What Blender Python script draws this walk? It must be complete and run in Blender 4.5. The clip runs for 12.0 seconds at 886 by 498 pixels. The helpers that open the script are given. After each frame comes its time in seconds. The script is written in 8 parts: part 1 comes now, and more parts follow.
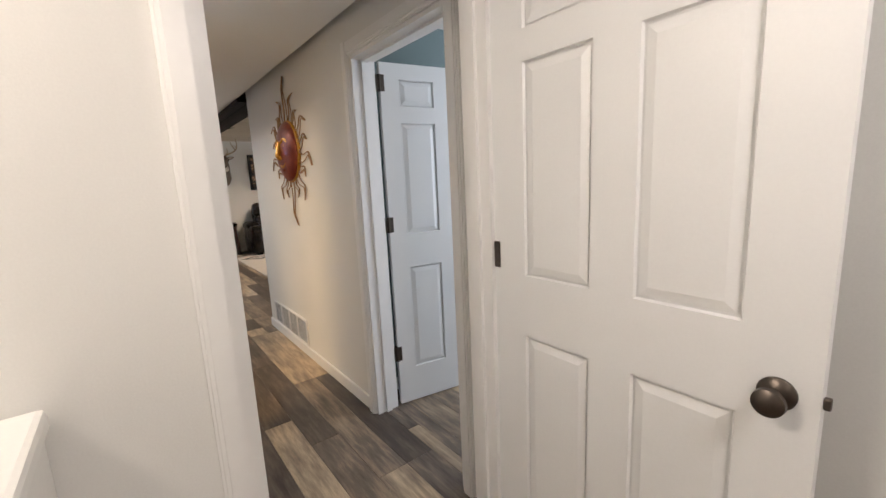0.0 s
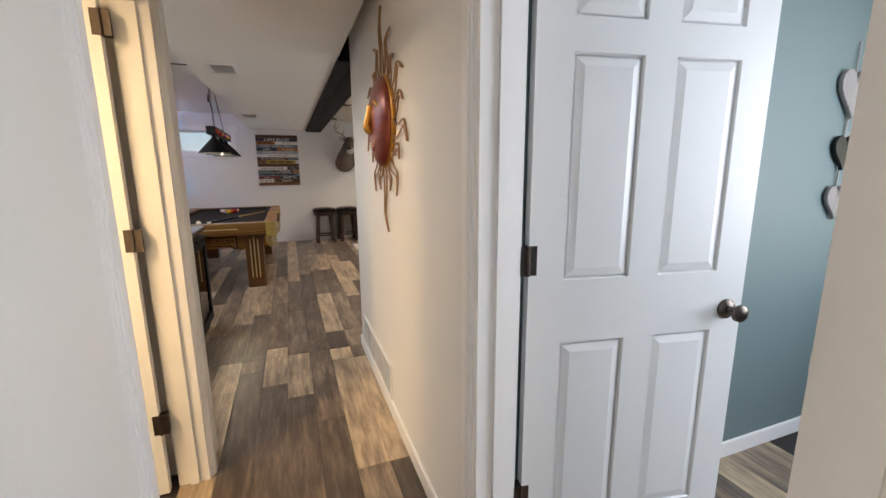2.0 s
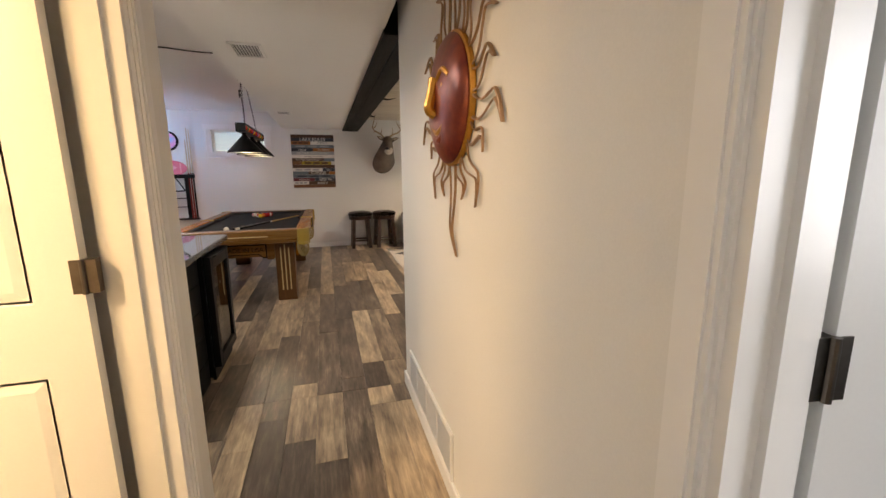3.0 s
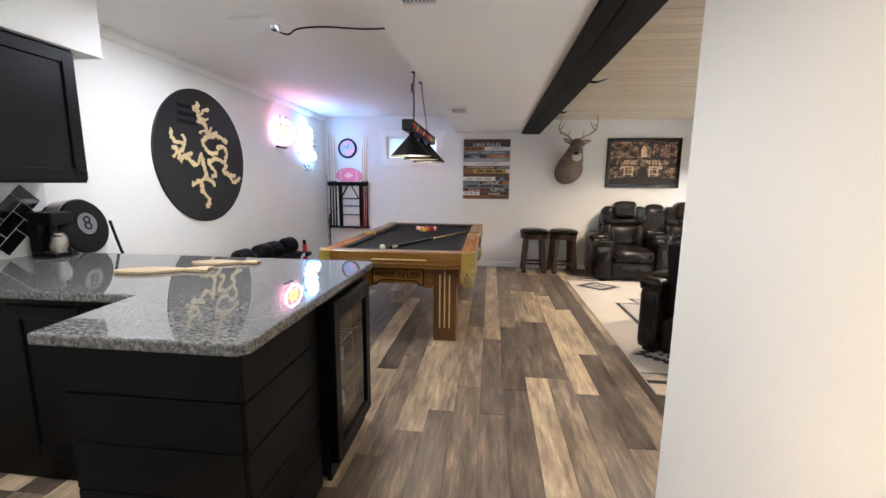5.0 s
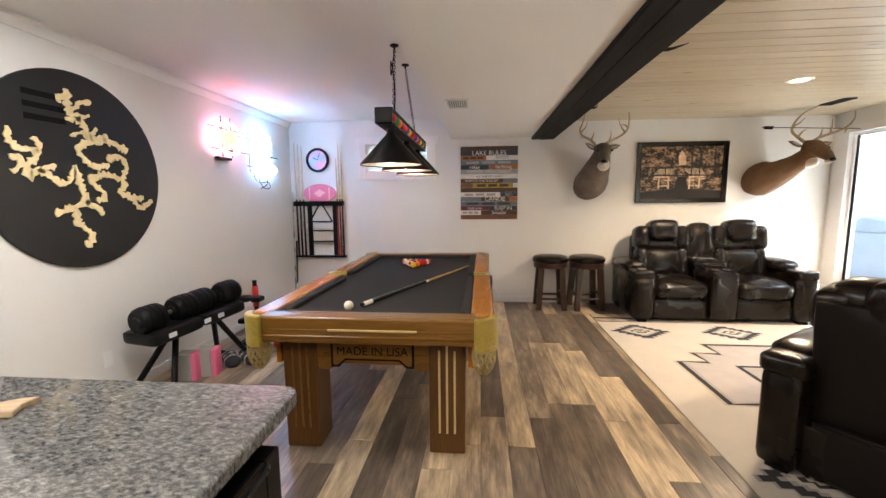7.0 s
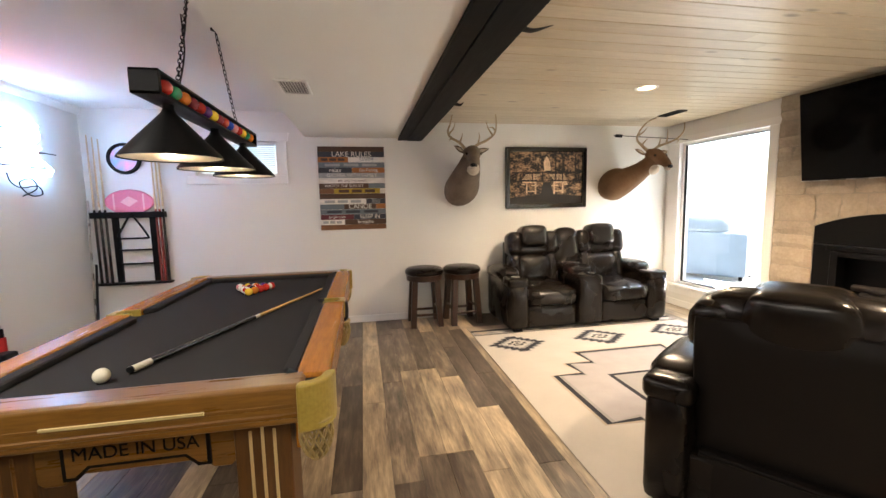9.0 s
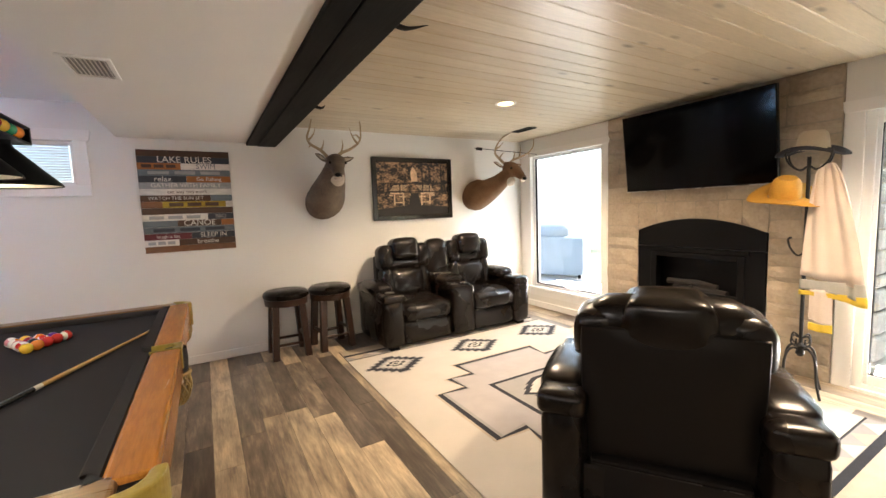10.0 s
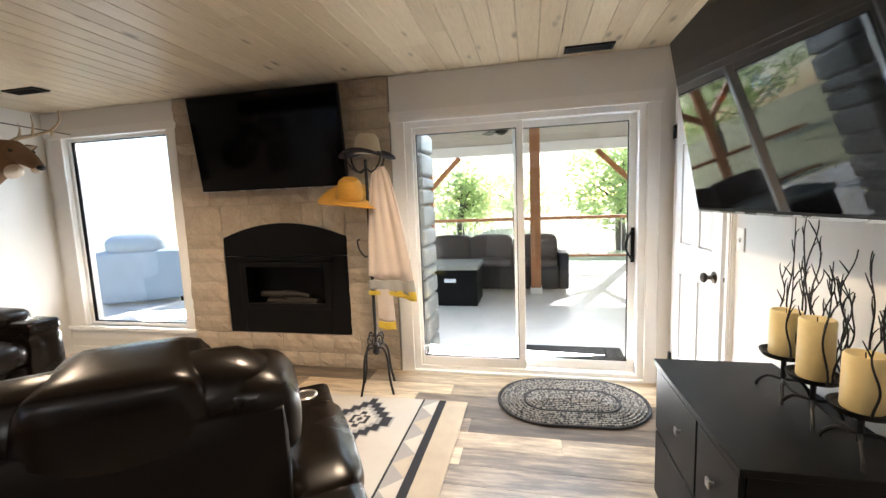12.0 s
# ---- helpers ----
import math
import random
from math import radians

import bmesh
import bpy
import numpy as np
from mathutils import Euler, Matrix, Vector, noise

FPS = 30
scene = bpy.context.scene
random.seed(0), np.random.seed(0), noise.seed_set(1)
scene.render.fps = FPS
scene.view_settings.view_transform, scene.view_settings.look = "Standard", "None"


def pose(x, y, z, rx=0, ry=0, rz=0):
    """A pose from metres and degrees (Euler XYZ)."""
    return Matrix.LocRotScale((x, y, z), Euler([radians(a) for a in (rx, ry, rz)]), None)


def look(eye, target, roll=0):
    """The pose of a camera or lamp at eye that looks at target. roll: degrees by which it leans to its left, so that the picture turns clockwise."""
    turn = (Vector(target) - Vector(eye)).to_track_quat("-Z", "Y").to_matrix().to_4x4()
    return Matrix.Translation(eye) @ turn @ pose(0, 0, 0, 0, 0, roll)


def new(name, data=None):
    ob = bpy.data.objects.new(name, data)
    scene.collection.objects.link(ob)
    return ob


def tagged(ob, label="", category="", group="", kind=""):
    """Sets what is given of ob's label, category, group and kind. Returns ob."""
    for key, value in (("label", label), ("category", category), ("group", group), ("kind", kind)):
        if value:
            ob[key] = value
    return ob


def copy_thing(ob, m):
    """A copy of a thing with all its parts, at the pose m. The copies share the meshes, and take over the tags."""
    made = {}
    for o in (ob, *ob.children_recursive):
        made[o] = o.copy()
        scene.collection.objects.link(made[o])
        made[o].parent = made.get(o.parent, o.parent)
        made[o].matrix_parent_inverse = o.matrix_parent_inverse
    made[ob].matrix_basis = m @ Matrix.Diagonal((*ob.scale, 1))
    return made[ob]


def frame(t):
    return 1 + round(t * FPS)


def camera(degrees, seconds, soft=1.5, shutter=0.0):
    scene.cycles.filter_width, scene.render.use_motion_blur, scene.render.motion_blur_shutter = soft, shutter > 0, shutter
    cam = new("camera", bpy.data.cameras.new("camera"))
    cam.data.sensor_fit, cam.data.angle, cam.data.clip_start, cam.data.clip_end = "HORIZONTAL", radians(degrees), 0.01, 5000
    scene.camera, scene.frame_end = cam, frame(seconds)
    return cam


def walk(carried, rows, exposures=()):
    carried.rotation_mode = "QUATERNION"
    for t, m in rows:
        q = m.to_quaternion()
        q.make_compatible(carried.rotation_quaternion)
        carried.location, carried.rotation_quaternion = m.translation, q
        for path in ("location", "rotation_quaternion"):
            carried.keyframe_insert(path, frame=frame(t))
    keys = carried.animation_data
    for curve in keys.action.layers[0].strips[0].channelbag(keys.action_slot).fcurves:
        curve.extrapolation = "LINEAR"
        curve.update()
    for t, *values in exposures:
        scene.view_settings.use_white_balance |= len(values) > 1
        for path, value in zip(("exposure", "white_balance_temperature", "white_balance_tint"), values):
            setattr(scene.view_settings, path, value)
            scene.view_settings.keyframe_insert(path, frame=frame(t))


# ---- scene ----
cam = camera(94.7, 12.0)
PATH = [
    (0, (0.195, 0.127, 1.382), (1.4, 1.687, 1.045), -2.7),
    (0.5, (0.302, 0.385, 1.395), (1.524, 1.931, 1.053), -1.7),
    (1, (0.5, 0.66, 1.384), (1.576, 2.302, 1.002), -0.7),
    (1.5, (0.706, 0.887, 1.412), (1.53, 2.67, 1.037), -0.7),
    (2, (0.758, 1.18, 1.393), (1.445, 3.021, 1.017), -0.4),
    (2.5, (0.752, 1.48, 1.401), (1.369, 3.342, 1.016), -0.0),
    (2.7, (0.78, 1.636, 1.388), (1.358, 3.513, 1.011), -0.2),
    (4.3, (0.747, 2.64, 1.385), (0.968, 4.598, 1.041), -1.0),
    (4.5, (0.733, 2.806, 1.381), (0.761, 4.779, 1.052), -0.6),
    (5, (0.692, 3.129, 1.372), (0.466, 5.091, 1.058), 0.5),
    (5.5, (0.613, 3.464, 1.386), (0.272, 5.408, 1.066), 0.9),
    (6, (0.611, 3.85, 1.365), (0.157, 5.781, 1.106), 0.9),
    (6.5, (0.615, 4.167, 1.391), (0.27, 6.122, 1.148), 0.3),
    (7, (0.495, 4.433, 1.422), (0.313, 6.41, 1.175), -0.5),
    (7.2, (0.469, 4.488, 1.431), (0.331, 6.467, 1.175), -0.7),
    (8.8, (0.68, 4.947, 1.419), (0.929, 6.919, 1.197), -1.1),
    (9, (0.714, 5.021, 1.419), (1.092, 6.973, 1.198), -1.1),
    (9.5, (0.716, 5.187, 1.446), (1.399, 7.056, 1.247), -1.7),
    (10, (0.719, 5.293, 1.442), (1.719, 7.014, 1.252), -2.1),
    (10.5, (0.773, 5.321, 1.441), (2.112, 6.794, 1.25), -2.3),
    (11, (0.986, 5.312, 1.417), (2.623, 6.441, 1.21), -2.1),
    (11.5, (1.324, 5.29, 1.435), (3.163, 6.045, 1.216), -2.1),
    (12, (1.639, 5.353, 1.393), (3.581, 5.777, 1.168), -2.2),
]
walk(cam, [(t, look(eye, target, roll)) for t, eye, target, roll in PATH],
     [(0, 1.5, 5950, 11), (1.0, 1.65, 6050, 11), (1.5, 1.85, 6150, 11), (2.0, 1.8, 5950, 11), (2.7, 1.8, 6750, 12), (4.5, 2.15, 5050, 9), (5.0, 2.4, 5700, 9),
      (5.5, 2.5, 6050, 9), (7.0, 2.45, 6450, 10), (9.5, 2.45, 6600, 10), (10.5, 2.2, 6350, 10), (11.0, 2.0, 5950, 9), (12.0, 1.75, 6250, 10)])

# ---- light ----
world = bpy.data.worlds.new("world")
scene.world = world
world.use_nodes = True
_sky = world.node_tree.nodes.new("ShaderNodeTexSky")
_sky.sky_type = "NISHITA"
_sky.sun_disc = False
_sky.sun_elevation, _sky.sun_rotation = radians(30), radians(111)
world.node_tree.links.new(_sky.outputs[0], world.node_tree.nodes["Background"].inputs[0])
world.node_tree.nodes["Background"].inputs[1].default_value = 0.15


def lamp(name, kind, energy, colour, m, **more):
    data = bpy.data.lights.new(name, kind)
    data.energy, data.color = energy, colour
    if kind == "AREA":
        data.shape = more.get("shape", "RECTANGLE")
        data.size, data.size_y = more["size"]
    elif kind == "SPOT":
        data.spot_size, data.spot_blend, data.shadow_soft_size = radians(more["cone"]), 0.6, more["soft"]
    elif kind == "POINT":
        data.shadow_soft_size = more["soft"]
    elif kind == "SUN":
        data.angle = radians(more["angle"])
    ob = new(name, data)
    ob.matrix_world = m
    return ob


WARM, NEUTRAL, DAY = (1.0, 0.76, 0.52), (1.0, 0.92, 0.82), (0.72, 0.87, 1.0)
lamp("sun_light", "SUN", 5.0, (1.0, 0.95, 0.86), look((15.5, 2.0, 5.6), (6.5, 5.5, 0)), angle=0.6)
# area lamps hidden above the openings stand in for sky light
lamp("slider_daylight", "AREA", 26, DAY, look((5.6, 5.43, 2.42), (3.4, 5.43, 0.3)), size=(1.7, 0.35))
lamp("window_daylight", "AREA", 14, DAY, look((5.6, 9.07, 2.52), (3.2, 8.2, 0.2)), size=(1.1, 0.35))
# added strips at the sills throw light up onto the pine ceiling
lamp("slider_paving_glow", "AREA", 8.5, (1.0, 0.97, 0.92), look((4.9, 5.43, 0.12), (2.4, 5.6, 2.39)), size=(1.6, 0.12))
lamp("window_paving_glow", "AREA", 5.5, (1.0, 0.97, 0.92), look((4.9, 9.14, 0.38), (2.4, 8.4, 2.39)), size=(1.0, 0.1))
# added lamp inside the bedroom stands in for daylight from an unseen window
lamp("bedroom_daylight", "AREA", 13, (0.95, 0.96, 1.0), look((3.4, 0.95, 1.5), (1.2, 1.7, 1.1)), size=(1.2, 1.2))
# recessed lamps
lamp("can_light_north", "SPOT", 62, WARM, look((3.188, 8.303, 2.36), (3.188, 8.303, 0)), cone=140, soft=0.06)
lamp("can_light_south", "SPOT", 52, WARM, look((3.25, 5.79, 2.36), (3.25, 5.79, 0)), cone=140, soft=0.06)
# unseen area lamp over the bar, inferred from the bright floor
lamp("kitchen_light", "AREA", 9.5, (1.0, 0.91, 0.79), look((-0.4, 4.3, 2.44), (0.1, 4.4, 0)), size=(0.5, 0.5))
# added fill over the games area, where no lit fixture hangs
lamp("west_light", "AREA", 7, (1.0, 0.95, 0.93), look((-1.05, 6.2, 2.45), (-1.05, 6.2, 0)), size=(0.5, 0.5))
# landing lamp out of view behind the camera
lamp("landing_light", "AREA", 7.0, (1.0, 0.87, 0.76), look((0.6, -0.5, 2.16), (0.75, 0.6, 0)), size=(0.4, 0.4))
# sideways fill added to brighten the open white door
lamp("landing_side_light", "AREA", 4.2, (1.0, 0.82, 0.64), look((-0.55, 0.8, 2.1), (1.1, 0.95, 0.9)), size=(0.3, 0.3))
# unseen warm lamp of the side room, inferred from its yellow jamb
lamp("left_room_light", "AREA", 17, (1.0, 0.66, 0.32), look((-0.7, 2.2, 2.15), (-0.6, 2.2, 0)), size=(0.4, 0.4))

# ---- materials ----


def material(name, base, rough=0.5, metal=0.0, var=0.12, scale=6.0, fine=60.0, bump=0.0, stretch=(1, 1, 1), spec=0.5, second=None, coat=0.0, coords="Object"):
    """Plain surface with variation at two scales."""
    m = bpy.data.materials.new(name)
    m.use_nodes = True
    nt = m.node_tree
    b = nt.nodes["Principled BSDF"]
    b.inputs["Roughness"].default_value, b.inputs["Metallic"].default_value = rough, metal
    b.inputs["Specular IOR Level"].default_value, b.inputs["Coat Weight"].default_value = spec, coat
    tc = nt.nodes.new("ShaderNodeTexCoord")
    mp = nt.nodes.new("ShaderNodeMapping")
    mp.inputs["Scale"].default_value = stretch
    nt.links.new(tc.outputs[coords], mp.inputs[0])
    n1, n2 = nt.nodes.new("ShaderNodeTexNoise"), nt.nodes.new("ShaderNodeTexNoise")
    for n, s in ((n1, scale), (n2, fine)):
        n.inputs["Scale"].default_value, n.inputs["Detail"].default_value = s, 5
        nt.links.new(mp.outputs[0], n.inputs["Vector"])
    mean = nt.nodes.new("ShaderNodeMath")
    mean.operation = "ADD"
    nt.links.new(n1.outputs["Fac"], mean.inputs[0])
    nt.links.new(n2.outputs["Fac"], mean.inputs[1])
    ramp = nt.nodes.new("ShaderNodeMapRange")
    ramp.inputs[1].default_value, ramp.inputs[2].default_value = 0.6, 1.4
    nt.links.new(mean.outputs[0], ramp.inputs[0])
    mix = nt.nodes.new("ShaderNodeMix")
    mix.data_type = "RGBA"
    hi = second or tuple(min(1, c * (1 + var)) for c in base)
    lo = base if second else tuple(c * (1 - var) for c in base)
    mix.inputs[6].default_value, mix.inputs[7].default_value = (*lo, 1), (*hi, 1)
    nt.links.new(ramp.outputs[0], mix.inputs[0])
    nt.links.new(mix.outputs[2], b.inputs["Base Color"])
    rr = nt.nodes.new("ShaderNodeMapRange")
    rr.inputs[3].default_value, rr.inputs[4].default_value = max(0.02, rough * 0.82), min(1, rough * 1.18)
    nt.links.new(n1.outputs["Fac"], rr.inputs[0])
    nt.links.new(rr.outputs[0], b.inputs["Roughness"])
    if bump:
        bp = nt.nodes.new("ShaderNodeBump")
        bp.inputs["Strength"].default_value, bp.inputs["Distance"].default_value = bump, 0.002
        nt.links.new(n2.outputs["Fac"], bp.inputs["Height"])
        nt.links.new(bp.outputs[0], b.inputs["Normal"])
    return m


def glowing(name, colour, strength):
    m = bpy.data.materials.new(name)
    m.use_nodes = True
    b = m.node_tree.nodes["Principled BSDF"]
    b.inputs["Base Color"].default_value = (*colour, 1)
    b.inputs["Emission Color"].default_value, b.inputs["Emission Strength"].default_value = (*colour, 1), strength
    return m


def glass(name, tint=(1, 1, 1), rough=0.0):
    m = bpy.data.materials.new(name)
    m.use_nodes = True
    b = m.node_tree.nodes["Principled BSDF"]
    b.inputs["Base Color"].default_value = (*tint, 1)
    b.inputs["Transmission Weight"].default_value, b.inputs["Roughness"].default_value, b.inputs["IOR"].default_value = 1, rough, 1.45
    return m


def wooden(name, colours, by, scale=1.0, along="y", rough=0.45, knots=0.0, bump=0.15, spread=1.0, blotch=0.35, grain=0.72):
    """Sawn boards: the tone changes from board to board, with stretched grain and, if wanted, knots."""
    m = bpy.data.materials.new(name)
    m.use_nodes = True
    nt = m.node_tree
    b = nt.nodes["Principled BSDF"]
    if by == "object":
        rnd = nt.nodes.new("ShaderNodeObjectInfo").outputs["Random"]
    else:
        rnd = nt.nodes.new("ShaderNodeNewGeometry").outputs["Random Per Island"]
    tc = nt.nodes.new("ShaderNodeTexCoord")
    shift = nt.nodes.new("ShaderNodeVectorMath")
    shift.operation = "MULTIPLY_ADD"
    comb = nt.nodes.new("ShaderNodeCombineXYZ")
    for i in range(3):
        nt.links.new(rnd, comb.inputs[i])
    nt.links.new(comb.outputs[0], shift.inputs[0])
    shift.inputs[1].default_value = (31, 47, 13)
    nt.links.new(tc.outputs["Object"], shift.inputs[2])
    mp = nt.nodes.new("ShaderNodeMapping")
    long = {"x": (0.09, 1, 1), "y": (1, 0.09, 1), "z": (1, 1, 0.09)}[along]
    mp.inputs["Scale"].default_value = [s * scale for s in long]
    nt.links.new(shift.outputs[0], mp.inputs[0])
    n1, n2, n3 = (nt.nodes.new("ShaderNodeTexNoise") for _ in range(3))
    for n, s, d, r in ((n1, 14, 6, 0.65), (n2, 90, 4, 0.6), (n3, 3.5, 3, 0.5)):
        n.inputs["Scale"].default_value, n.inputs["Detail"].default_value, n.inputs["Roughness"].default_value = s, d, r
        nt.links.new(mp.outputs[0], n.inputs["Vector"])
    n1.inputs["Distortion"].default_value = 0.8
    ramp = nt.nodes.new("ShaderNodeValToRGB")
    els = ramp.color_ramp.elements
    while len(els) < len(colours):
        els.new(0.5)
    for i, c in enumerate(colours):
        els[i].position, els[i].color = i / (len(colours) - 1), (*c, 1)
    # board tone + streaks
    a = nt.nodes.new("ShaderNodeMath")
    a.operation = "MULTIPLY_ADD"
    a.inputs[1].default_value, a.inputs[2].default_value = 0.62 * spread, -0.28 * spread - 0.08 - (blotch - 0.35) * 0.5
    nt.links.new(rnd, a.inputs[0])
    c = nt.nodes.new("ShaderNodeMath")
    c.operation = "MULTIPLY_ADD"
    c.inputs[1].default_value = 0.75
    nt.links.new(n1.outputs["Fac"], c.inputs[0])
    nt.links.new(a.outputs[0], c.inputs[2])
    d = nt.nodes.new("ShaderNodeMath")
    d.operation = "MULTIPLY_ADD"
    d.inputs[1].default_value = blotch
    nt.links.new(n3.outputs["Fac"], d.inputs[0])
    nt.links.new(c.outputs[0], d.inputs[2])
    nt.links.new(d.outputs[0], ramp.inputs[0])
    last = ramp.outputs[0]
    fine = nt.nodes.new("ShaderNodeMix")
    fine.data_type, fine.blend_type = "RGBA", "MULTIPLY"
    mr = nt.nodes.new("ShaderNodeMapRange")
    mr.inputs[1].default_value, mr.inputs[2].default_value, mr.inputs[3].default_value = 0.3, 0.62, grain
    nt.links.new(n2.outputs["Fac"], mr.inputs[0])
    fine.inputs[0].default_value = 1
    nt.links.new(last, fine.inputs[6])
    nt.links.new(mr.outputs[0], fine.inputs[7])
    last = fine.outputs[2]
    if knots:
        mk = nt.nodes.new("ShaderNodeMapping")
        mk.inputs["Scale"].default_value = {"x": (2.2, 6, 1), "y": (6, 2.2, 1), "z": (6, 6, 2.2)}[along]
        nt.links.new(shift.outputs[0], mk.inputs[0])
        v = nt.nodes.new("ShaderNodeTexVoronoi")
        v.inputs["Scale"].default_value = 1.0
        nt.links.new(mk.outputs[0], v.inputs["Vector"])
        kr = nt.nodes.new("ShaderNodeMapRange")
        kr.inputs[1].default_value, kr.inputs[2].default_value, kr.inputs[3].default_value, kr.inputs[4].default_value = 0.05, 0.15, knots, 0
        nt.links.new(v.outputs["Distance"], kr.inputs[0])
        kn = nt.nodes.new("ShaderNodeMix")
        kn.data_type = "RGBA"
        kn.inputs[7].default_value = (*[x * 0.25 for x in colours[0]], 1)
        nt.links.new(kr.outputs[0], kn.inputs[0])
        nt.links.new(last, kn.inputs[6])
        last = kn.outputs[2]
    nt.links.new(last, b.inputs["Base Color"])
    rr = nt.nodes.new("ShaderNodeMapRange")
    rr.inputs[3].default_value, rr.inputs[4].default_value = rough * 0.8, rough * 1.25
    nt.links.new(n1.outputs["Fac"], rr.inputs[0])
    nt.links.new(rr.outputs[0], b.inputs["Roughness"])
    bp = nt.nodes.new("ShaderNodeBump")
    bp.inputs["Strength"].default_value, bp.inputs["Distance"].default_value = bump, 0.002
    nt.links.new(n2.outputs["Fac"], bp.inputs["Height"])
    nt.links.new(bp.outputs[0], b.inputs["Normal"])
    b.inputs["Specular IOR Level"].default_value = 0.4
    return m


def plank_material():
    """Printed vinyl boards: each has its own tone, with soft cloudy patches along it and a fine dry grain."""
    m = bpy.data.materials.new("vinyl_plank")
    m.use_nodes = True
    nt = m.node_tree
    b = nt.nodes["Principled BSDF"]
    rnd = nt.nodes.new("ShaderNodeObjectInfo").outputs["Random"]
    tc = nt.nodes.new("ShaderNodeTexCoord")
    comb, shift = nt.nodes.new("ShaderNodeCombineXYZ"), nt.nodes.new("ShaderNodeVectorMath")
    for i in range(3):
        nt.links.new(rnd, comb.inputs[i])
    shift.operation = "MULTIPLY_ADD"
    shift.inputs[1].default_value = (29, 53, 17)
    nt.links.new(comb.outputs[0], shift.inputs[0])
    nt.links.new(tc.outputs["Object"], shift.inputs[2])

    def noise(stretch, scale, detail, rough):
        mp, n = nt.nodes.new("ShaderNodeMapping"), nt.nodes.new("ShaderNodeTexNoise")
        mp.inputs["Scale"].default_value = stretch
        nt.links.new(shift.outputs[0], mp.inputs[0])
        nt.links.new(mp.outputs[0], n.inputs["Vector"])
        n.inputs["Scale"].default_value, n.inputs["Detail"].default_value, n.inputs["Roughness"].default_value = scale, detail, rough
        return n.outputs["Fac"]

    def add(a, k, c):
        n = nt.nodes.new("ShaderNodeMath")
        n.operation = "MULTIPLY_ADD"
        nt.links.new(a, n.inputs[0])
        n.inputs[1].default_value = k
        if isinstance(c, float):
            n.inputs[2].default_value = c
        else:
            nt.links.new(c, n.inputs[2])
        return n.outputs[0]

    patch, streak, grain = noise((1, 0.2, 1), 15, 4, 0.6), noise((1, 0.09, 1), 46, 5, 0.7), noise((1, 0.05, 1), 190, 3, 0.6)
    tone = add(grain, 0.2, add(streak, 0.75, add(patch, 0.97, add(rnd, 0.7, -0.77))))
    ramp = nt.nodes.new("ShaderNodeValToRGB")
    els = ramp.color_ramp.elements
    els[0].position, els[1].position = 0.0, 1.0
    els[0].color, els[1].color = (0.045, 0.034, 0.027, 1), (0.6, 0.47, 0.31, 1)
    for p, c in ((0.25, (0.085, 0.066, 0.052)), (0.5, (0.17, 0.132, 0.1)), (0.75, (0.36, 0.28, 0.19))):
        els.new(p).color = (*c, 1)
    nt.links.new(tone, ramp.inputs[0])
    nt.links.new(ramp.outputs[0], b.inputs["Base Color"])
    rr = nt.nodes.new("ShaderNodeMapRange")
    rr.inputs[3].default_value, rr.inputs[4].default_value = 0.22, 0.42
    nt.links.new(streak, rr.inputs[0])
    nt.links.new(rr.outputs[0], b.inputs["Roughness"])
    bp = nt.nodes.new("ShaderNodeBump")
    bp.inputs["Strength"].default_value, bp.inputs["Distance"].default_value = 0.14, 0.0015
    nt.links.new(grain, bp.inputs["Height"])
    nt.links.new(bp.outputs[0], b.inputs["Normal"])
    b.inputs["Specular IOR Level"].default_value = 0.5
    return m


def granite_material():
    m = bpy.data.materials.new("speckled_granite")
    m.use_nodes = True
    nt = m.node_tree
    b = nt.nodes["Principled BSDF"]
    b.inputs["Roughness"].default_value = 0.03
    b.inputs["Specular IOR Level"].default_value = 0.75
    tc = nt.nodes.new("ShaderNodeTexCoord")
    mp = nt.nodes.new("ShaderNodeMapping")
    mp.inputs["Rotation"].default_value = (0, 0, 0.5)
    mp.inputs["Scale"].default_value = (1, 1.8, 1)
    nt.links.new(tc.outputs["Object"], mp.inputs[0])
    n1, n2 = nt.nodes.new("ShaderNodeTexNoise"), nt.nodes.new("ShaderNodeTexNoise")
    for n, s in ((n1, 62), (n2, 260)):
        n.inputs["Scale"].default_value, n.inputs["Detail"].default_value, n.inputs["Roughness"].default_value = s, 6, 0.78
        nt.links.new(mp.outputs[0], n.inputs["Vector"])
    s = nt.nodes.new("ShaderNodeMath")
    s.operation = "MULTIPLY_ADD"
    s.inputs[1].default_value = 0.45
    nt.links.new(n2.outputs["Fac"], s.inputs[0])
    nt.links.new(n1.outputs["Fac"], s.inputs[2])
    r = nt.nodes.new("ShaderNodeValToRGB")
    els = r.color_ramp.elements
    for p, c in ((0.0, (0.022, 0.023, 0.026)), (1.0, (0.3, 0.3, 0.29))):
        els[int(p)].color = (*c, 1)
    els[0].position, els[1].position = 0.58, 0.9
    for p, c in ((0.66, (0.075, 0.077, 0.08)), (0.72, (0.115, 0.115, 0.115)), (0.8, (0.18, 0.18, 0.175))):
        e = els.new(p)
        e.color = (*c, 1)
    nt.links.new(s.outputs[0], r.inputs[0])
    nt.links.new(r.outputs[0], b.inputs["Base Color"])
    return m


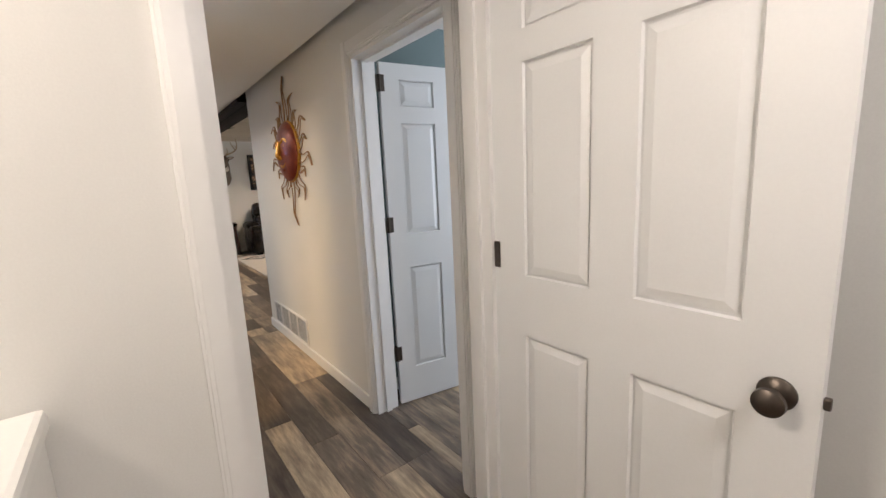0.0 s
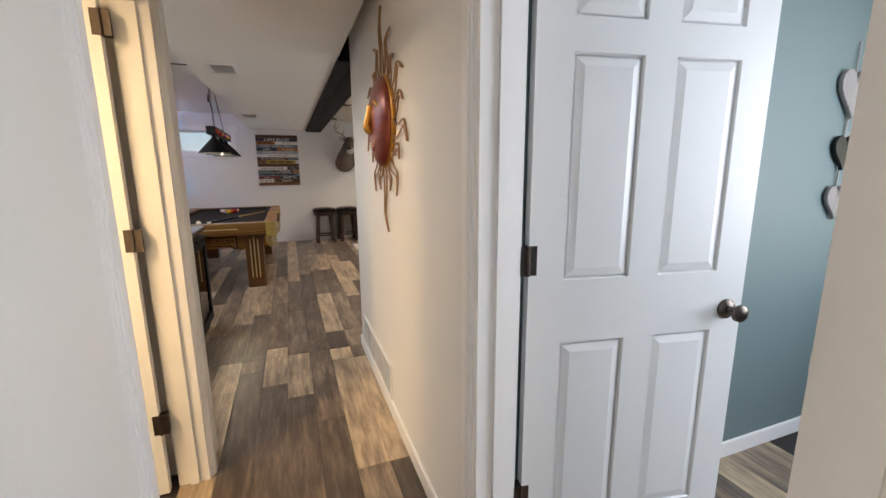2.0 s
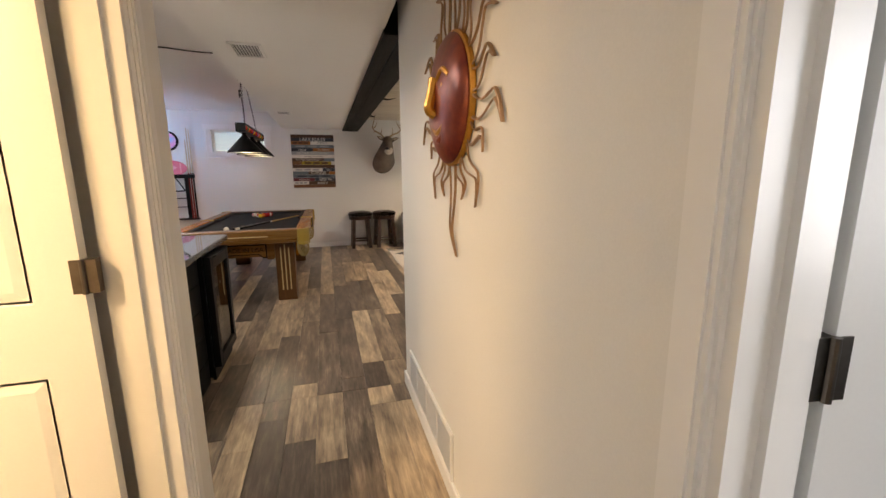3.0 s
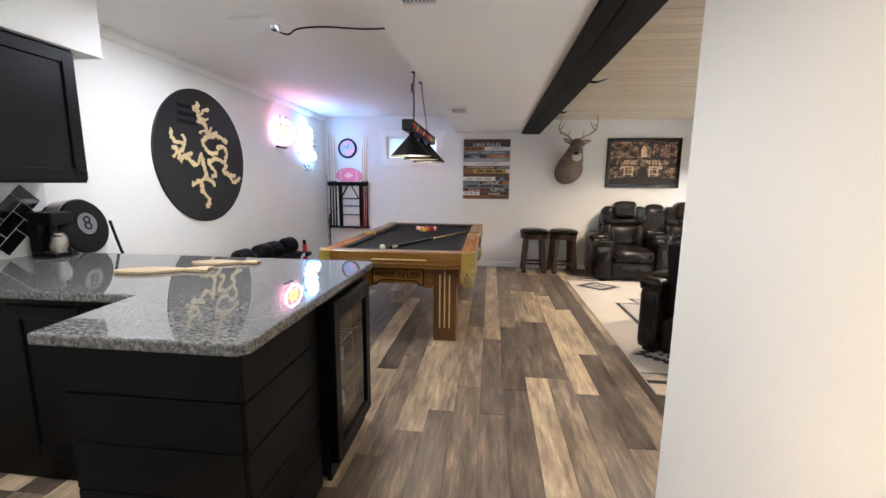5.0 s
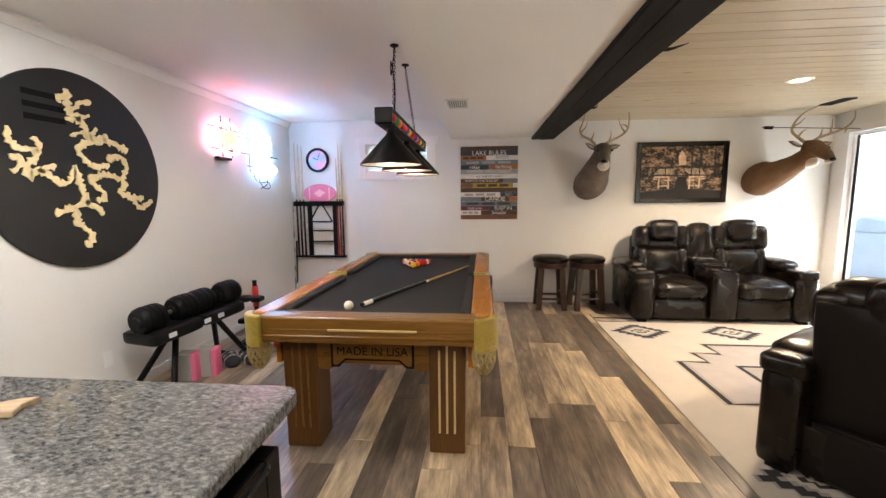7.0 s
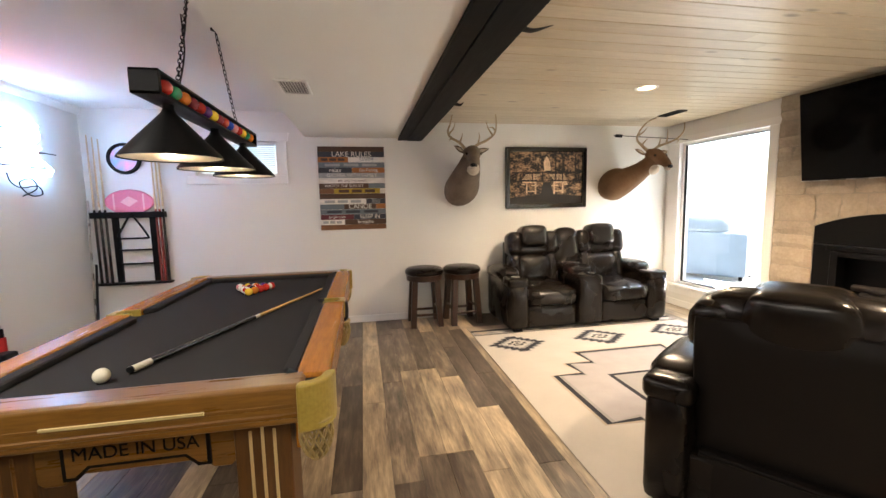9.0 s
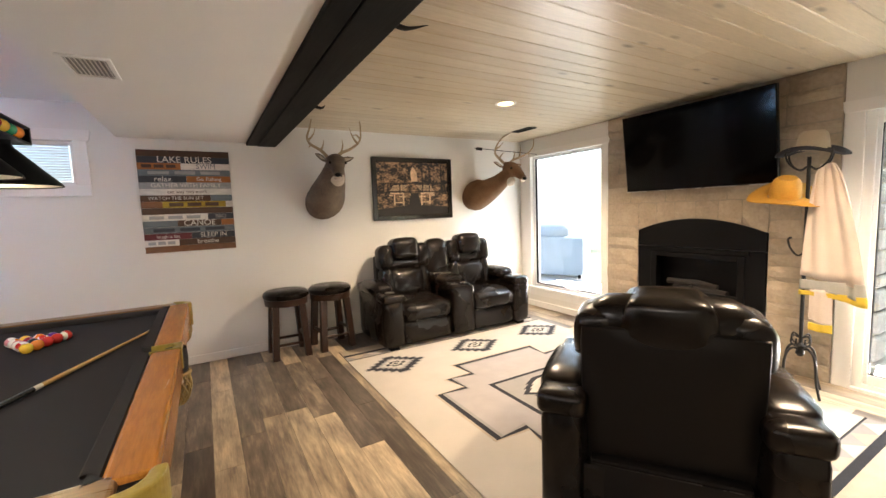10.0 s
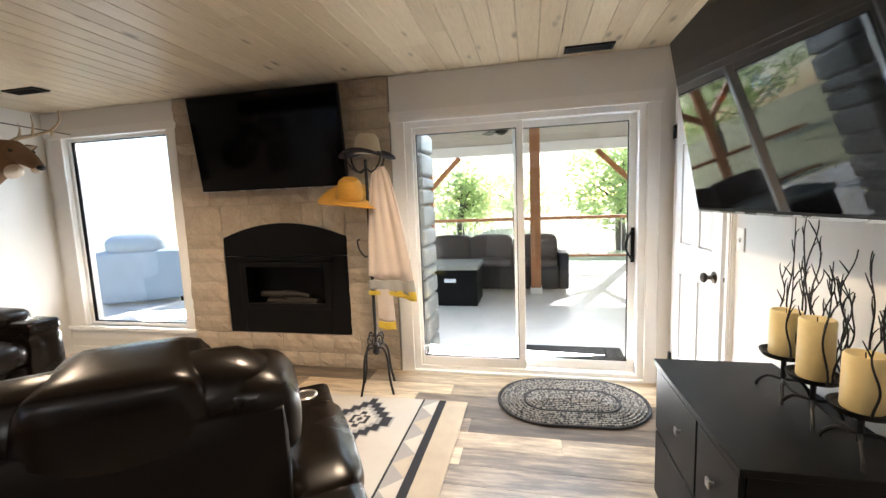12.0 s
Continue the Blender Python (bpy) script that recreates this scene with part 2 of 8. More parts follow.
M = {}
M["wall"] = material("off_white_wall_paint", (0.74, 0.73, 0.7), 0.6, var=0.035, scale=1.2, fine=220, bump=0.12)
M["teal"] = material("teal_wall_paint", (0.15, 0.2, 0.205), 0.6, var=0.04, scale=1.2, fine=220, bump=0.12)
M["ceiling"] = material("ceiling_paint", (0.83, 0.82, 0.8), 0.75, var=0.03, scale=1.0, fine=160, bump=0.25)
M["trim"] = material("white_trim_paint", (0.8, 0.79, 0.77), 0.35, var=0.02, scale=3, fine=30)
M["door"] = material("white_door_paint", (0.8, 0.8, 0.79), 0.38, var=0.02, scale=3, fine=140, bump=0.08)
M["floorbase"] = material("dark_underlay", (0.03, 0.027, 0.025), 0.8)
M["plank"] = plank_material()
M["pine"] = wooden("grey_washed_pine", [(0.42, 0.33, 0.215), (0.52, 0.43, 0.3), (0.62, 0.53, 0.39)], "island", 1.0, "x", 0.3, knots=0.85, bump=0.03, spread=0.8, blotch=0.4, grain=0.86)
M["beam"] = wooden("black_stained_beam", [(0.002, 0.0018, 0.0017), (0.005, 0.0045, 0.0042), (0.011, 0.01, 0.0095)], "island", 1.0, "y", 0.55, knots=0.5, bump=0.4)
M["beam"].node_tree.nodes["Principled BSDF"].inputs["Specular IOR Level"].default_value = 0.1
M["stone"] = material("tan_limestone", (0.3, 0.245, 0.183), 0.85, second=(0.43, 0.36, 0.275), scale=7, fine=38, bump=1.0)
_nt = M["stone"].node_tree
_oi, _hs, _mr = _nt.nodes.new("ShaderNodeObjectInfo"), _nt.nodes.new("ShaderNodeHueSaturation"), _nt.nodes.new("ShaderNodeMapRange")
_mr.inputs[3].default_value, _mr.inputs[4].default_value = 0.88, 1.1
_nt.links.new(_oi.outputs["Random"], _mr.inputs[0])
_nt.links.new(_mr.outputs[0], _hs.inputs["Value"])
_nt.links.new(_nt.nodes["Principled BSDF"].inputs["Base Color"].links[0].from_socket, _hs.inputs["Color"])
_nt.links.new(_hs.outputs[0], _nt.nodes["Principled BSDF"].inputs["Base Color"])
M["mortar"] = material("grey_mortar", (0.31, 0.265, 0.21), 0.9, scale=9, bump=0.5)
M["black"] = material("black_cabinet_paint", (0.0035, 0.0037, 0.0042), 0.42, var=0.2, scale=3, fine=150, bump=0.04, spec=0.12)
M["blackmetal"] = material("black_metal", (0.003, 0.003, 0.0033), 0.42, metal=0.0, var=0.2, bump=0.05, spec=0.15)
M["iron"] = material("wrought_iron", (0.009, 0.008, 0.0075), 0.5, metal=0.4, var=0.3, bump=0.3)
M["granite"] = granite_material()
M["leather"] = material("black_leather", (0.006, 0.0041, 0.0031), 0.27, var=0.25, scale=3, fine=260, bump=0.12, spec=0.3)
M["steel"] = material("brushed_steel", (0.5, 0.48, 0.45), 0.28, metal=1.0, var=0.1)
M["bronze"] = material("dark_bronze", (0.12, 0.1, 0.085), 0.35, metal=1.0, var=0.2)
M["glass"] = glass("window_glass")
M["leatherback"] = material("matt_black_vinyl", (0.0055, 0.004, 0.0032), 0.5, var=0.25, scale=3, fine=260, bump=0.1, spec=0.2)
M["screendark"] = material("matt_tv_screen", (0.0015, 0.0015, 0.0018), 0.08, var=0.1, spec=0.14)
M["screen"] = material("tv_screen", (0.0015, 0.0015, 0.0018), 0.03, var=0.1, spec=0.5)
M["shadeblack"] = material("matt_black_shade", (0.004, 0.0038, 0.0035), 0.5, var=0.15, bump=0.05, spec=0.12)
M["plastic"] = material("black_plastic", (0.0035, 0.0035, 0.004), 0.42, var=0.15, bump=0.05, spec=0.15)
M["can"] = glowing("lamp_glow", (1.0, 0.62, 0.28), 5.0)
M["white"] = material("white_plastic", (0.8, 0.8, 0.78), 0.4, var=0.02)
# same oak three times: end and leg copies are darkened with their shade
M["oak"] = wooden("honey_oak_shaded", [(0.09, 0.039, 0.007), (0.18, 0.082, 0.015), (0.27, 0.135, 0.028)], "object", 1.4, "x", 0.28, bump=0.08, spread=0.3)
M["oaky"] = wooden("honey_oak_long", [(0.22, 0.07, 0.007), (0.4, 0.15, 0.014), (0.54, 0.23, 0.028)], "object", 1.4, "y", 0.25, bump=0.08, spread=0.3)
M["oakz"] = wooden("oak_upright_shaded", [(0.05, 0.02, 0.004), (0.1, 0.041, 0.008), (0.155, 0.068, 0.016)], "object", 1.4, "z", 0.35, bump=0.08, spread=0.3)
M["felt"] = material("charcoal_felt", (0.03, 0.0285, 0.0275), 0.95, var=0.12, scale=3, fine=400, bump=0.15, spec=0.1)
M["cream"] = material("cream_wool", (0.48, 0.435, 0.375), 0.95, var=0.08, scale=4, fine=240, bump=0.5, spec=0.1)
M["darkwool"] = material("charcoal_wool", (0.035, 0.035, 0.04), 0.95, var=0.2, scale=8, fine=240, bump=0.5, spec=0.1)
M["greywool"] = material("grey_wool", (0.3, 0.28, 0.26), 0.95, var=0.12, scale=8, fine=240, bump=0.5, spec=0.1)
M["tanwool"] = material("tan_wool", (0.42, 0.35, 0.27), 0.95, var=0.12, scale=8, fine=240, bump=0.5, spec=0.1)
M["pinkwool"] = material("pale_mauve_wool", (0.37, 0.335, 0.32), 0.95, var=0.1, scale=8, fine=240, bump=0.5, spec=0.1)

# ---- mesh helpers ----


def part(name, bm, mat, parent=None, label="", smooth=False):
    """One bmesh as one mesh object, under a thing or a part."""
    me = bpy.data.meshes.new(name)
    bm.normal_update()
    if smooth:
        for f in bm.faces:
            f.smooth = True
    bm.to_mesh(me)
    bm.free()
    me.materials.append(M[mat] if isinstance(mat, str) else mat)
    if smooth:
        me.set_sharp_from_angle(angle=radians(40))
    ob = new(name, me)
    if parent is not None:
        ob.parent = parent
    if label:
        tagged(ob, label)
    return ob


def thing(name, label, category, m=None, group="", kind=""):
    ob = new(name)
    ob.empty_display_size = 0.1
    if m is not None:
        ob.matrix_basis = m
    return tagged(ob, label, category, group, kind)


def box(x0, x1, y0, y1, z0, z1, bm=None, bevel=0.0, seg=2):
    out = bm or bmesh.new()
    tmp = bmesh.new() if (bm and bevel) else out
    vs = [tmp.verts.new((x, y, z)) for z in (z0, z1) for y in (y0, y1) for x in (x0, x1)]
    fs = [tmp.faces.new([vs[i] for i in q]) for q in ((0, 2, 3, 1), (4, 5, 7, 6), (0, 1, 5, 4), (2, 6, 7, 3), (0, 4, 6, 2), (1, 3, 7, 5))]
    if bevel:
        bmesh.ops.bevel(tmp, geom=list({e for f in fs for e in f.edges}), offset=bevel, segments=seg, profile=0.5, affect="EDGES")
        if tmp is not out:
            merge(out, tmp)
    return out


def merge(bm, other, m=None):
    """Adds other's faces to bm, moved by m, and frees it."""
    if m is not None:
        other.transform(m)
    me = bpy.data.meshes.new("tmp")
    other.to_mesh(me)
    other.free()
    bm.from_mesh(me)
    bpy.data.meshes.remove(me)
    return bm


def prism(outline, a0, a1, axis="z", bm=None, bevel=0.0, seg=2):
    """Extrudes a closed 2D outline along an axis: z takes (x, y), y takes (x, z), x takes (y, z)."""
    out = bm or bmesh.new()
    tmp = bmesh.new()
    put = {"z": lambda u, v, a: (u, v, a), "y": lambda u, v, a: (u, a, v), "x": lambda u, v, a: (a, u, v)}[axis]
    lo = [tmp.verts.new(put(u, v, a0)) for u, v in outline]
    hi = [tmp.verts.new(put(u, v, a1)) for u, v in outline]
    n = len(outline)
    tmp.faces.new(lo[::-1])
    tmp.faces.new(hi)
    for i in range(n):
        tmp.faces.new((lo[i], lo[(i + 1) % n], hi[(i + 1) % n], hi[i]))
    bmesh.ops.recalc_face_normals(tmp, faces=tmp.faces[:])
    if bevel:
        bmesh.ops.bevel(tmp, geom=[e for e in tmp.edges if e.calc_face_angle(0) > 0.6], offset=bevel, segments=seg, profile=0.5, affect="EDGES")
    return merge(out, tmp)


def lathe(profile, seg=24, bm=None, m=None):
    """Turns (radius, z) pairs round the z axis."""
    tmp = bmesh.new()
    rings = []
    for r, z in profile:
        if r < 1e-5:
            rings.append([tmp.verts.new((0, 0, z))])
        else:
            rings.append([tmp.verts.new((r * math.cos(2 * math.pi * i / seg), r * math.sin(2 * math.pi * i / seg), z)) for i in range(seg)])
    for a, b in zip(rings, rings[1:]):
        for i in range(seg):
            j = (i + 1) % seg
            if len(a) == 1 and len(b) == 1:
                continue
            if len(a) == 1:
                tmp.faces.new((a[0], b[j], b[i]))
            elif len(b) == 1:
                tmp.faces.new((a[i], a[j], b[0]))
            else:
                tmp.faces.new((a[i], a[j], b[j], b[i]))
    for ring, flip in ((rings[0], True), (rings[-1], False)):
        if len(ring) > 2:
            tmp.faces.new(ring[::-1] if flip else ring)
    bmesh.ops.recalc_face_normals(tmp, faces=tmp.faces[:])
    if m is not None:
        tmp.transform(m)
    if bm is None:
        return tmp
    return merge(bm, tmp)


def tube(points, radius, seg=8, bm=None, closed=False, flat=1.0):
    """A rod along points; radius is a number or one per point."""
    tmp = bmesh.new()
    pts = [Vector(p) for p in points]
    n = len(pts)
    rad = radius if isinstance(radius, (list, tuple)) else [radius] * n
    up = None
    rings = []
    for i, p in enumerate(pts):
        a = pts[(i - 1) % n] if (closed or i) else p
        b = pts[(i + 1) % n] if (closed or i < n - 1) else p
        d = (b - a).normalized()
        if up is None:
            up = d.orthogonal().normalized()
        up = (up - d * up.dot(d)).normalized()
        side = d.cross(up)
        rings.append([tmp.verts.new(p + (up * math.cos(2 * math.pi * k / seg) + side * math.sin(2 * math.pi * k / seg) * flat) * rad[i]) for k in range(seg)])
    for i in range(n if closed else n - 1):
        a, b = rings[i], rings[(i + 1) % n]
        for k in range(seg):
            tmp.faces.new((a[k], a[(k + 1) % seg], b[(k + 1) % seg], b[k]))
    if not closed:
        tmp.faces.new(rings[0][::-1])
        tmp.faces.new(rings[-1])
    bmesh.ops.recalc_face_normals(tmp, faces=tmp.faces[:])
    if bm is None:
        return tmp
    return merge(bm, tmp)


def curve(points, steps=6):
    """Catmull-Rom through the points."""
    p = [Vector(q) for q in points]
    p = [p[0] * 2 - p[1]] + p + [p[-1] * 2 - p[-2]]
    out = []
    for i in range(1, len(p) - 2):
        for k in range(steps):
            t = k / steps
            out.append(0.5 * ((2 * p[i]) + (p[i + 1] - p[i - 1]) * t + (2 * p[i - 1] - 5 * p[i] + 4 * p[i + 1] - p[i + 2]) * t * t + (3 * p[i] - p[i - 1] - 3 * p[i + 1] + p[i + 2]) * t ** 3))
    return out + [p[-2]]


def cushion(x0, x1, y0, y1, z0, z1, r=0.05, puff=0.0, bm=None):
    """A soft box: rounded edges and a swollen face."""
    tmp = box(x0, x1, y0, y1, z0, z1)
    bmesh.ops.subdivide_edges(tmp, edges=tmp.edges[:], cuts=7, use_grid_fill=True)
    c = Vector(((x0 + x1) / 2, (y0 + y1) / 2, (z0 + z1) / 2))
    h = Vector(((x1 - x0) / 2, (y1 - y0) / 2, (z1 - z0) / 2))
    for v in tmp.verts:
        d = v.co - c
        inner = Vector([max(-h[i] + r, min(h[i] - r, d[i])) for i in range(3)])
        off = d - inner
        if off.length > 1e-6:
            off = off.normalized() * r
        q = inner + off
        u = [d[i] / h[i] for i in range(3)]
        for i in range(3):
            j, k = (i + 1) % 3, (i + 2) % 3
            q[i] += puff * u[i] * (1 - u[j] ** 2) * (1 - u[k] ** 2)
        v.co = c + q
    if bm is None:
        return tmp
    return merge(bm, tmp)


def writing(text, size, mat, parent, m, depth=0.001, name="writing", align="CENTER"):
    cu = bpy.data.curves.new(name, "FONT")
    cu.body, cu.size, cu.extrude, cu.align_x, cu.align_y = text, size, depth, align, "CENTER"
    tmp = bpy.data.objects.new(name, cu)
    me = bpy.data.meshes.new_from_object(tmp)
    bpy.data.objects.remove(tmp)
    me.materials.append(M[mat])
    ob = new(name, me)
    ob.parent = parent
    ob.matrix_basis = m
    return ob


def wall(name, label, mat, axis, p0, p1, a0, a1, z0, z1, holes=()):
    """A wall p0..p1 thick across the axis, a0..a1 long, with holes (a0, a1, z0, z1) right through it."""
    As = sorted({a0, a1, *[h[0] for h in holes], *[h[1] for h in holes]})
    Zs = sorted({z0, z1, *[h[2] for h in holes], *[h[3] for h in holes]})
    bm = bmesh.new()
    seen = {}

    def vert(a, p, z):
        if (a, p, z) not in seen:
            seen[a, p, z] = bm.verts.new((p, a, z) if axis == "x" else (a, p, z))
        return seen[a, p, z]

    def solid(i, j):
        if not (0 <= i < len(As) - 1 and 0 <= j < len(Zs) - 1):
            return False
        a, z = (As[i] + As[i + 1]) / 2, (Zs[j] + Zs[j + 1]) / 2
        return not any(h[0] < a < h[1] and h[2] < z < h[3] for h in holes)

    for i in range(len(As) - 1):
        for j in range(len(Zs) - 1):
            if not solid(i, j):
                continue
            A, B, C, D = As[i], As[i + 1], Zs[j], Zs[j + 1]
            for p in (p0, p1):
                bm.faces.new([vert(A, p, C), vert(B, p, C), vert(B, p, D), vert(A, p, D)])
            for di, dj, q in ((-1, 0, ((A, C), (A, D))), (1, 0, ((B, C), (B, D))), (0, -1, ((A, C), (B, C))), (0, 1, ((A, D), (B, D)))):
                if not solid(i + di, j + dj):
                    bm.faces.new([vert(q[0][0], p0, q[0][1]), vert(q[1][0], p0, q[1][1]), vert(q[1][0], p1, q[1][1]), vert(q[0][0], p1, q[0][1])])
    bmesh.ops.recalc_face_normals(bm, faces=bm.faces[:])
    ob = part(name, bm, mat)
    return tagged(ob, label, "wall", kind="structure")


# ---- structure ----
NORTH, WEST, EAST, SOUTH = 9.985, -2.134, 4.81, 4.36
HALL_W, HALL_E, HALL_Z = 0.32, 1.238, 2.2
wall("wall_north", "off-white painted drywall wall with a high small window", "wall", "y", NORTH, NORTH + 0.14, WEST - 0.14, EAST + 0.2, 0, 2.6, [(-1.06, -0.205, 1.775, 2.15)])
wall("wall_west", "off-white painted drywall wall", "wall", "x", WEST - 0.14, WEST, 3.2, NORTH, 0, 2.6)
wall("wall_east", "off-white painted wall with window and patio door", "wall", "x", EAST, EAST + 0.16, SOUTH - 0.12, NORTH, 0, 2.6, [(8.545, 9.745, 0.3, 2.14), (4.55, 6.32, 0.0, 2.03), (6.99, 7.91, 0.49, 0.96)])
wall("wall_south", "off-white painted wall behind the television", "wall", "y", SOUTH - 0.12, SOUTH, HALL_E + 0.12, EAST, 0, 2.6)
wall("wall_hall_east", "off-white hallway wall with a doorway", "wall", "x", HALL_E, HALL_E + 0.12, 1.22, SOUTH, 0, 2.5, [(1.39, 2.2, 0, 2.04)])
wall("wall_hall_west", "white hallway wall with an open doorway", "wall", "x", HALL_W - 0.12, HALL_W, 1.22, 3.35, 0, 2.5, [(2.45, 3.13, 0, 2.04)])
wall("wall_kitchen_south", "off-white kitchen wall", "wall", "y", 3.2, 3.35, WEST, HALL_W - 0.12, 0, 2.6)
wall("wall_landing", "off-white wall with the doorway into the hall", "wall", "y", 1.1, 1.22, -1.6, 1.5, 0, 2.5, [(0.355, 1.17, 0, 2.04)])
wall("wall_landing_east", "grey painted wall beside the open door", "wall", "x", 1.38, 1.5, -1.3, 1.1, 0, 2.5)
wall("wall_landing_west", "off-white painted wall", "wall", "x", -0.85, -0.73, -1.3, 1.1, 0, 2.5)
wall("wall_landing_south", "off-white painted wall", "wall", "y", -1.42, -1.3, -0.85, 1.5, 0, 2.5)
wall("wall_left_room_west", "off-white painted wall", "wall", "x", -1.72, -1.6, 1.1, 3.2, 0, 2.5)
wall("wall_bedroom_south", "teal painted wall", "teal", "y", -0.1, 0.02, 1.51, 4.2, 0, 2.5)
# opening added out of view to let daylight into the bedroom
wall("wall_bedroom_east", "teal painted wall with an added, unseen window opening", "teal", "x", 3.72, 3.84, 0.02, SOUTH - 0.13, 0, 2.5, [(1.0, 2.2, 0.9, 2.1)])
# teal skins of the bedroom
wall("wall_bedroom_north", "teal painted wall with switch and hanging hearts", "teal", "y", 2.375, 2.475, HALL_E + 0.134, 3.72, 0, 2.5)
wall("wall_bedroom_west", "teal painted wall", "teal", "x", HALL_E + 0.121, HALL_E + 0.133, 1.23, 2.37, 0, 2.5, [(1.3, 2.28, 0, 2.12)])

tagged(part("floor", box(-2.3, EAST, -1.45, NORTH + 0.1, -0.12, -0.006), "floorbase"), "grey-brown vinyl plank floor", "floor", kind="structure")
tagged(part("ceiling_hall", box(0.1, 1.16, -1.4, NORTH, HALL_Z, 2.6), "ceiling"), "smooth white dropped ceiling", "ceiling", kind="structure")
tagged(part("ceiling_side_rooms", box(-1.75, 0.1, -1.4, 3.21, HALL_Z, 2.6), "ceiling"), "smooth white ceiling", "ceiling", kind="structure")
tagged(part("ceiling_bedroom", box(1.16, 4.25, -1.4, SOUTH - 0.12, HALL_Z + 0.15, 2.6), "ceiling"), "smooth white ceiling", "ceiling", kind="structure")
tagged(part("ceiling_west", box(WEST - 0.14, 0.1, 3.21, NORTH + 0.14, 2.474, 2.6), "ceiling"), "smooth white ceiling over the games area", "ceiling", kind="structure")
# pine boards overhead
bm = bmesh.new()
y = SOUTH
rng = random.Random(3)
while y < NORTH - 0.01:
    y1 = min(y + 0.133, NORTH)
    x = 1.3
    while x < EAST:
        x1 = min(EAST, x + rng.uniform(1.6, 3.4))
        if EAST - x1 < 0.5:
            x1 = EAST
        prism([(y + 0.001, 2.394), (y + 0.006, 2.39), (y1 - 0.006, 2.39), (y1 - 0.001, 2.394), (y1 - 0.001, 2.41), (y + 0.001, 2.41)], x + 0.0005, x1 - 0.0005, "x", bm)
        x = x1
    y = y1
tagged(part("ceiling_wood", bm, "pine"), "grey-washed knotty pine tongue-and-groove ceiling", "ceiling", kind="structure")
tagged(part("ceiling_wood_deck", box(1.3, EAST + 0.16, SOUTH - 0.12, NORTH + 0.14, 2.412, 2.6), "beam"), "dark deck above the pine boards", "ceiling", kind="structure")
bm = box(1.155, 1.255, SOUTH + 0.003, NORTH, 2.172, 2.41, bevel=0.006)
merge(bm, box(1.258, 1.44, SOUTH + 0.003, NORTH, 2.168, 2.41, bevel=0.006))
tagged(part("ceiling_beam", bm, "beam"), "black-stained rough timber ceiling beam", "beam", kind="structure")


def casing(name, axis, face, a0, a1, top, width=0.07, proud=0.018, sill=None, into=1):
    """Moulded trim round an opening, on the wall face; into is the side of the room."""
    bm = bmesh.new()
    for u0, u1, z0, z1 in ((a0 - width, a0, sill or 0, top + width), (a1, a1 + width, sill or 0, top + width), (a0, a1, top, top + width)):
        for inset, d in ((0.0, proud * 0.6), (0.012, proud), (0.03, proud * 1.25)):
            lo, hi = sorted((face, face + into * d))
            w0, w1 = (u0 + inset * 0.5, u1 - inset * 0.5) if z1 - z0 > 0.2 else (u0, u1)
            h0, h1 = (z0, z1) if z1 - z0 > 0.2 else (z0 + inset * 0.5, z1 - inset * 0.5)
            if axis == "x":
                box(lo, hi, w0, w1, h0, h1, bm)
            else:
                box(w0, w1, lo, hi, h0, h1, bm)
    ob = part(name, bm, "trim")
    return tagged(ob, "white painted moulded door casing", "trim", kind="structure")


casing("trim_bedroom_door", "x", HALL_E, 1.39, 2.2, 2.04, into=-1)
casing("trim_left_door", "x", HALL_W, 2.45, 3.13, 2.04, into=1)
casing("trim_landing_door", "y", 1.1, 0.355, 1.17, 2.04, into=-1)


def jamb(name, axis, p0, p1, a0, a1, top):
    """The lining of a doorway with its stop."""
    bm = bmesh.new()
    t = 0.018
    q = (p0 + p1) / 2
    for c0, c1, d in ((p0 - 0.002, p1 + 0.002, t), (q - 0.015, q + 0.02, t + 0.012)):
        for u0, u1, z0, z1 in ((a0, a0 + d, 0, top), (a1 - d, a1, 0, top), (a0 + d, a1 - d, top - d, top)):
            if axis == "x":
                box(c0, c1, u0, u1, z0, z1, bm)
            else:
                box(u0, u1, c0, c1, z0, z1, bm)
    return tagged(part(name, bm, "trim"), "white painted door jamb with stop", "trim", kind="structure")


jamb("trim_bedroom_jamb", "x", HALL_E, HALL_E + 0.133, 1.39, 2.2, 2.04)
jamb("trim_left_jamb", "x", HALL_W - 0.12, HALL_W, 2.45, 3.13, 2.04)
jamb("trim_landing_jamb", "y", 1.1, 1.22, 0.355, 1.17, 2.04)


def skirting(name, x0, x1, y0, y1, height=0.085):
    bm = box(x0, x1, y0, y1, 0, height, bevel=0.004, seg=1)
    return tagged(part(name, bm, "trim"), "white painted baseboard", "baseboard", kind="structure")


tagged(part("trim_west_ceiling", prism([(WEST, 2.4), (WEST + 0.012, 2.4), (WEST + 0.035, 2.45), (WEST + 0.035, 2.474), (WEST, 2.474)], 5.5, NORTH, "y"), "ceiling"), "slim painted ceiling moulding", "trim", kind="structure")
skirting("baseboard_north", WEST, EAST, NORTH - 0.014, NORTH)
skirting("baseboard_west", WEST, WEST + 0.014, 5.5, NORTH - 0.014)
skirting("baseboard_hall_far", HALL_E - 0.014, HALL_E, 2.27, SOUTH)
skirting("baseboard_hall_end", HALL_E - 0.014, 2.6, SOUTH, SOUTH + 0.014)
skirting("baseboard_south", 2.6, 3.96, SOUTH, SOUTH + 0.014)
skirting("baseboard_hall_left", HALL_W, HALL_W + 0.014, 1.3, 2.38)
skirting("baseboard_east", EAST - 0.014, EAST, 8.6, NORTH - 0.014)
skirting("baseboard_bedroom", HALL_E + 0.134, 3.72, 2.361, 2.375)

# ---- doors, windows ----


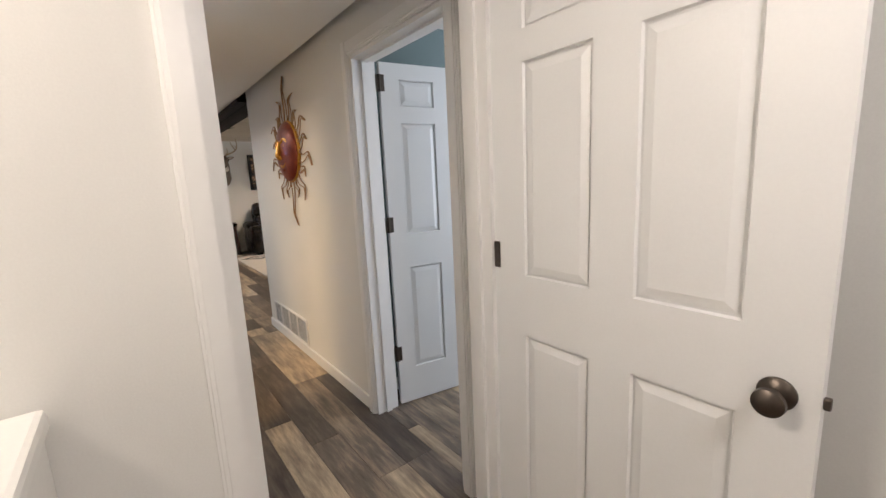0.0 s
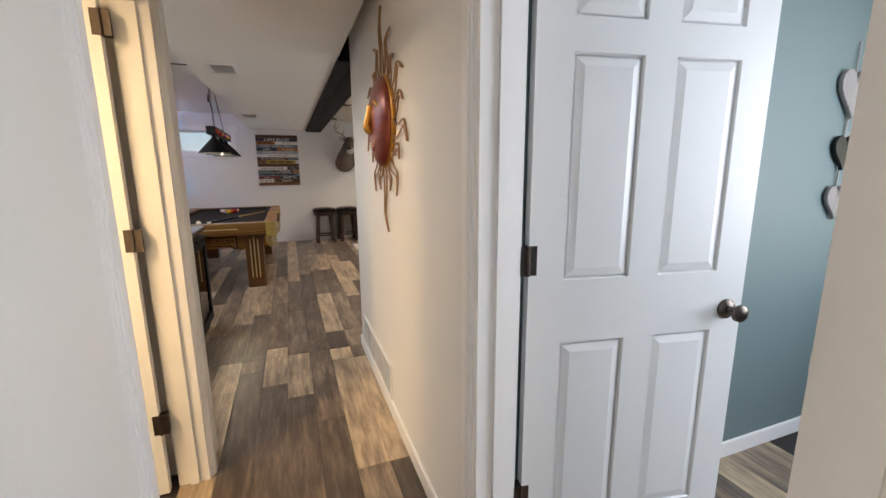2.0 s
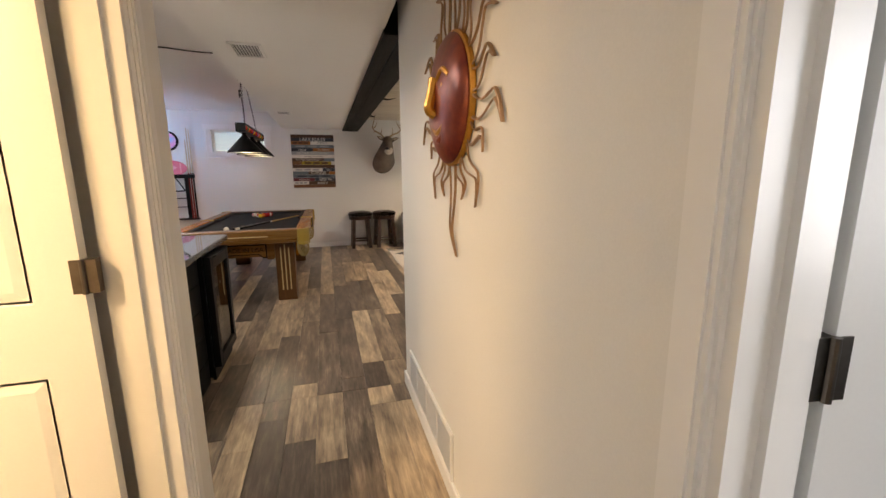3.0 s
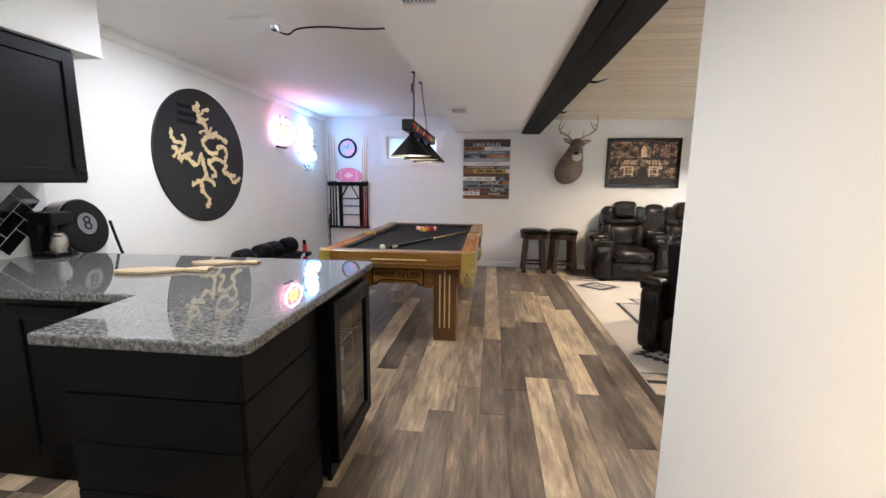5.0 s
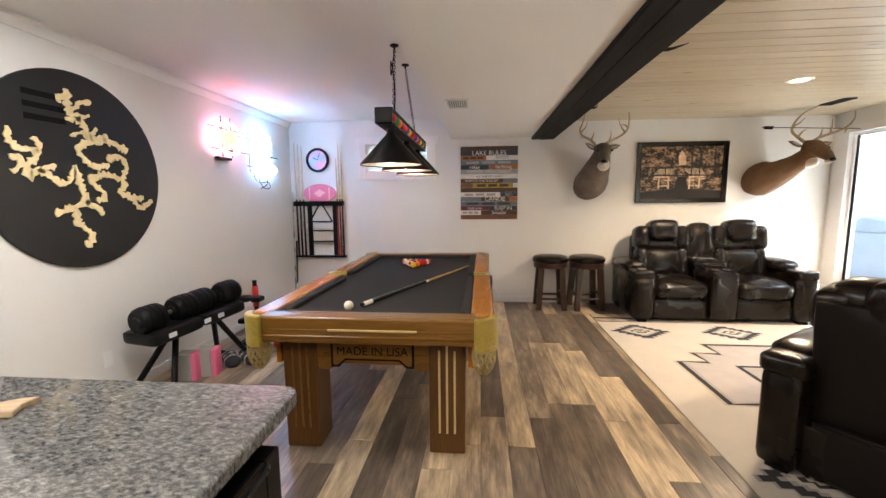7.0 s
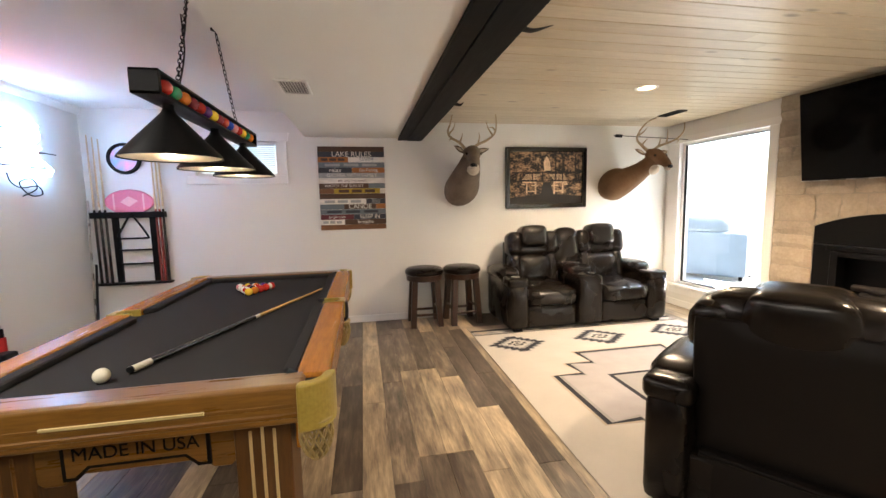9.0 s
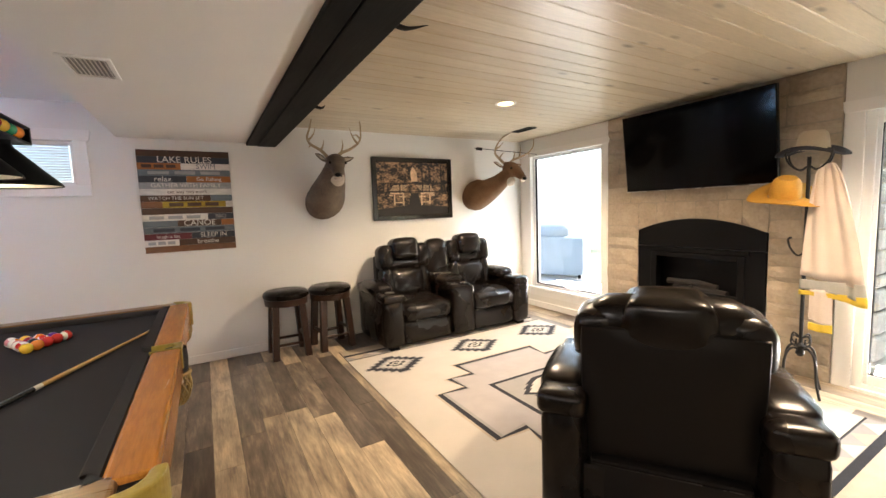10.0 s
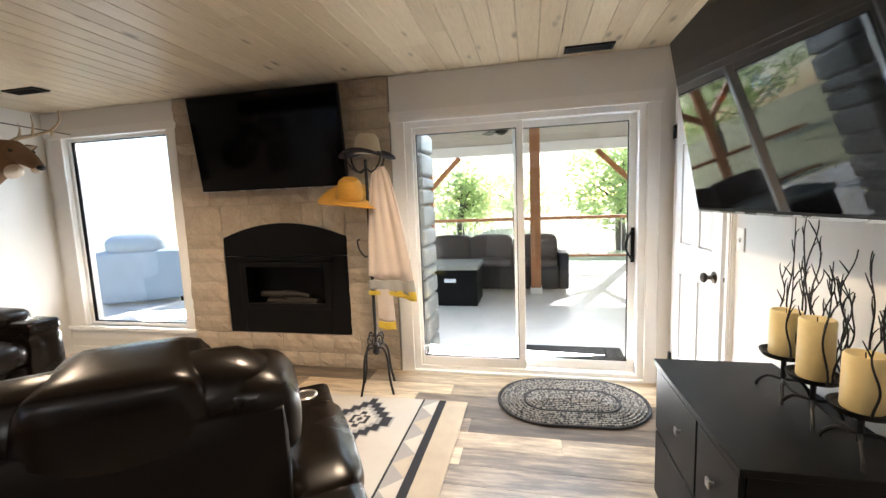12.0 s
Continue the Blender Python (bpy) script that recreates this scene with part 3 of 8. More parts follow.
def knob(parent, m, mat="bronze", name="knob"):
    """A round door knob on its rose, along +z of m."""
    bm = lathe([(0.0, 0), (0.033, 0), (0.033, 0.006), (0.026, 0.012), (0.013, 0.016), (0.012, 0.034), (0.02, 0.04), (0.028, 0.05), (0.027, 0.06), (0.016, 0.067), (0.0, 0.068)], 24)
    ob = part(name, bm, mat, parent, "dark satin metal knob", smooth=True)
    ob.matrix_basis = m
    return ob


def panel_door(name, label, m, width=0.76, height=2.02, knob_x=0.69, knob_sides=(1, -1), swing=1, mat="door", hinges=True, stile=0.112):
    """A six-panel door: hinge edge at x = 0, thickness along y from 0 to 0.035, bottom at z = 0."""
    door = thing(name, label, "door", m, kind="structure")
    t = 0.035
    c0, c1 = stile, width - stile
    mid = width / 2
    cols = ((c0, mid - stile * 0.46), (mid + stile * 0.46, c1))
    rows = ((0.222, 0.86), (1.06, 1.70), (1.79, 1.935))
    bm = box(0.006, width - 0.006, 0.008, t - 0.008, 0.006, height - 0.006)
    xs, zs = (0, cols[0][0], cols[0][1], cols[1][0], cols[1][1], width), (0, rows[0][0], rows[0][1], rows[1][0], rows[1][1], rows[2][0], rows[2][1], height)
    for i in (0, 2, 4):
        box(xs[i], xs[i + 1], 0, t, 0, height, bm)
    for i in (0, 2, 4, 6):
        for a, b in cols:
            box(a, b, 0, t, zs[i], zs[i + 1], bm)
    part("slab", bm, mat, door)
    for a, b in cols:
        for z0, z1 in rows:
            bm = bmesh.new()
            for y0, y1, s in ((0.008, 0.002, -1), (t - 0.008, t - 0.002, 1)):
                o = [(a, z0), (b, z0), (b, z1), (a, z1)]
                k1, k2 = 0.010, 0.034
                ring = []
                for inset, y in ((0.0, y0 + s * 0.007), (k1 * 0.4, y0), (k1, y0), (k2, y1)):
                    ring.append([bm.verts.new((x + (inset if x == a else -inset), y, z + (inset if z == z0 else -inset))) for x, z in o])
                for r0, r1 in zip(ring, ring[1:]):
                    for i in range(4):
                        bm.faces.new((r0[i], r0[(i + 1) % 4], r1[(i + 1) % 4], r1[i]))
                bm.faces.new(ring[-1])
            bmesh.ops.recalc_face_normals(bm, faces=bm.faces[:])
            part("panel", bm, mat, door)
    for s in knob_sides:
        knob(door, pose(knob_x, t if s > 0 else 0, 0.93, -90 * s, 0, 0))
    part("latch", box(width, width + 0.012, 0.011, 0.024, 0.918, 0.942, bevel=0.003), "bronze", door, "dark metal latch bolt")
    if hinges:
        for z in (0.33, 1.125, 1.91):
            y = t if swing > 0 else 0
            bm = lathe([(0.0065, -0.045), (0.0065, 0.045)], 10, m=pose(-0.004, y + 0.004 * swing, z))
            box(-0.03, 0.0, y - 0.03 * swing if swing > 0 else y, y if swing > 0 else y + 0.03, z - 0.044, z + 0.044, bm)
            lo, hi = sorted((y, y + 0.0025 * swing))
            box(-0.034, 0.024, lo, hi, z - 0.044, z + 0.044, bm)
            part("hinge", bm, "bronze", door, "dark bronze butt hinge")
    return door


panel_door("door_1", "white six-panel door standing open on the landing", pose(1.168, 1.098, 0.008, 0, 0, -91.0), 0.845, 2.02, 0.78, (-1, 1), swing=-1, stile=0.132, hinges=False)
# middle hinge leaf, placed on the door face to fit the camera's view
for z in (1.125,):
    tagged(part("door_stop_plate", box(1.1625, 1.1675, 1.072, 1.0965, z - 0.044, z + 0.044, bevel=0.0018, seg=2), "bronze"), "dark bronze hinge leaf at the edge of the white door", "strike plate")
panel_door("door_2", "white six-panel door standing open into the teal room", pose(1.398, 2.18, 0.008, 0, 0, -9.5), 0.76, 2.02, 0.70, (-1, 1), swing=-1)
panel_door("door_3", "white six-panel door open into the lamplit side room", pose(0.172, 3.105, 0.008, 0, 0, 180), 0.66, 2.02, 0.60, (1,), swing=1)
side_door = panel_door("door_4", "white panel door in the wall beside the patio door", pose(4.70, SOUTH + 0.032, 0.008, 0, 0, 180), 0.71, 2.02, 0.64, (-1,), swing=-1, hinges=False)
casing("trim_door_4", "y", SOUTH, 3.975, 4.715, 2.035, width=0.06, into=1, proud=0.02)
for z in (0.22, 1.8):
    part("hinge", box(-0.04, -0.004, -0.016, 0.0, z - 0.045, z + 0.045, bevel=0.003), "blackmetal", side_door, "black hinge")

# high window on the north wall
win = thing("window_1", "small high basement window with white trim and closed blind", "window", kind="structure")
bm = bmesh.new()
for b in ((-1.157, -1.06, 1.775, 2.15), (-0.205, -0.108, 1.775, 2.15), (-1.157, -0.108, 1.678, 1.775)):
    box(b[0], b[1], NORTH - 0.02, NORTH, b[2], b[3], bm, bevel=0.003, seg=1)
prism([(-1.175, 2.15), (-0.09, 2.15), (-0.075, 2.243), (-1.19, 2.243)], NORTH - 0.028, NORTH, "y", bm)
part("casing", bm, "trim", win)
bm = bmesh.new()
for b in ((-1.06, -1.03, 1.775, 2.15), (-0.235, -0.205, 1.775, 2.15), (-1.03, -0.235, 1.775, 1.805), (-1.03, -0.235, 2.12, 2.15)):
    box(b[0], b[1], NORTH + 0.05, NORTH + 0.1, b[2], b[3], bm)
part("window_frame", bm, "trim", win)
pane = part("pane", box(-1.03, -0.235, NORTH + 0.075, NORTH + 0.081, 1.805, 2.12), "glass", win)
pane.visible_shadow = False
M["blind"] = material("pale_blind", (0.5, 0.53, 0.58), 0.7, var=0.05)
for i in range(14):
    z = 1.81 + i * 0.0225
    ob = part("slat", box(-1.025, -0.24, 0, 0.022, 0, 0.0015), "blind", win)
    ob.matrix_basis = pose(0, NORTH + 0.045, z, 58, 0, 0)

# tall window on the east wall
win = thing("window_2", "tall fixed window with white casing and sill", "window", kind="structure")
bm = bmesh.new()
for b in ((8.447, 8.545, 0.3, 2.14), (9.745, 9.93, 0.3, 2.14)):
    box(EAST - 0.02, EAST, b[0], b[1], b[2], b[3], bm, bevel=0.003, seg=1)
prism([(8.43, 2.14), (9.94, 2.14), (9.955, 2.215), (8.41, 2.215)], EAST - 0.026, EAST, "x", bm)
box(EAST - 0.016, EAST, 8.44, 9.94, 0.17, 0.262, bm)
part("casing", bm, "trim", win)
part("window_sill", box(EAST - 0.045, EAST + 0.06, 8.42, 9.95, 0.262, 0.3, bevel=0.006), "trim", win)
bm = bmesh.new()
for b in ((8.545, 8.58, 0.3, 2.14), (9.71, 9.745, 0.3, 2.14), (8.58, 9.71, 0.3, 0.33), (8.58, 9.71, 2.11, 2.14)):
    box(EAST + 0.03, EAST + 0.1, b[0], b[1], b[2], b[3], bm)
part("window_frame", bm, "trim", win)
bm = bmesh.new()
for b in ((8.58, 8.587, 0.33, 2.11), (9.685, 9.71, 0.33, 2.11), (8.58, 9.71, 0.33, 0.342), (8.58, 9.71, 2.1, 2.11)):
    box(EAST + 0.045, EAST + 0.06, b[0], b[1], b[2], b[3], bm)
part("gasket", bm, "plastic", win, "dark glazing gasket")
pane = part("pane", box(EAST + 0.062, EAST + 0.068, 8.58, 9.71, 0.33, 2.11), "glass", win)
pane.visible_shadow = False

# sliding patio door
door = thing("door_5", "white framed sliding glass patio door", "patio door", kind="structure")
bm = bmesh.new()
for b in ((6.32, 6.425, 0, 2.03), (4.47, 4.55, 0, 2.03)):
    box(EAST - 0.02, EAST, b[0], b[1], b[2], b[3], bm, bevel=0.003, seg=1)
prism([(4.46, 2.03), (6.43, 2.03), (6.45, 2.112), (4.44, 2.112)], EAST - 0.028, EAST, "x", bm)
part("casing", bm, "trim", door)
bm = bmesh.new()
for b in ((6.265, 6.32, 0.0, 2.03), (4.55, 4.6, 0.0, 2.03), (4.6, 6.265, 0.0, 0.05), (4.6, 6.265, 1.985, 2.03)):
    box(EAST + 0.0, EAST + 0.14, b[0], b[1], b[2], b[3], bm)
part("door_frame", bm, "trim", door)
for y0, y1, x in ((5.405, 6.265, EAST + 0.02), (4.6, 5.485, EAST + 0.07)):
    bm = bmesh.new()
    w = 0.05
    for b in ((y0, y0 + w, 0.05, 1.985), (y1 - w * 0.5, y1, 0.05, 1.985), (y0 + w, y1 - w * 0.5, 0.05, 0.125), (y0 + w, y1 - w * 0.5, 1.935, 1.985)):
        box(x, x + 0.04, b[0], b[1], b[2], b[3], bm, bevel=0.003, seg=1)
    sash = part("sash", bm, "trim", door)
    bm = bmesh.new()
    for b in ((y0 + w, y0 + w + 0.006, 0.125, 1.935), (y1 - w * 0.5 - 0.006, y1 - w * 0.5, 0.125, 1.935), (y0 + w, y1 - w * 0.5, 0.125, 0.131), (y0 + w, y1 - w * 0.5, 1.929, 1.935)):
        box(x + 0.008, x + 0.032, b[0], b[1], b[2], b[3], bm)
    part("gasket", bm, "plastic", sash, "dark glazing gasket")
    pane = part("pane", box(x + 0.017, x + 0.023, y0 + w, y1 - w * 0.5, 0.125, 1.935), "glass", sash)
    pane.visible_shadow = False
bm = box(EAST + 0.056, EAST + 0.068, 4.608, 4.634, 0.9, 1.16, bevel=0.004)
tube(curve([(EAST + 0.06, 4.625, 0.92), (EAST + 0.03, 4.66, 0.97), (EAST + 0.025, 4.675, 1.03), (EAST + 0.03, 4.66, 1.09), (EAST + 0.06, 4.625, 1.14)]), 0.008, 8, bm)
part("door_handle", bm, "blackmetal", door, "black bow handle")
part("threshold", box(EAST - 0.03, EAST + 0.16, 4.55, 6.32, -0.006, 0.02, bevel=0.004), "trim", door)

# ---- hall ----
# return-air grille
grille = thing("return_air_grille", "white metal return-air grille low on the hall wall", "vent")
bm = bmesh.new()
for b in ((3.31, 4.19, 0.29, 0.31), (3.31, 4.19, 0.085, 0.105), (3.31, 3.33, 0.105, 0.29), (4.17, 4.19, 0.105, 0.29)):
    box(HALL_E - 0.012, HALL_E, b[0], b[1], b[2], b[3], bm, bevel=0.002, seg=1)
for y in (3.545, 3.76, 3.975):
    box(HALL_E - 0.012, HALL_E, y - 0.006, y + 0.006, 0.105, 0.29, bm)
part("frame", bm, "trim", grille)
# grey backing sheet stands for the shade behind vent slats
M["shade"] = material("grille_shade", (0.3, 0.3, 0.3), 0.7)
part("backing", box(HALL_E - 0.002, HALL_E - 0.0005, 3.33, 4.17, 0.105, 0.29), "shade", grille)
for i in range(14):
    ob = part("slat", box(0, 0.012, 3.33, 4.17, -0.0006, 0.0006), "trim", grille)
    ob.matrix_basis = pose(HALL_E - 0.012, 0, 0.112 + i * 0.0128, 0, 38, 0)

# sun plaque
sun = thing("sun_plaque", "copper sun face wall plaque with wavy wire rays", "wall decoration")
M["copper"] = material("burnished_copper", (0.09, 0.012, 0.016), 0.32, metal=0.35, second=(0.27, 0.055, 0.016), scale=6, fine=30, bump=0.3)
M["goldrim"] = material("golden_rim", (0.5, 0.25, 0.04), 0.35, metal=0.7, var=0.3, scale=9)
M["raywire"] = material("bronzed_ray_wire", (0.34, 0.21, 0.11), 0.38, metal=0.5, var=0.3, scale=12)
bm = bmesh.new()
SC = (HALL_E, 3.28, 1.635)
rings = []
R0 = 0.215
for i, r in enumerate((1.0, 0.97, 0.9, 0.78, 0.62, 0.45, 0.28, 0.12)):
    d = 0.066 * math.sqrt(max(0, 1 - (r * 0.97) ** 2)) + 0.012
    rings.append([bm.verts.new((-d, r * R0 * math.cos(a * math.pi / 20), r * R0 * math.sin(a * math.pi / 20))) for a in range(40)])
for a, b in zip(rings, rings[1:]):
    for k in range(40):
        bm.faces.new((a[k], a[(k + 1) % 40], b[(k + 1) % 40], b[k]))
bm.faces.new(rings[-1])
rim = [bm.verts.new((0.0, v.co.y, v.co.z)) for v in rings[0]]
for k in range(40):
    bm.faces.new((rim[k], rim[(k + 1) % 40], rings[0][(k + 1) % 40], rings[0][k]))
bmesh.ops.recalc_face_normals(bm, faces=bm.faces[:])
ob = part("disc", bm, "copper", sun, "domed red-brown copper disc", smooth=True)
ob.matrix_basis = pose(*SC)
ob = part("rim", tube([(-0.012, R0 * math.cos(a * math.pi / 24), R0 * math.sin(a * math.pi / 24)) for a in range(48)], 0.011, 8, closed=True), "goldrim", sun, "golden rim", smooth=True)
ob.matrix_basis = pose(*SC)
# face in relief
for nm, mt, pts, rd in (
    ("brow", "goldrim", ((-0.058, 0.12, 0.06), (-0.068, 0.075, 0.085), (-0.072, 0.03, 0.06)), 0.01),
    ("brow", "goldrim", ((-0.058, -0.12, 0.06), (-0.068, -0.075, 0.085), (-0.072, -0.03, 0.06)), 0.01),
    ("nose", "goldrim", ((-0.074, 0.0, 0.07), (-0.084, 0.0, 0.02), (-0.096, 0.0, -0.03), (-0.074, 0.0, -0.05)), 0.018),
    ("mouth", "goldrim", ((-0.058, 0.07, -0.085), (-0.064, 0.0, -0.11), (-0.058, -0.07, -0.085)), 0.011),
    ("lip", "copper", ((-0.054, 0.045, -0.115), (-0.06, 0.0, -0.135), (-0.054, -0.045, -0.115)), 0.012)):
    ob = part(nm, tube(curve(pts), rd, 8), mt, sun, smooth=True)
    ob.matrix_basis = pose(*SC)
for s in (1, -1):
    ob = part("eye", lathe([(0.0, 0.008), (0.012, 0.006), (0.02, 0.0), (0.012, -0.006), (0, -0.008)], 12, m=pose(-0.066, s * 0.072, 0.035, 0, 90, 0)), "goldrim", sun)
    ob.matrix_basis = pose(*SC)
for s in (1, -1):
    ob = part("eye_rim", tube([(-0.064 - 0.006 * math.cos(a), s * 0.072 + 0.044 * math.cos(a), 0.035 + 0.024 * math.sin(a)) for a in [2 * math.pi * k / 18 for k in range(18)]], 0.0065, 6, closed=True), "goldrim", sun, smooth=True)
    ob.matrix_basis = pose(*SC)
for k in range(18):
    ang = 2 * math.pi * k / 18 + math.pi / 2
    length = {0: 0.335, 9: 0.355}.get(k, 0.15 + 0.075 * (k % 2) + (0.03 if k in (4, 5, 13, 14) else 0))
    tan = Vector((0, -math.sin(ang), math.cos(ang)))
    out = Vector((0, math.cos(ang), math.sin(ang)))
    side = 1 if k < 9 else -1
    wob = 0.036 if k % 9 else 0.024
    left, right = [], []
    for j in range(8):
        t = j / 7
        # each flame swings out, back, and hooks over at its tip
        sway = tan * side * (wob * math.sin(t * 5.6 + 0.5) * (0.35 + 0.65 * t) + 0.05 * max(0.0, t - 0.7) / 0.3 * (1 if k % 2 else 0.4))
        base = out * (R0 - 0.006 + length * t * (1 - 0.05 * t)) + sway
        half = 0.03 * (1 - t) ** 0.75 + 0.004 * (1 - t)
        left.append(base + tan * half)
        right.append(base - tan * half)
    off = Vector((-0.012, 0, 0))
    pts = [p + off for p in curve(left, 4) + curve(right, 4)[::-1][1:]]
    ob = part("ray", tube(pts, 0.0062, 6, flat=0.55), "raywire", sun, smooth=True)
    ob.matrix_basis = pose(*SC)

# landing: white appliance
box_ob = thing("storage_chest", "white painted chest against the landing wall", "chest")
part("body", box(-0.62, 0.03, 0.5, 1.09, 0.0, 0.97, bevel=0.01), "white", box_ob)
part("lid", box(-0.63, 0.04, 0.48, 1.095, 0.975, 1.02, bevel=0.012), "white", box_ob)

# bedroom wall: hearts, switch, outlet
hearts = thing("hanging_hearts", "three weathered hearts strung on a cord", "wall decoration")
M["greywood"] = wooden("weathered_wood", [(0.2, 0.18, 0.17), (0.36, 0.33, 0.31), (0.5, 0.47, 0.45)], "object", 1.5, "z", 0.8)
part("cord", tube([(3.21, 2.366, 1.95), (3.2, 2.366, 1.15)], 0.004, 6), "greywood", hearts)
for i, (z, s) in enumerate(((1.74, 0.115), (1.475, 0.085), (1.245, 0.085))):
    pts = []
    for k in range(28):
        a = 2 * math.pi * k / 28
        pts.append((3.2 + s * 0.058 * 16 * math.sin(a) ** 3, z + s * 0.065 * (13 * math.cos(a) - 5 * math.cos(2 * a) - 2 * math.cos(3 * a) - math.cos(4 * a))))
    part("heart", prism(pts, 2.35, 2.368, "y", bevel=0.004), "greywood" if i != 1 else "iron", hearts)


def plate(name, label, cat, m, rocker=True):
    """A wall plate in the xz plane facing -y."""
    ob = thing(name, label, cat, m)
    part("plate", box(-0.035, 0.035, -0.006, 0, -0.057, 0.057, bevel=0.003), "white", ob)
    if rocker:
        part("switch_lever", box(-0.006, 0.006, -0.016, -0.005, -0.012, 0.012, bevel=0.002), "white", ob)
    else:
        for z in (-0.02, 0.02):
            part("socket", box(-0.016, 0.016, -0.009, -0.005, z - 0.013, z + 0.013, bevel=0.003), "white", ob)
    return ob


plate("light_switch", "white light switch on the teal wall", "switch", pose(3.476, 2.375, 1.218))
plate("wall_outlet", "white outlet low on the teal wall", "outlet", pose(3.29, 2.375, 0.39), False)
plate("wall_outlet", "white outlet low on the off-white wall", "outlet", pose(WEST, 6.983, 0.31, 0, 0, 90), False)
sw = plate("light_switch", "clear-edged double light switch near the white door", "switch", pose(3.86, SOUTH, 1.16, 0, 0, 180))

# ceiling registers and lamps
def register(m, w, l, mat, label):
    v = thing("ceiling_vent", label, "vent", m)
    bm = bmesh.new()
    for b in ((-w, -w + 0.02, -l, l), (w - 0.02, w, -l, l), (-w + 0.02, w - 0.02, -l, -l + 0.02), (-w + 0.02, w - 0.02, l - 0.02, l)):
        box(b[0], b[1], b[2], b[3], -0.012, 0, bm, bevel=0.002, seg=1)
    part("frame", bm, mat, v)
    # flat sheet coloured as the shade inside the duct
    part("backing", box(-w + 0.02, w - 0.02, -l + 0.02, l - 0.02, -0.002, -0.0005), "shade" if mat == "trim" else "plastic", v)
    n = 9
    for i in range(n):
        ob = part("slat", box(-0.007, 0.007, -l + 0.02, l - 0.02, -0.0006, 0.0006), mat, v)
        ob.matrix_basis = pose(-w + 0.02 + (i + 0.5) * (2 * w - 0.04) / n, 0, -0.008, 0, 40, 0)
    return v


register(pose(0.34, 4.99, HALL_Z), 0.1, 0.16, "trim", "white ceiling register in the dropped ceiling")
register(pose(0.303, 7.928, HALL_Z), 0.1, 0.16, "trim", "white ceiling register in the dropped ceiling")
register(pose(4.65, 4.96, 2.39), 0.06, 0.16, "blackmetal", "dark ceiling register in the pine ceiling")
register(pose(4.2, 9.2, 2.39), 0.06, 0.16, "blackmetal", "dark ceiling register in the pine ceiling")
for x, y in ((3.188, 8.303), (3.25, 5.79)):
    cl = thing("recessed_light", "lit recessed ceiling light with white trim ring", "ceiling light", pose(x, y, 2.39), "recessed lights in the pine ceiling")
    part("trim_ring", lathe([(0.068, -0.001), (0.072, -0.006), (0.095, -0.004), (0.098, 0.0), (0.09, 0.0), (0.068, 0.0)], 32), "trim", cl)
    part("lens", lathe([(0.0, -0.0015), (0.067, -0.0015), (0.067, 0.0), (0, 0.0)], 32), "can", cl, "glowing warm lens")

# ---- kitchen bar ----
bar = thing("countertop", "grey speckled granite bar top with rounded edge", "countertop")
R = 0.05
out = [(-2.13, 4.58), (-0.74, 4.58), (-0.70, 4.157), (0.01 - R, 4.157)]
out += [(0.01 - R + R * math.sin(a), 4.157 + R - R * math.cos(a)) for a in (math.pi / 8, math.pi / 4, 3 * math.pi / 8)]
out += [(0.01, 4.157 + R), (0.01, 5.46 - R)]
out += [(0.01 - R + R * math.cos(a), 5.46 - R + R * math.sin(a)) for a in (math.pi / 8, math.pi / 4, 3 * math.pi / 8)]
out += [(0.01 - R, 5.46), (-2.13, 5.46)]
part("slab", prism(out, 0.875, 0.915, "z", bevel=0.008), "granite", bar)


def cabinet(name, label, x0, x1, y0, y1, z0, z1, front, boards=0):
    """A cabinet box with a framed door, or boards, on its front ('-y', '+x')."""
    ob = thing(name, label, "cabinet")
    part("body", box(x0, x1, y0, y1, z0, z1, bevel=0.003, seg=1), "black", ob)
    return ob


cab = cabinet("base_cabinet", "black painted bar end cabinet with plank-look end panel", -0.66, -0.05, 4.22, 4.76, 0.0, 0.875, "-y")
for i in range(5):
    z = 0.0 + i * 0.175
    part("board", box(-0.66, -0.05, 4.208, 4.22, z + 0.002, z + 0.173, bevel=0.003, seg=1), "black", cab)
for i in range(5):
    z = 0.0 + i * 0.175
    part("board", box(-0.05, -0.038, 4.208, 4.74, z + 0.002, z + 0.173, bevel=0.003, seg=1), "black", cab)
cab = cabinet("base_cabinet", "black painted base cabinet under the granite bar", -2.13, -0.66, 4.62, 5.2, 0.0, 0.875, "-y")
for a, b in ((-1.38, -1.03), (-1.02, -0.68)):
    bm = bmesh.new()
    for q in ((a, a + 0.06, 0.12, 0.84), (b - 0.06, b, 0.12, 0.84), (a + 0.06, b - 0.06, 0.12, 0.18), (a + 0.06, b - 0.06, 0.78, 0.84)):
        box(q[0], q[1], 4.6, 4.62, q[2], q[3], bm, bevel=0.002, seg=1)
    box(a + 0.06, b - 0.06, 4.61, 4.62, 0.18, 0.78, bm)
    d = part("door", bm, "black", cab)
    part("handle", lathe([(0, 0), (0.012, 0), (0.008, 0.012), (0.014, 0.022), (0, 0.026)], 12, m=pose(b - 0.03, 4.6, 0.74, 90, 0, 0)), "bronze", d)
part("back_panel", box(-2.13, -0.05, 5.2, 5.22, 0.0, 0.875), "black", cab)

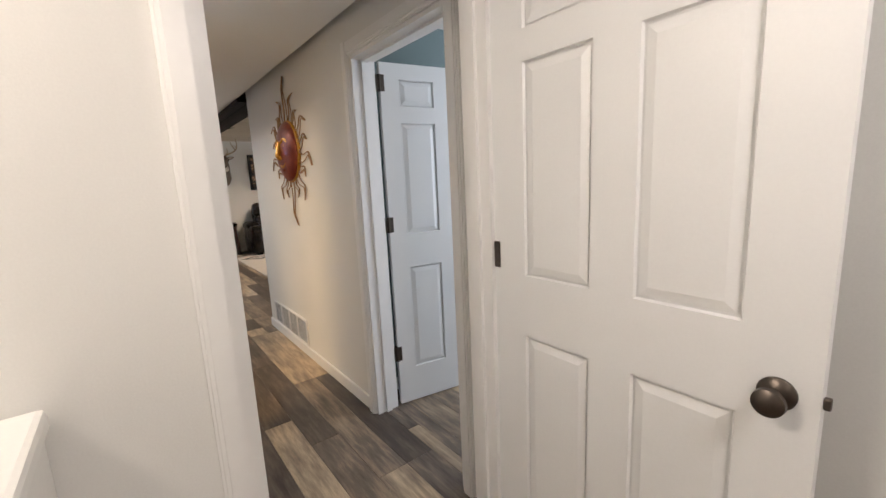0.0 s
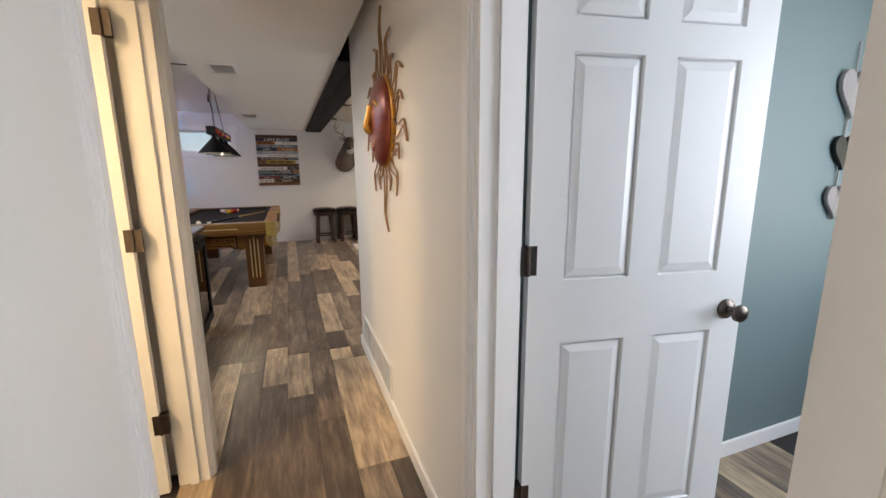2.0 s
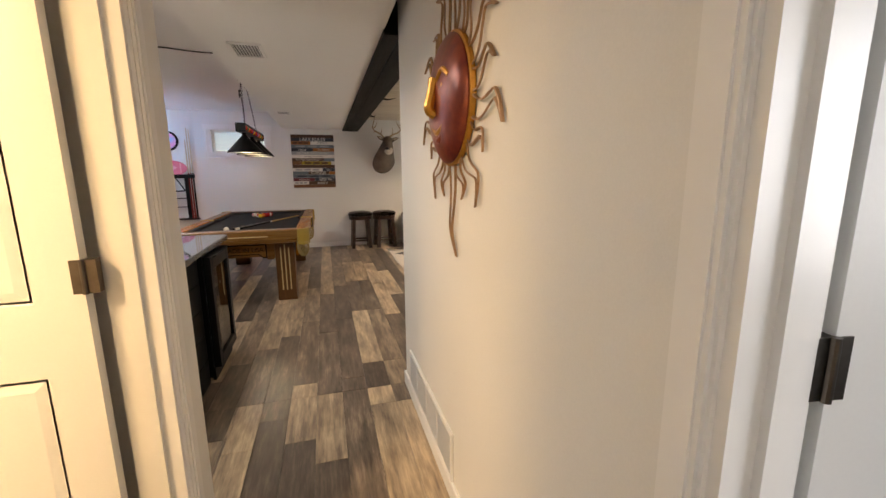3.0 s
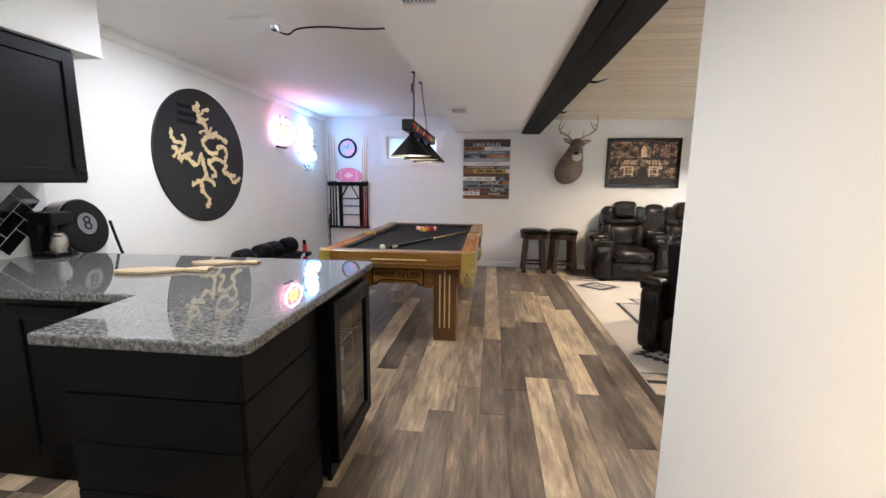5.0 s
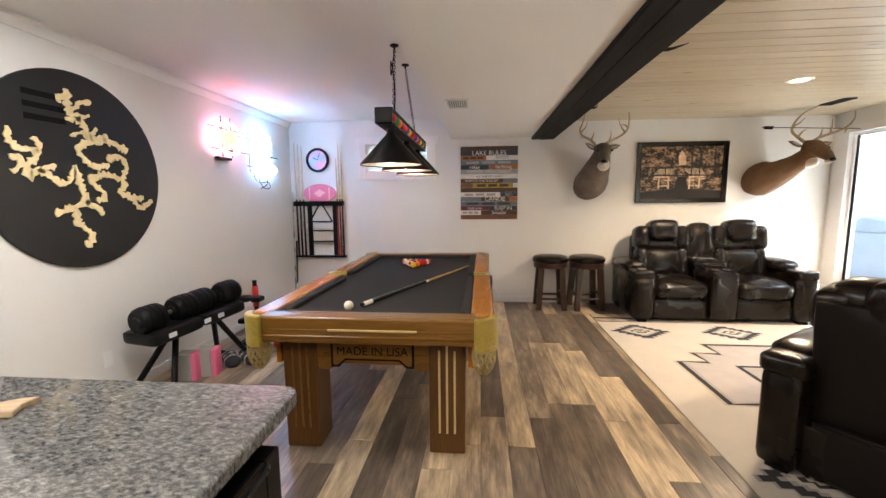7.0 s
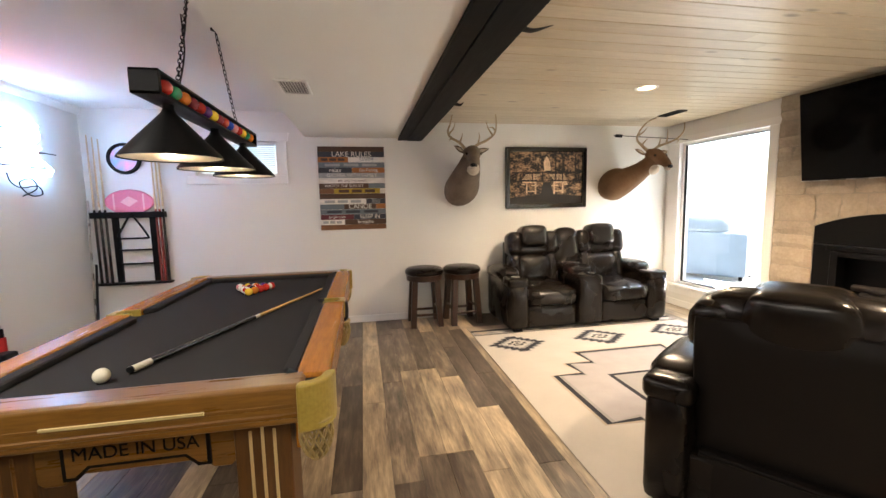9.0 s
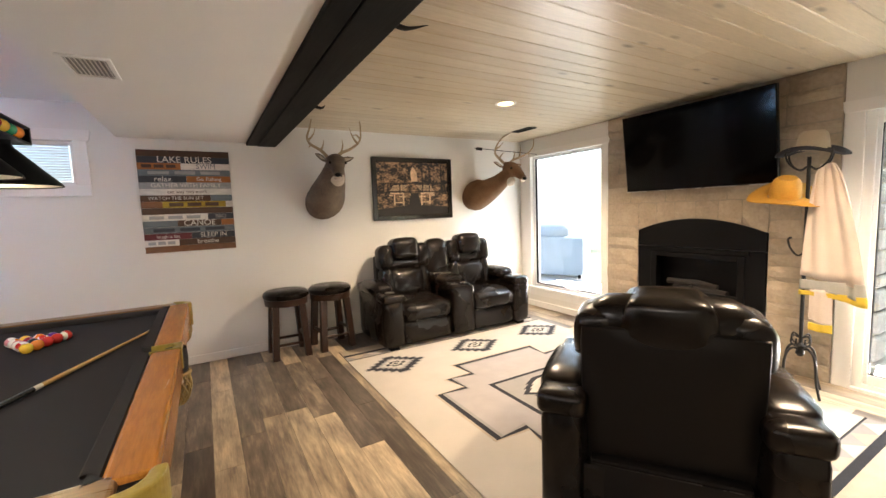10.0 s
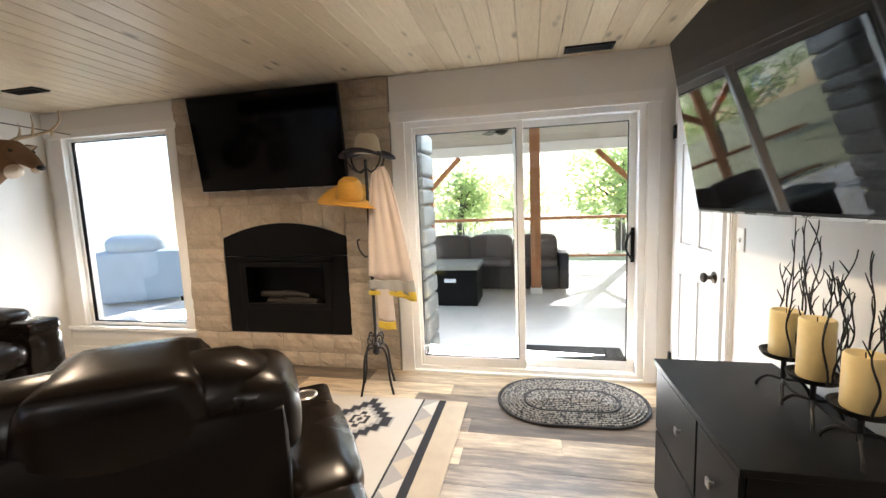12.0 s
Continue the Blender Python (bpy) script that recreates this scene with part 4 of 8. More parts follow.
# beverage fridge
fr = thing("beverage_fridge", "black glass-door beverage fridge holding water bottles", "fridge")
bm = bmesh.new()
for b in ((-0.62, -0.02, 4.77, 4.79, 0.02, 0.86), (-0.62, -0.02, 5.26, 5.28, 0.02, 0.86), (-0.62, -0.02, 4.79, 5.26, 0.02, 0.1), (-0.62, -0.02, 4.79, 5.26, 0.84, 0.86), (-0.62, -0.6, 4.79, 5.26, 0.1, 0.84)):
    box(*b, bm)
part("body", bm, "plastic", fr)
bm = bmesh.new()
for b in ((4.77, 4.83, 0.09, 0.855), (5.22, 5.28, 0.09, 0.855), (4.83, 5.22, 0.09, 0.16), (4.83, 5.22, 0.765, 0.855)):
    box(-0.015, 0.03, b[0], b[1], b[2], b[3], bm, bevel=0.003, seg=1)
dr = part("door", bm, "plastic", fr)
M["tinted"] = glass("tinted_glass", (0.5, 0.52, 0.55))
part("pane", box(0.012, 0.018, 4.83, 5.22, 0.16, 0.765), "tinted", dr)
part("handle", tube([(0.034, 4.84, 0.845), (0.045, 4.86, 0.85), (0.045, 5.2, 0.85), (0.034, 5.22, 0.845)], 0.006, 8), "plastic", dr, "slim bar handle")
M["fridgeled"] = glowing("fridge_lamp", (0.85, 0.92, 1.0), 2.5)
part("lamp_strip", box(-0.3, -0.1, 5.0, 5.06, 0.836, 0.8395), "fridgeled", fr)
part("kick_plate", box(-0.03, -0.01, 4.77, 5.28, 0.0, 0.085), "plastic", fr)
for z in (0.36, 0.58):
    bm = bmesh.new()
    for i in range(12):
        y = 4.8 + i * 0.04
        tube([(-0.58, y, z), (-0.04, y, z)], 0.002, 5, bm)
    for x in (-0.58, -0.04):
        tube([(x, 4.79, z), (x, 5.26, z)], 0.003, 5, bm)
    part("wire_shelf", bm, "steel", fr)
M["water"] = glass("water_bottle_plastic", (0.9, 0.95, 1.0), 0.08)
M["label"] = material("pale_label", (0.7, 0.75, 0.8), 0.5)
bottle = None
for z in (0.102, 0.362, 0.582):
    for i in range(5):
        if z > 0.5 and i > 2:
            continue
        m = pose(-0.12 - 0.04 * (i % 2), 4.87 + 0.072 * i, z)
        if bottle is None:
            bottle = thing("water_bottle", "clear plastic water bottle with pale label in the fridge", "bottle", m, "bottles in the fridge")
            part("body", lathe([(0, 0.0), (0.03, 0.002), (0.032, 0.02), (0.03, 0.06), (0.032, 0.12), (0.02, 0.155), (0.012, 0.17), (0.012, 0.18), (0, 0.18)], 14), "water", bottle, smooth=True)
            part("label", lathe([(0.0325, 0.06), (0.0328, 0.065), (0.0328, 0.11), (0.0325, 0.115)], 14), "label", bottle)
            part("cap", lathe([(0, 0.18), (0.014, 0.18), (0.014, 0.198), (0, 0.198)], 12), "white", bottle)
        else:
            copy_thing(bottle, m)

# fish-shaped boards
M["board"] = wooden("pale_board_wood", [(0.36, 0.26, 0.15), (0.5, 0.38, 0.24), (0.6, 0.48, 0.32)], "object", 1.2, "x", 0.5, spread=0.4)


def fish_board(m, length):
    ob = thing("fish_board", "fish-shaped pale wooden serving board on the granite", "cutting board", m, "fish boards on the bar")
    pts = []
    for k in range(26):
        a = 2 * math.pi * k / 26
        x, y = math.cos(a) * 0.36 * length, math.sin(a) * 0.135 * length
        pts.append((x - 0.12 * length, y * (1.0 if x < 0 else 1 - 0.62 * (x / (0.36 * length)) ** 2)))
    tail = [(0.40 * length, 0.1 * length), (0.5 * length, 0.11 * length), (0.46 * length, 0.0), (0.5 * length, -0.11 * length), (0.40 * length, -0.1 * length)]
    part("board", prism(pts[1:13] + pts[13:26] + [(0.24 * length, -0.03 * length)] + tail[::-1] + [(0.24 * length, 0.03 * length)], 0, 0.016, "z", bevel=0.004), "board", ob)
    return ob


fish_board(pose(-0.97, 5.0, 0.916, 0, 0, 17), 0.46)
fish_board(pose(-0.79, 5.24, 0.916, 0, 0, 13), 0.37)

# upper cabinet and its soffit
tagged(part("ceiling_soffit_box", box(WEST, -1.77, 3.32, 5.6, 2.135, 2.474, bevel=0.004), "wall"), "white boxed soffit above the cabinets", "soffit", kind="structure")
up = thing("upper_cabinet", "black wall cabinet with framed door and small knob", "cabinet")
part("body", box(WEST, -1.815, 4.1, 5.44, 1.36, 2.135, bevel=0.003, seg=1), "black", up)
for a, b in ((4.12, 4.78), (4.79, 5.43)):
    bm = bmesh.new()
    for q in ((a, a + 0.07, 1.375, 2.12), (b - 0.07, b, 1.375, 2.12), (a + 0.07, b - 0.07, 1.375, 1.445), (a + 0.07, b - 0.07, 2.05, 2.12)):
        box(-1.815, -1.793, q[0], q[1], q[2], q[3], bm, bevel=0.003, seg=1)
    box(-1.815, -1.806, a + 0.07, b - 0.07, 1.445, 2.05, bm)
    d = part("door", bm, "black", up)
    part("handle", lathe([(0, 0), (0.013, 0), (0.008, 0.012), (0.015, 0.02), (0.011, 0.027), (0, 0.028)], 14, m=pose(-1.793, b - 0.035 if b > 5 else a + 0.035, 1.42, 0, 90, 0)), "blackmetal", d)
# herringbone backsplash
bs = thing("backsplash", "black herringbone tile backsplash with white grout", "backsplash", kind="structure")
M["tile"] = material("black_glazed_tile", (0.006, 0.006, 0.0065), 0.12, var=0.3)
M["grout"] = material("white_grout", (0.6, 0.6, 0.58), 0.9)
part("grout", box(WEST, WEST + 0.006, 4.1, 5.44, 0.916, 1.36), "grout", bs)
tw, tl = 0.075, 0.15
tile = bpy.data.meshes.new("tile")
bm = box(0, 0.006, -tl / 2 + 0.0025, tl / 2 - 0.0025, -tw / 2 + 0.0025, tw / 2 - 0.0025, bevel=0.001, seg=1)
bm.to_mesh(tile)
bm.free()
tile.materials.append(M["tile"])
c45 = math.sqrt(0.5)
for i in range(-30, 30):
    for j in range(-12, 12):
        for du, dv, rot in ((1, 0.5, 45), (2.5, 0, 135)):
            u, v = (i + 2 * j + du) * tw, (i - 2 * j + dv) * tw
            y, z = 4.77 + (u - v) * c45, 1.14 + (u + v) * c45
            if 4.18 < y < 5.37 and 0.99 < z < 1.285:
                ob = new("tile", tile)
                ob.parent = bs
                ob.matrix_basis = pose(WEST + 0.004, y, z, rot, 0, 0)

# coffee maker, shrunk unevenly to fit the camera's view of a silver canister
cm = thing("coffee_maker", "black and steel coffee maker on the granite", "coffee maker", pose(-1.95, 5.3, 0.916) @ Matrix.Diagonal((0.7, 0.62, 0.68, 1)))
part("base", box(-0.11, 0.12, -0.11, 0.11, 0, 0.04, bevel=0.01), "plastic", cm)
part("column", box(-0.11, -0.02, -0.11, 0.11, 0.04, 0.3, bevel=0.01), "plastic", cm)
part("head", box(-0.11, 0.12, -0.11, 0.11, 0.28, 0.4, bevel=0.015), "plastic", cm)
part("carafe", lathe([(0, 0.042), (0.065, 0.045), (0.072, 0.1), (0.066, 0.18), (0.045, 0.2), (0.045, 0.215), (0, 0.215)], 24, m=pose(0.055, 0, 0)), "steel", cm, "brushed steel carafe", smooth=True)
part("tray", box(0.0, 0.12, -0.08, 0.08, 0.04, 0.05, bevel=0.003), "steel", cm)
# round-backed stool with ball motif
st = thing("ball_back_chair", "black bar chair with round back painted as a pool ball", "chair", pose(-1.67, 5.53, 0, 0, 0, 6))
part("seat", lathe([(0, 0.74), (0.17, 0.74), (0.185, 0.755), (0.18, 0.785), (0.12, 0.8), (0, 0.802)], 32), "leather", st, smooth=True)
bk = part("backrest", lathe([(0, -0.012), (0.165, -0.012), (0.178, 0.0), (0.17, 0.014), (0.1, 0.02), (0, 0.021)], 40, m=pose(-0.26, -0.02, 1.08, 0, 80, 0)), "plastic", st, "glossy black round back", smooth=True)
part("back_hoop", lathe([(0.17, -0.12), (0.182, -0.118), (0.182, -0.004), (0.17, -0.003)], 40, m=pose(-0.26, -0.02, 1.08, 0, 80, 0)), "steel", bk, "brushed grey hoop behind the back", smooth=True)
M["ivory"] = material("ivory_print", (0.13, 0.13, 0.13), 0.4)
part("number_disc", lathe([(0, 0), (0.07, 0), (0.07, 0.002), (0, 0.002)], 32, m=pose(-0.237, -0.02, 1.1, 0, 80, 0)), "ivory", bk)
writing("8", 0.13, "plastic", bk, pose(-0.2335, -0.02, 1.1, 80, 0, 90), 0.0008)
for s in (1, -1):
    part("back_rod", tube(curve([(-0.12, s * 0.15, 0.75), (-0.2, s * 0.18, 0.9), (-0.26, s * 0.185, 1.1)]), 0.009, 8), "blackmetal", st, smooth=True)
for x in (0.12, -0.12):
    for y in (0.12, -0.12):
        part("leg", tube([(x, y, 0.745), (x * 1.6, y * 1.6, 0.0)], 0.012, 8), "blackmetal", st)
part("footring", tube([(0.165 * math.cos(a * math.pi / 12) * 1.22, 0.165 * math.sin(a * math.pi / 12) * 1.22, 0.28) for a in range(24)], 0.008, 8, closed=True), "blackmetal", st)
# kitchen mat
tagged(part("kitchen_mat", box(-1.5, -0.75, 3.55, 4.2, 0.0, 0.012, bevel=0.004), "greywool"), "grey woven mat on the kitchen floor", "mat")
# ceiling box and cable
cb = thing("ceiling_junction_box", "white ceiling box with a loose black cable", "ceiling fixture")
part("plate", box(-1.1, -0.78, 5.9, 6.08, 2.455, 2.474, bevel=0.004), "white", cb)
part("plug", box(-0.86, -0.82, 6.0, 6.05, 2.42, 2.456, bevel=0.005), "plastic", cb)
part("cable", tube(curve([(-0.84, 6.03, 2.425), (-0.76, 6.06, 2.405), (-0.68, 6.06, 2.44), (-0.5, 6.1, 2.46), (-0.2, 6.14, 2.45), (0.099, 6.16, 2.465)]), 0.006, 6), "plastic", cb)

# ---- games area ----
M["ball"] = material("ball_resin", (0.75, 0.7, 0.55), 0.12, var=0.03)
BALLS = {"yellow": (0.8, 0.5, 0.04), "blue": (0.03, 0.06, 0.35), "red": (0.55, 0.03, 0.02), "purple": (0.12, 0.03, 0.2), "orange": (0.75, 0.2, 0.02), "green": (0.02, 0.2, 0.08), "maroon": (0.25, 0.02, 0.03), "jet": (0.01, 0.01, 0.01), "pink": (0.65, 0.25, 0.25)}
for k, c in BALLS.items():
    M["ball_" + k] = material("ball_" + k, c, 0.1, var=0.04, coat=0.3)
M["cap"] = material("yellow_gold_pocket_leather", (0.24, 0.165, 0.022), 0.34, second=(0.36, 0.27, 0.05), scale=8, fine=70, bump=0.3)
M["net"] = material("tan_pocket_leather", (0.25, 0.18, 0.06), 0.5, second=(0.42, 0.32, 0.13), scale=9, bump=0.3)
M["inlay"] = material("pale_inlay", (0.55, 0.42, 0.2), 0.35, var=0.08)

CX, HW, Y0, Y1, TOP = -0.10, 0.67, 6.44, 9.0, 0.81
table = thing("pool_table", "honey oak pool table with charcoal felt and leather pockets", "pool table")
part("bed", box(CX - 0.6, CX + 0.6, Y0 + 0.07, Y1 - 0.07, 0.72, 0.772), "felt", table, "charcoal felt playing surface")
ym = (Y0 + Y1) / 2


def rail(x0, x1, y0, y1, mat):
    bm = box(x0, x1, y0, y1, 0.665, TOP, bevel=0.014, seg=3)
    return part("rail", bm, mat, table)


def cushion_bar(pts):
    part("cushion", prism(pts, 0.772, 0.803, "z", bevel=0.006, seg=1), "felt", table)


g = 0.085
for s in (1, -1):
    xo, xi = CX + s * HW, CX + s * (HW - 0.125)
    lo, hi = min(xo, xi), max(xo, xi)
    for a, b in ((Y0 + g, ym - 0.055), (ym + 0.055, Y1 - g)):
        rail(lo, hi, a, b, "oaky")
        xc = CX + s * (HW - 0.18)
        cushion_bar([(xi, a + 0.02), (xi, b - 0.0), (xc, b - 0.045), (xc, a + 0.07)])
for y, d in ((Y0, 1), (Y1, -1)):
    a, b = sorted((y, y + d * 0.125))
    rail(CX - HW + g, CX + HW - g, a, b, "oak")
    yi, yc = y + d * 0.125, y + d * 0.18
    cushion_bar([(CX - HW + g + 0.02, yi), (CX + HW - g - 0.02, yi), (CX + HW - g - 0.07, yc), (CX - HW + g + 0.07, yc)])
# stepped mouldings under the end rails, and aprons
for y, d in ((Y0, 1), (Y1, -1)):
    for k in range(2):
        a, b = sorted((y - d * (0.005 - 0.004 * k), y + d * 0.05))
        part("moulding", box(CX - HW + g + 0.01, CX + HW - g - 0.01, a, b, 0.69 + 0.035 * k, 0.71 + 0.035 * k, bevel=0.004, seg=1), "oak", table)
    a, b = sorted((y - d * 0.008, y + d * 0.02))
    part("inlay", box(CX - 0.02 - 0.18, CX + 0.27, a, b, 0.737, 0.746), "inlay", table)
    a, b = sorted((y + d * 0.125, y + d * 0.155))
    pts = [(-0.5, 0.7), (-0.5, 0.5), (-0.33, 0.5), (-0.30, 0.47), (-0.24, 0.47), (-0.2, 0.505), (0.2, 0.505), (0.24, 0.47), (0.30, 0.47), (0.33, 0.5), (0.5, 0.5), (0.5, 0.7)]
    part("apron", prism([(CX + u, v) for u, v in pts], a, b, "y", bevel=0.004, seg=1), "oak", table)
for s in (1, -1):
    a, b = sorted((CX + s * 0.53, CX + s * 0.56))
    part("apron", box(a, b, Y0 + 0.13, Y1 - 0.13, 0.5, 0.68, bevel=0.004, seg=1), "oaky", table)
# nameplate
a = Y0 + 0.125
pl = part("nameplate", prism([(CX + u, v) for u, v in ((-0.235, 0.645), (-0.235, 0.49), (-0.19, 0.49), (-0.15, 0.53), (0.15, 0.53), (0.19, 0.49), (0.235, 0.49), (0.235, 0.645))], a - 0.008, a, "y"), "blackmetal", table, "black bordered plate")
part("plate_face", prism([(CX + u, v) for u, v in ((-0.222, 0.633), (-0.222, 0.503), (-0.197, 0.503), (-0.155, 0.541), (0.155, 0.541), (0.197, 0.503), (0.222, 0.503), (0.222, 0.633))], a - 0.0095, a - 0.008, "y"), "oak", pl)
writing("MADE IN USA", 0.066, "blackmetal", pl, pose(CX, a - 0.0105, 0.583, 90, 0, 0), 0.002)
# legs with fluted inlays
for sx in (1, -1):
    for y, d in ((Y0 + 0.115, 1), (Y1 - 0.115, -1)):
        x = CX + sx * 0.415
        ya, yb = sorted((y, y + d * 0.19))
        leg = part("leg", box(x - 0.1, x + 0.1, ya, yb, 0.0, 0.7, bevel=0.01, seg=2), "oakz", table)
        for k in (-1, 0, 1):
            f = sorted((y - d * 0.003, y + d * 0.004))
            part("flute", box(x + k * 0.042 - 0.006, x + k * 0.042 + 0.006, f[0], f[1], 0.12, 0.6 + (0.03 if k == 0 else 0), bevel=0.002, seg=1), "inlay" if sx > 0 else "oak", leg)
# pockets: shared cap and net meshes
net_bm = bmesh.new()
for k in range(12):
    a0 = 2 * math.pi * k / 12
    for dr in (1, -1):
        pts = []
        for j in range(9):
            t = j / 8
            a = a0 + dr * t * 1.3
            r = 0.058 * math.sqrt(max(0.04, 1 - (t * 0.96) ** 2.2)) * (0.9 + 0.25 * math.sin(t * 2.2))
            pts.append((r * math.cos(a), r * math.sin(a), -0.16 * t))
        tube(pts, 0.0045, 5, net_bm)
tube([(0.058 * math.cos(a * math.pi / 10), 0.058 * math.sin(a * math.pi / 10), 0) for a in range(20)], 0.009, 6, net_bm, closed=True)
lathe([(0, -0.165), (0.02, -0.163), (0.026, -0.15), (0, -0.148)], 12, net_bm)
net_me = bpy.data.meshes.new("net")
net_bm.to_mesh(net_me)
net_bm.free()
net_me.materials.append(M["net"])
for sx in (1, -1):
    for y, kind in ((Y0, -1), (ym, 0), (Y1, 1)):
        px, py = CX + sx * (HW - (0.055 if kind else 0.03)), y - kind * 0.055
        pk = part("pocket", lathe([(0.052, 0.075), (0.056, 0.02), (0.052, -0.04), (0.02, -0.07), (0, -0.072)], 22, m=pose(px, py, 0.72)), "plastic", table, "dark open pocket", smooth=True)
        ob = new("pocket_net", net_me)
        ob.parent = pk
        ob.location = (px, py, 0.665)
        if kind:
            # leather cap wrapped round the corner
            pts_o, pts_i = [], []
            c = (CX + sx * (HW - 0.085), y - kind * 0.085)
            for k in range(13):
                a = math.pi / 2 * k / 12
                u, v = math.cos(a), math.sin(a)
                pts_o.append((c[0] + sx * 0.105 * u, c[1] + kind * 0.105 * v))
                pts_i.append((c[0] + sx * 0.062 * u, c[1] + kind * 0.062 * v))
            cap = prism(pts_o + [(c[0] - sx * 0.02, c[1] + kind * 0.105), (c[0] - sx * 0.02, c[1] + kind * 0.075)] + pts_i[::-1] + [(c[0] + sx * 0.075, c[1] - kind * 0.02), (c[0] + sx * 0.105, c[1] - kind * 0.02)], 0.64, TOP + 0.004, "z", bevel=0.008)
            part("pocket_cap", cap, "cap", pk, "yellow-gold leather corner cap")
            # dark point of the pocket facing
            part("facing", prism([(c[0] - sx * 0.03, c[1] - kind * 0.03), (c[0] - sx * 0.075, c[1] - kind * 0.01), (c[0] - sx * 0.07, c[1] - kind * 0.075)], 0.775, 0.81, "z"), "plastic", pk)
        else:
            cap = prism([(CX + sx * (HW - 0.13), y - 0.055), (CX + sx * (HW + 0.006), y - 0.055), (CX + sx * (HW + 0.006), y + 0.055), (CX + sx * (HW - 0.13), y + 0.055), (CX + sx * (HW - 0.13), y + 0.045), (CX + sx * (HW - 0.04), y + 0.045), (CX + sx * (HW - 0.02), y), (CX + sx * (HW - 0.04), y - 0.045), (CX + sx * (HW - 0.13), y - 0.045)], 0.70, TOP + 0.003, "z", bevel=0.004, seg=1)
            part("pocket_cap", cap, "cap", pk, "yellow-gold leather side cap")

order = ["yellow", "red", "orange", "pink", "jet", "red", "orange", "maroon", "red", "red", "pink", "yellow", "orange", "purple", "red"]
i = 0
r = 0.0285
for row in range(5):
    for k in range(row + 1):
        x, y = -0.135 + (k - row / 2) * 2 * r, 8.2 + row * r * 1.74
        b = thing("pool_ball", "glossy %s pool ball racked on the felt" % {"jet": "black"}.get(order[i], order[i]), "pool ball", pose(x, y, 0.772 + r, 20 * i, 33 * i, 50 * i), "racked pool balls")
        bm = bmesh.new()
        bmesh.ops.create_uvsphere(bm, u_segments=20, v_segments=12, radius=r)
        striped = i in (1, 3, 6, 8, 10, 12, 14)
        part("ball", bm, "ball" if striped else "ball_" + order[i], b, smooth=True)
        if striped:
            part("stripe", lathe([(r * 0.87, -r * 0.5), (r * 0.972, -r * 0.27), (r * 1.008, 0), (r * 0.972, r * 0.27), (r * 0.87, r * 0.5)], 20), "ball_" + order[i], b, "coloured stripe", smooth=True)
        if i % 2 or i == 0:
            part("number_spot", lathe([(0, r + 0.0004), (0.009, r - 0.001), (0.009, r - 0.003), (0, r - 0.003)], 14), "ball", b)
        i += 1
bm = bmesh.new()
bmesh.ops.create_uvsphere(bm, u_segments=24, v_segments=14, radius=r)
ob = part("cue_ball", bm, "ball", smooth=True)
ob.location = (-0.275, 6.715, 0.772 + r)
tagged(ob, "ivory white cue ball resting on the felt", "cue ball", group="")
M["cuewood"] = material("maple_cue", (0.5, 0.3, 0.1), 0.25, second=(0.6, 0.38, 0.14), scale=5, coat=0.3)
M["cueblack"] = material("black_lacquer", (0.012, 0.01, 0.01), 0.15, var=0.2, coat=0.5)
cue = thing("pool_cue", "two-piece pool cue lying across the felt", "pool cue")
p0, p1 = Vector((-0.215, 6.775, 0.79)), Vector((0.39, 8.27, 0.783))
d = (p1 - p0)
for nm, a, b, ra, rb, mt in (("bumper", 0, 0.008, 0.013, 0.0145, "plastic"), ("butt", 0.008, 0.06, 0.0145, 0.0142, "ball"), ("forearm", 0.06, 0.48, 0.0142, 0.0105, "cueblack"), ("joint", 0.48, 0.505, 0.0105, 0.0102, "ball"), ("shaft", 0.505, 0.985, 0.0102, 0.0062, "cuewood"), ("ferrule", 0.985, 1.0, 0.0062, 0.006, "ball")):
    part(nm, tube([p0 + d * a, p0 + d * b], [ra, rb], 14), mt, cue, smooth=True)

# lamp over the table
M["shadein"] = material("shade_lining", (0.85, 0.8, 0.66), 0.5, var=0.03)
M["bulb"] = glowing("bulb_glow", (1.0, 0.8, 0.5), 8)
lampx = -0.04
pl = thing("pool_table_lamp", "black three-shade billiard lamp hung on chains", "pendant lamp")
LZ0, LZ1, LY0, LY1 = 1.835, 1.925, 6.72, 8.12
bm = bmesh.new()
for b in ((lampx - 0.05, lampx + 0.05, LY0, LY1, LZ1 - 0.012, LZ1), (lampx - 0.05, lampx + 0.05, LY0, LY1, LZ0, LZ0 + 0.012), (lampx - 0.014, lampx + 0.014, LY0 + 0.02, LY1 - 0.02, LZ0, LZ1), (lampx - 0.05, lampx + 0.05, LY0, LY0 + 0.02, LZ0, LZ1), (lampx - 0.05, lampx + 0.05, LY1 - 0.02, LY1, LZ0, LZ1)):
    box(*b, bm, bevel=0.003, seg=1)
part("bar", bm, "blackmetal", pl)
ball_cols = ["red", "green", "orange", "maroon", "red", "purple", "yellow", "maroon", "red", "blue", "pink", "red", "yellow", "green", "orange"]
for s in (1, -1):
    for k in range(15):
        bm = bmesh.new()
        bmesh.ops.create_uvsphere(bm, u_segments=12, v_segments=8, radius=0.029)
        ob = part("ornament_ball", bm, "ball_" + ball_cols[k], pl, smooth=True)
        ob.location = (lampx + s * 0.03, LY0 + 0.09 + k * 0.085, 1.88)
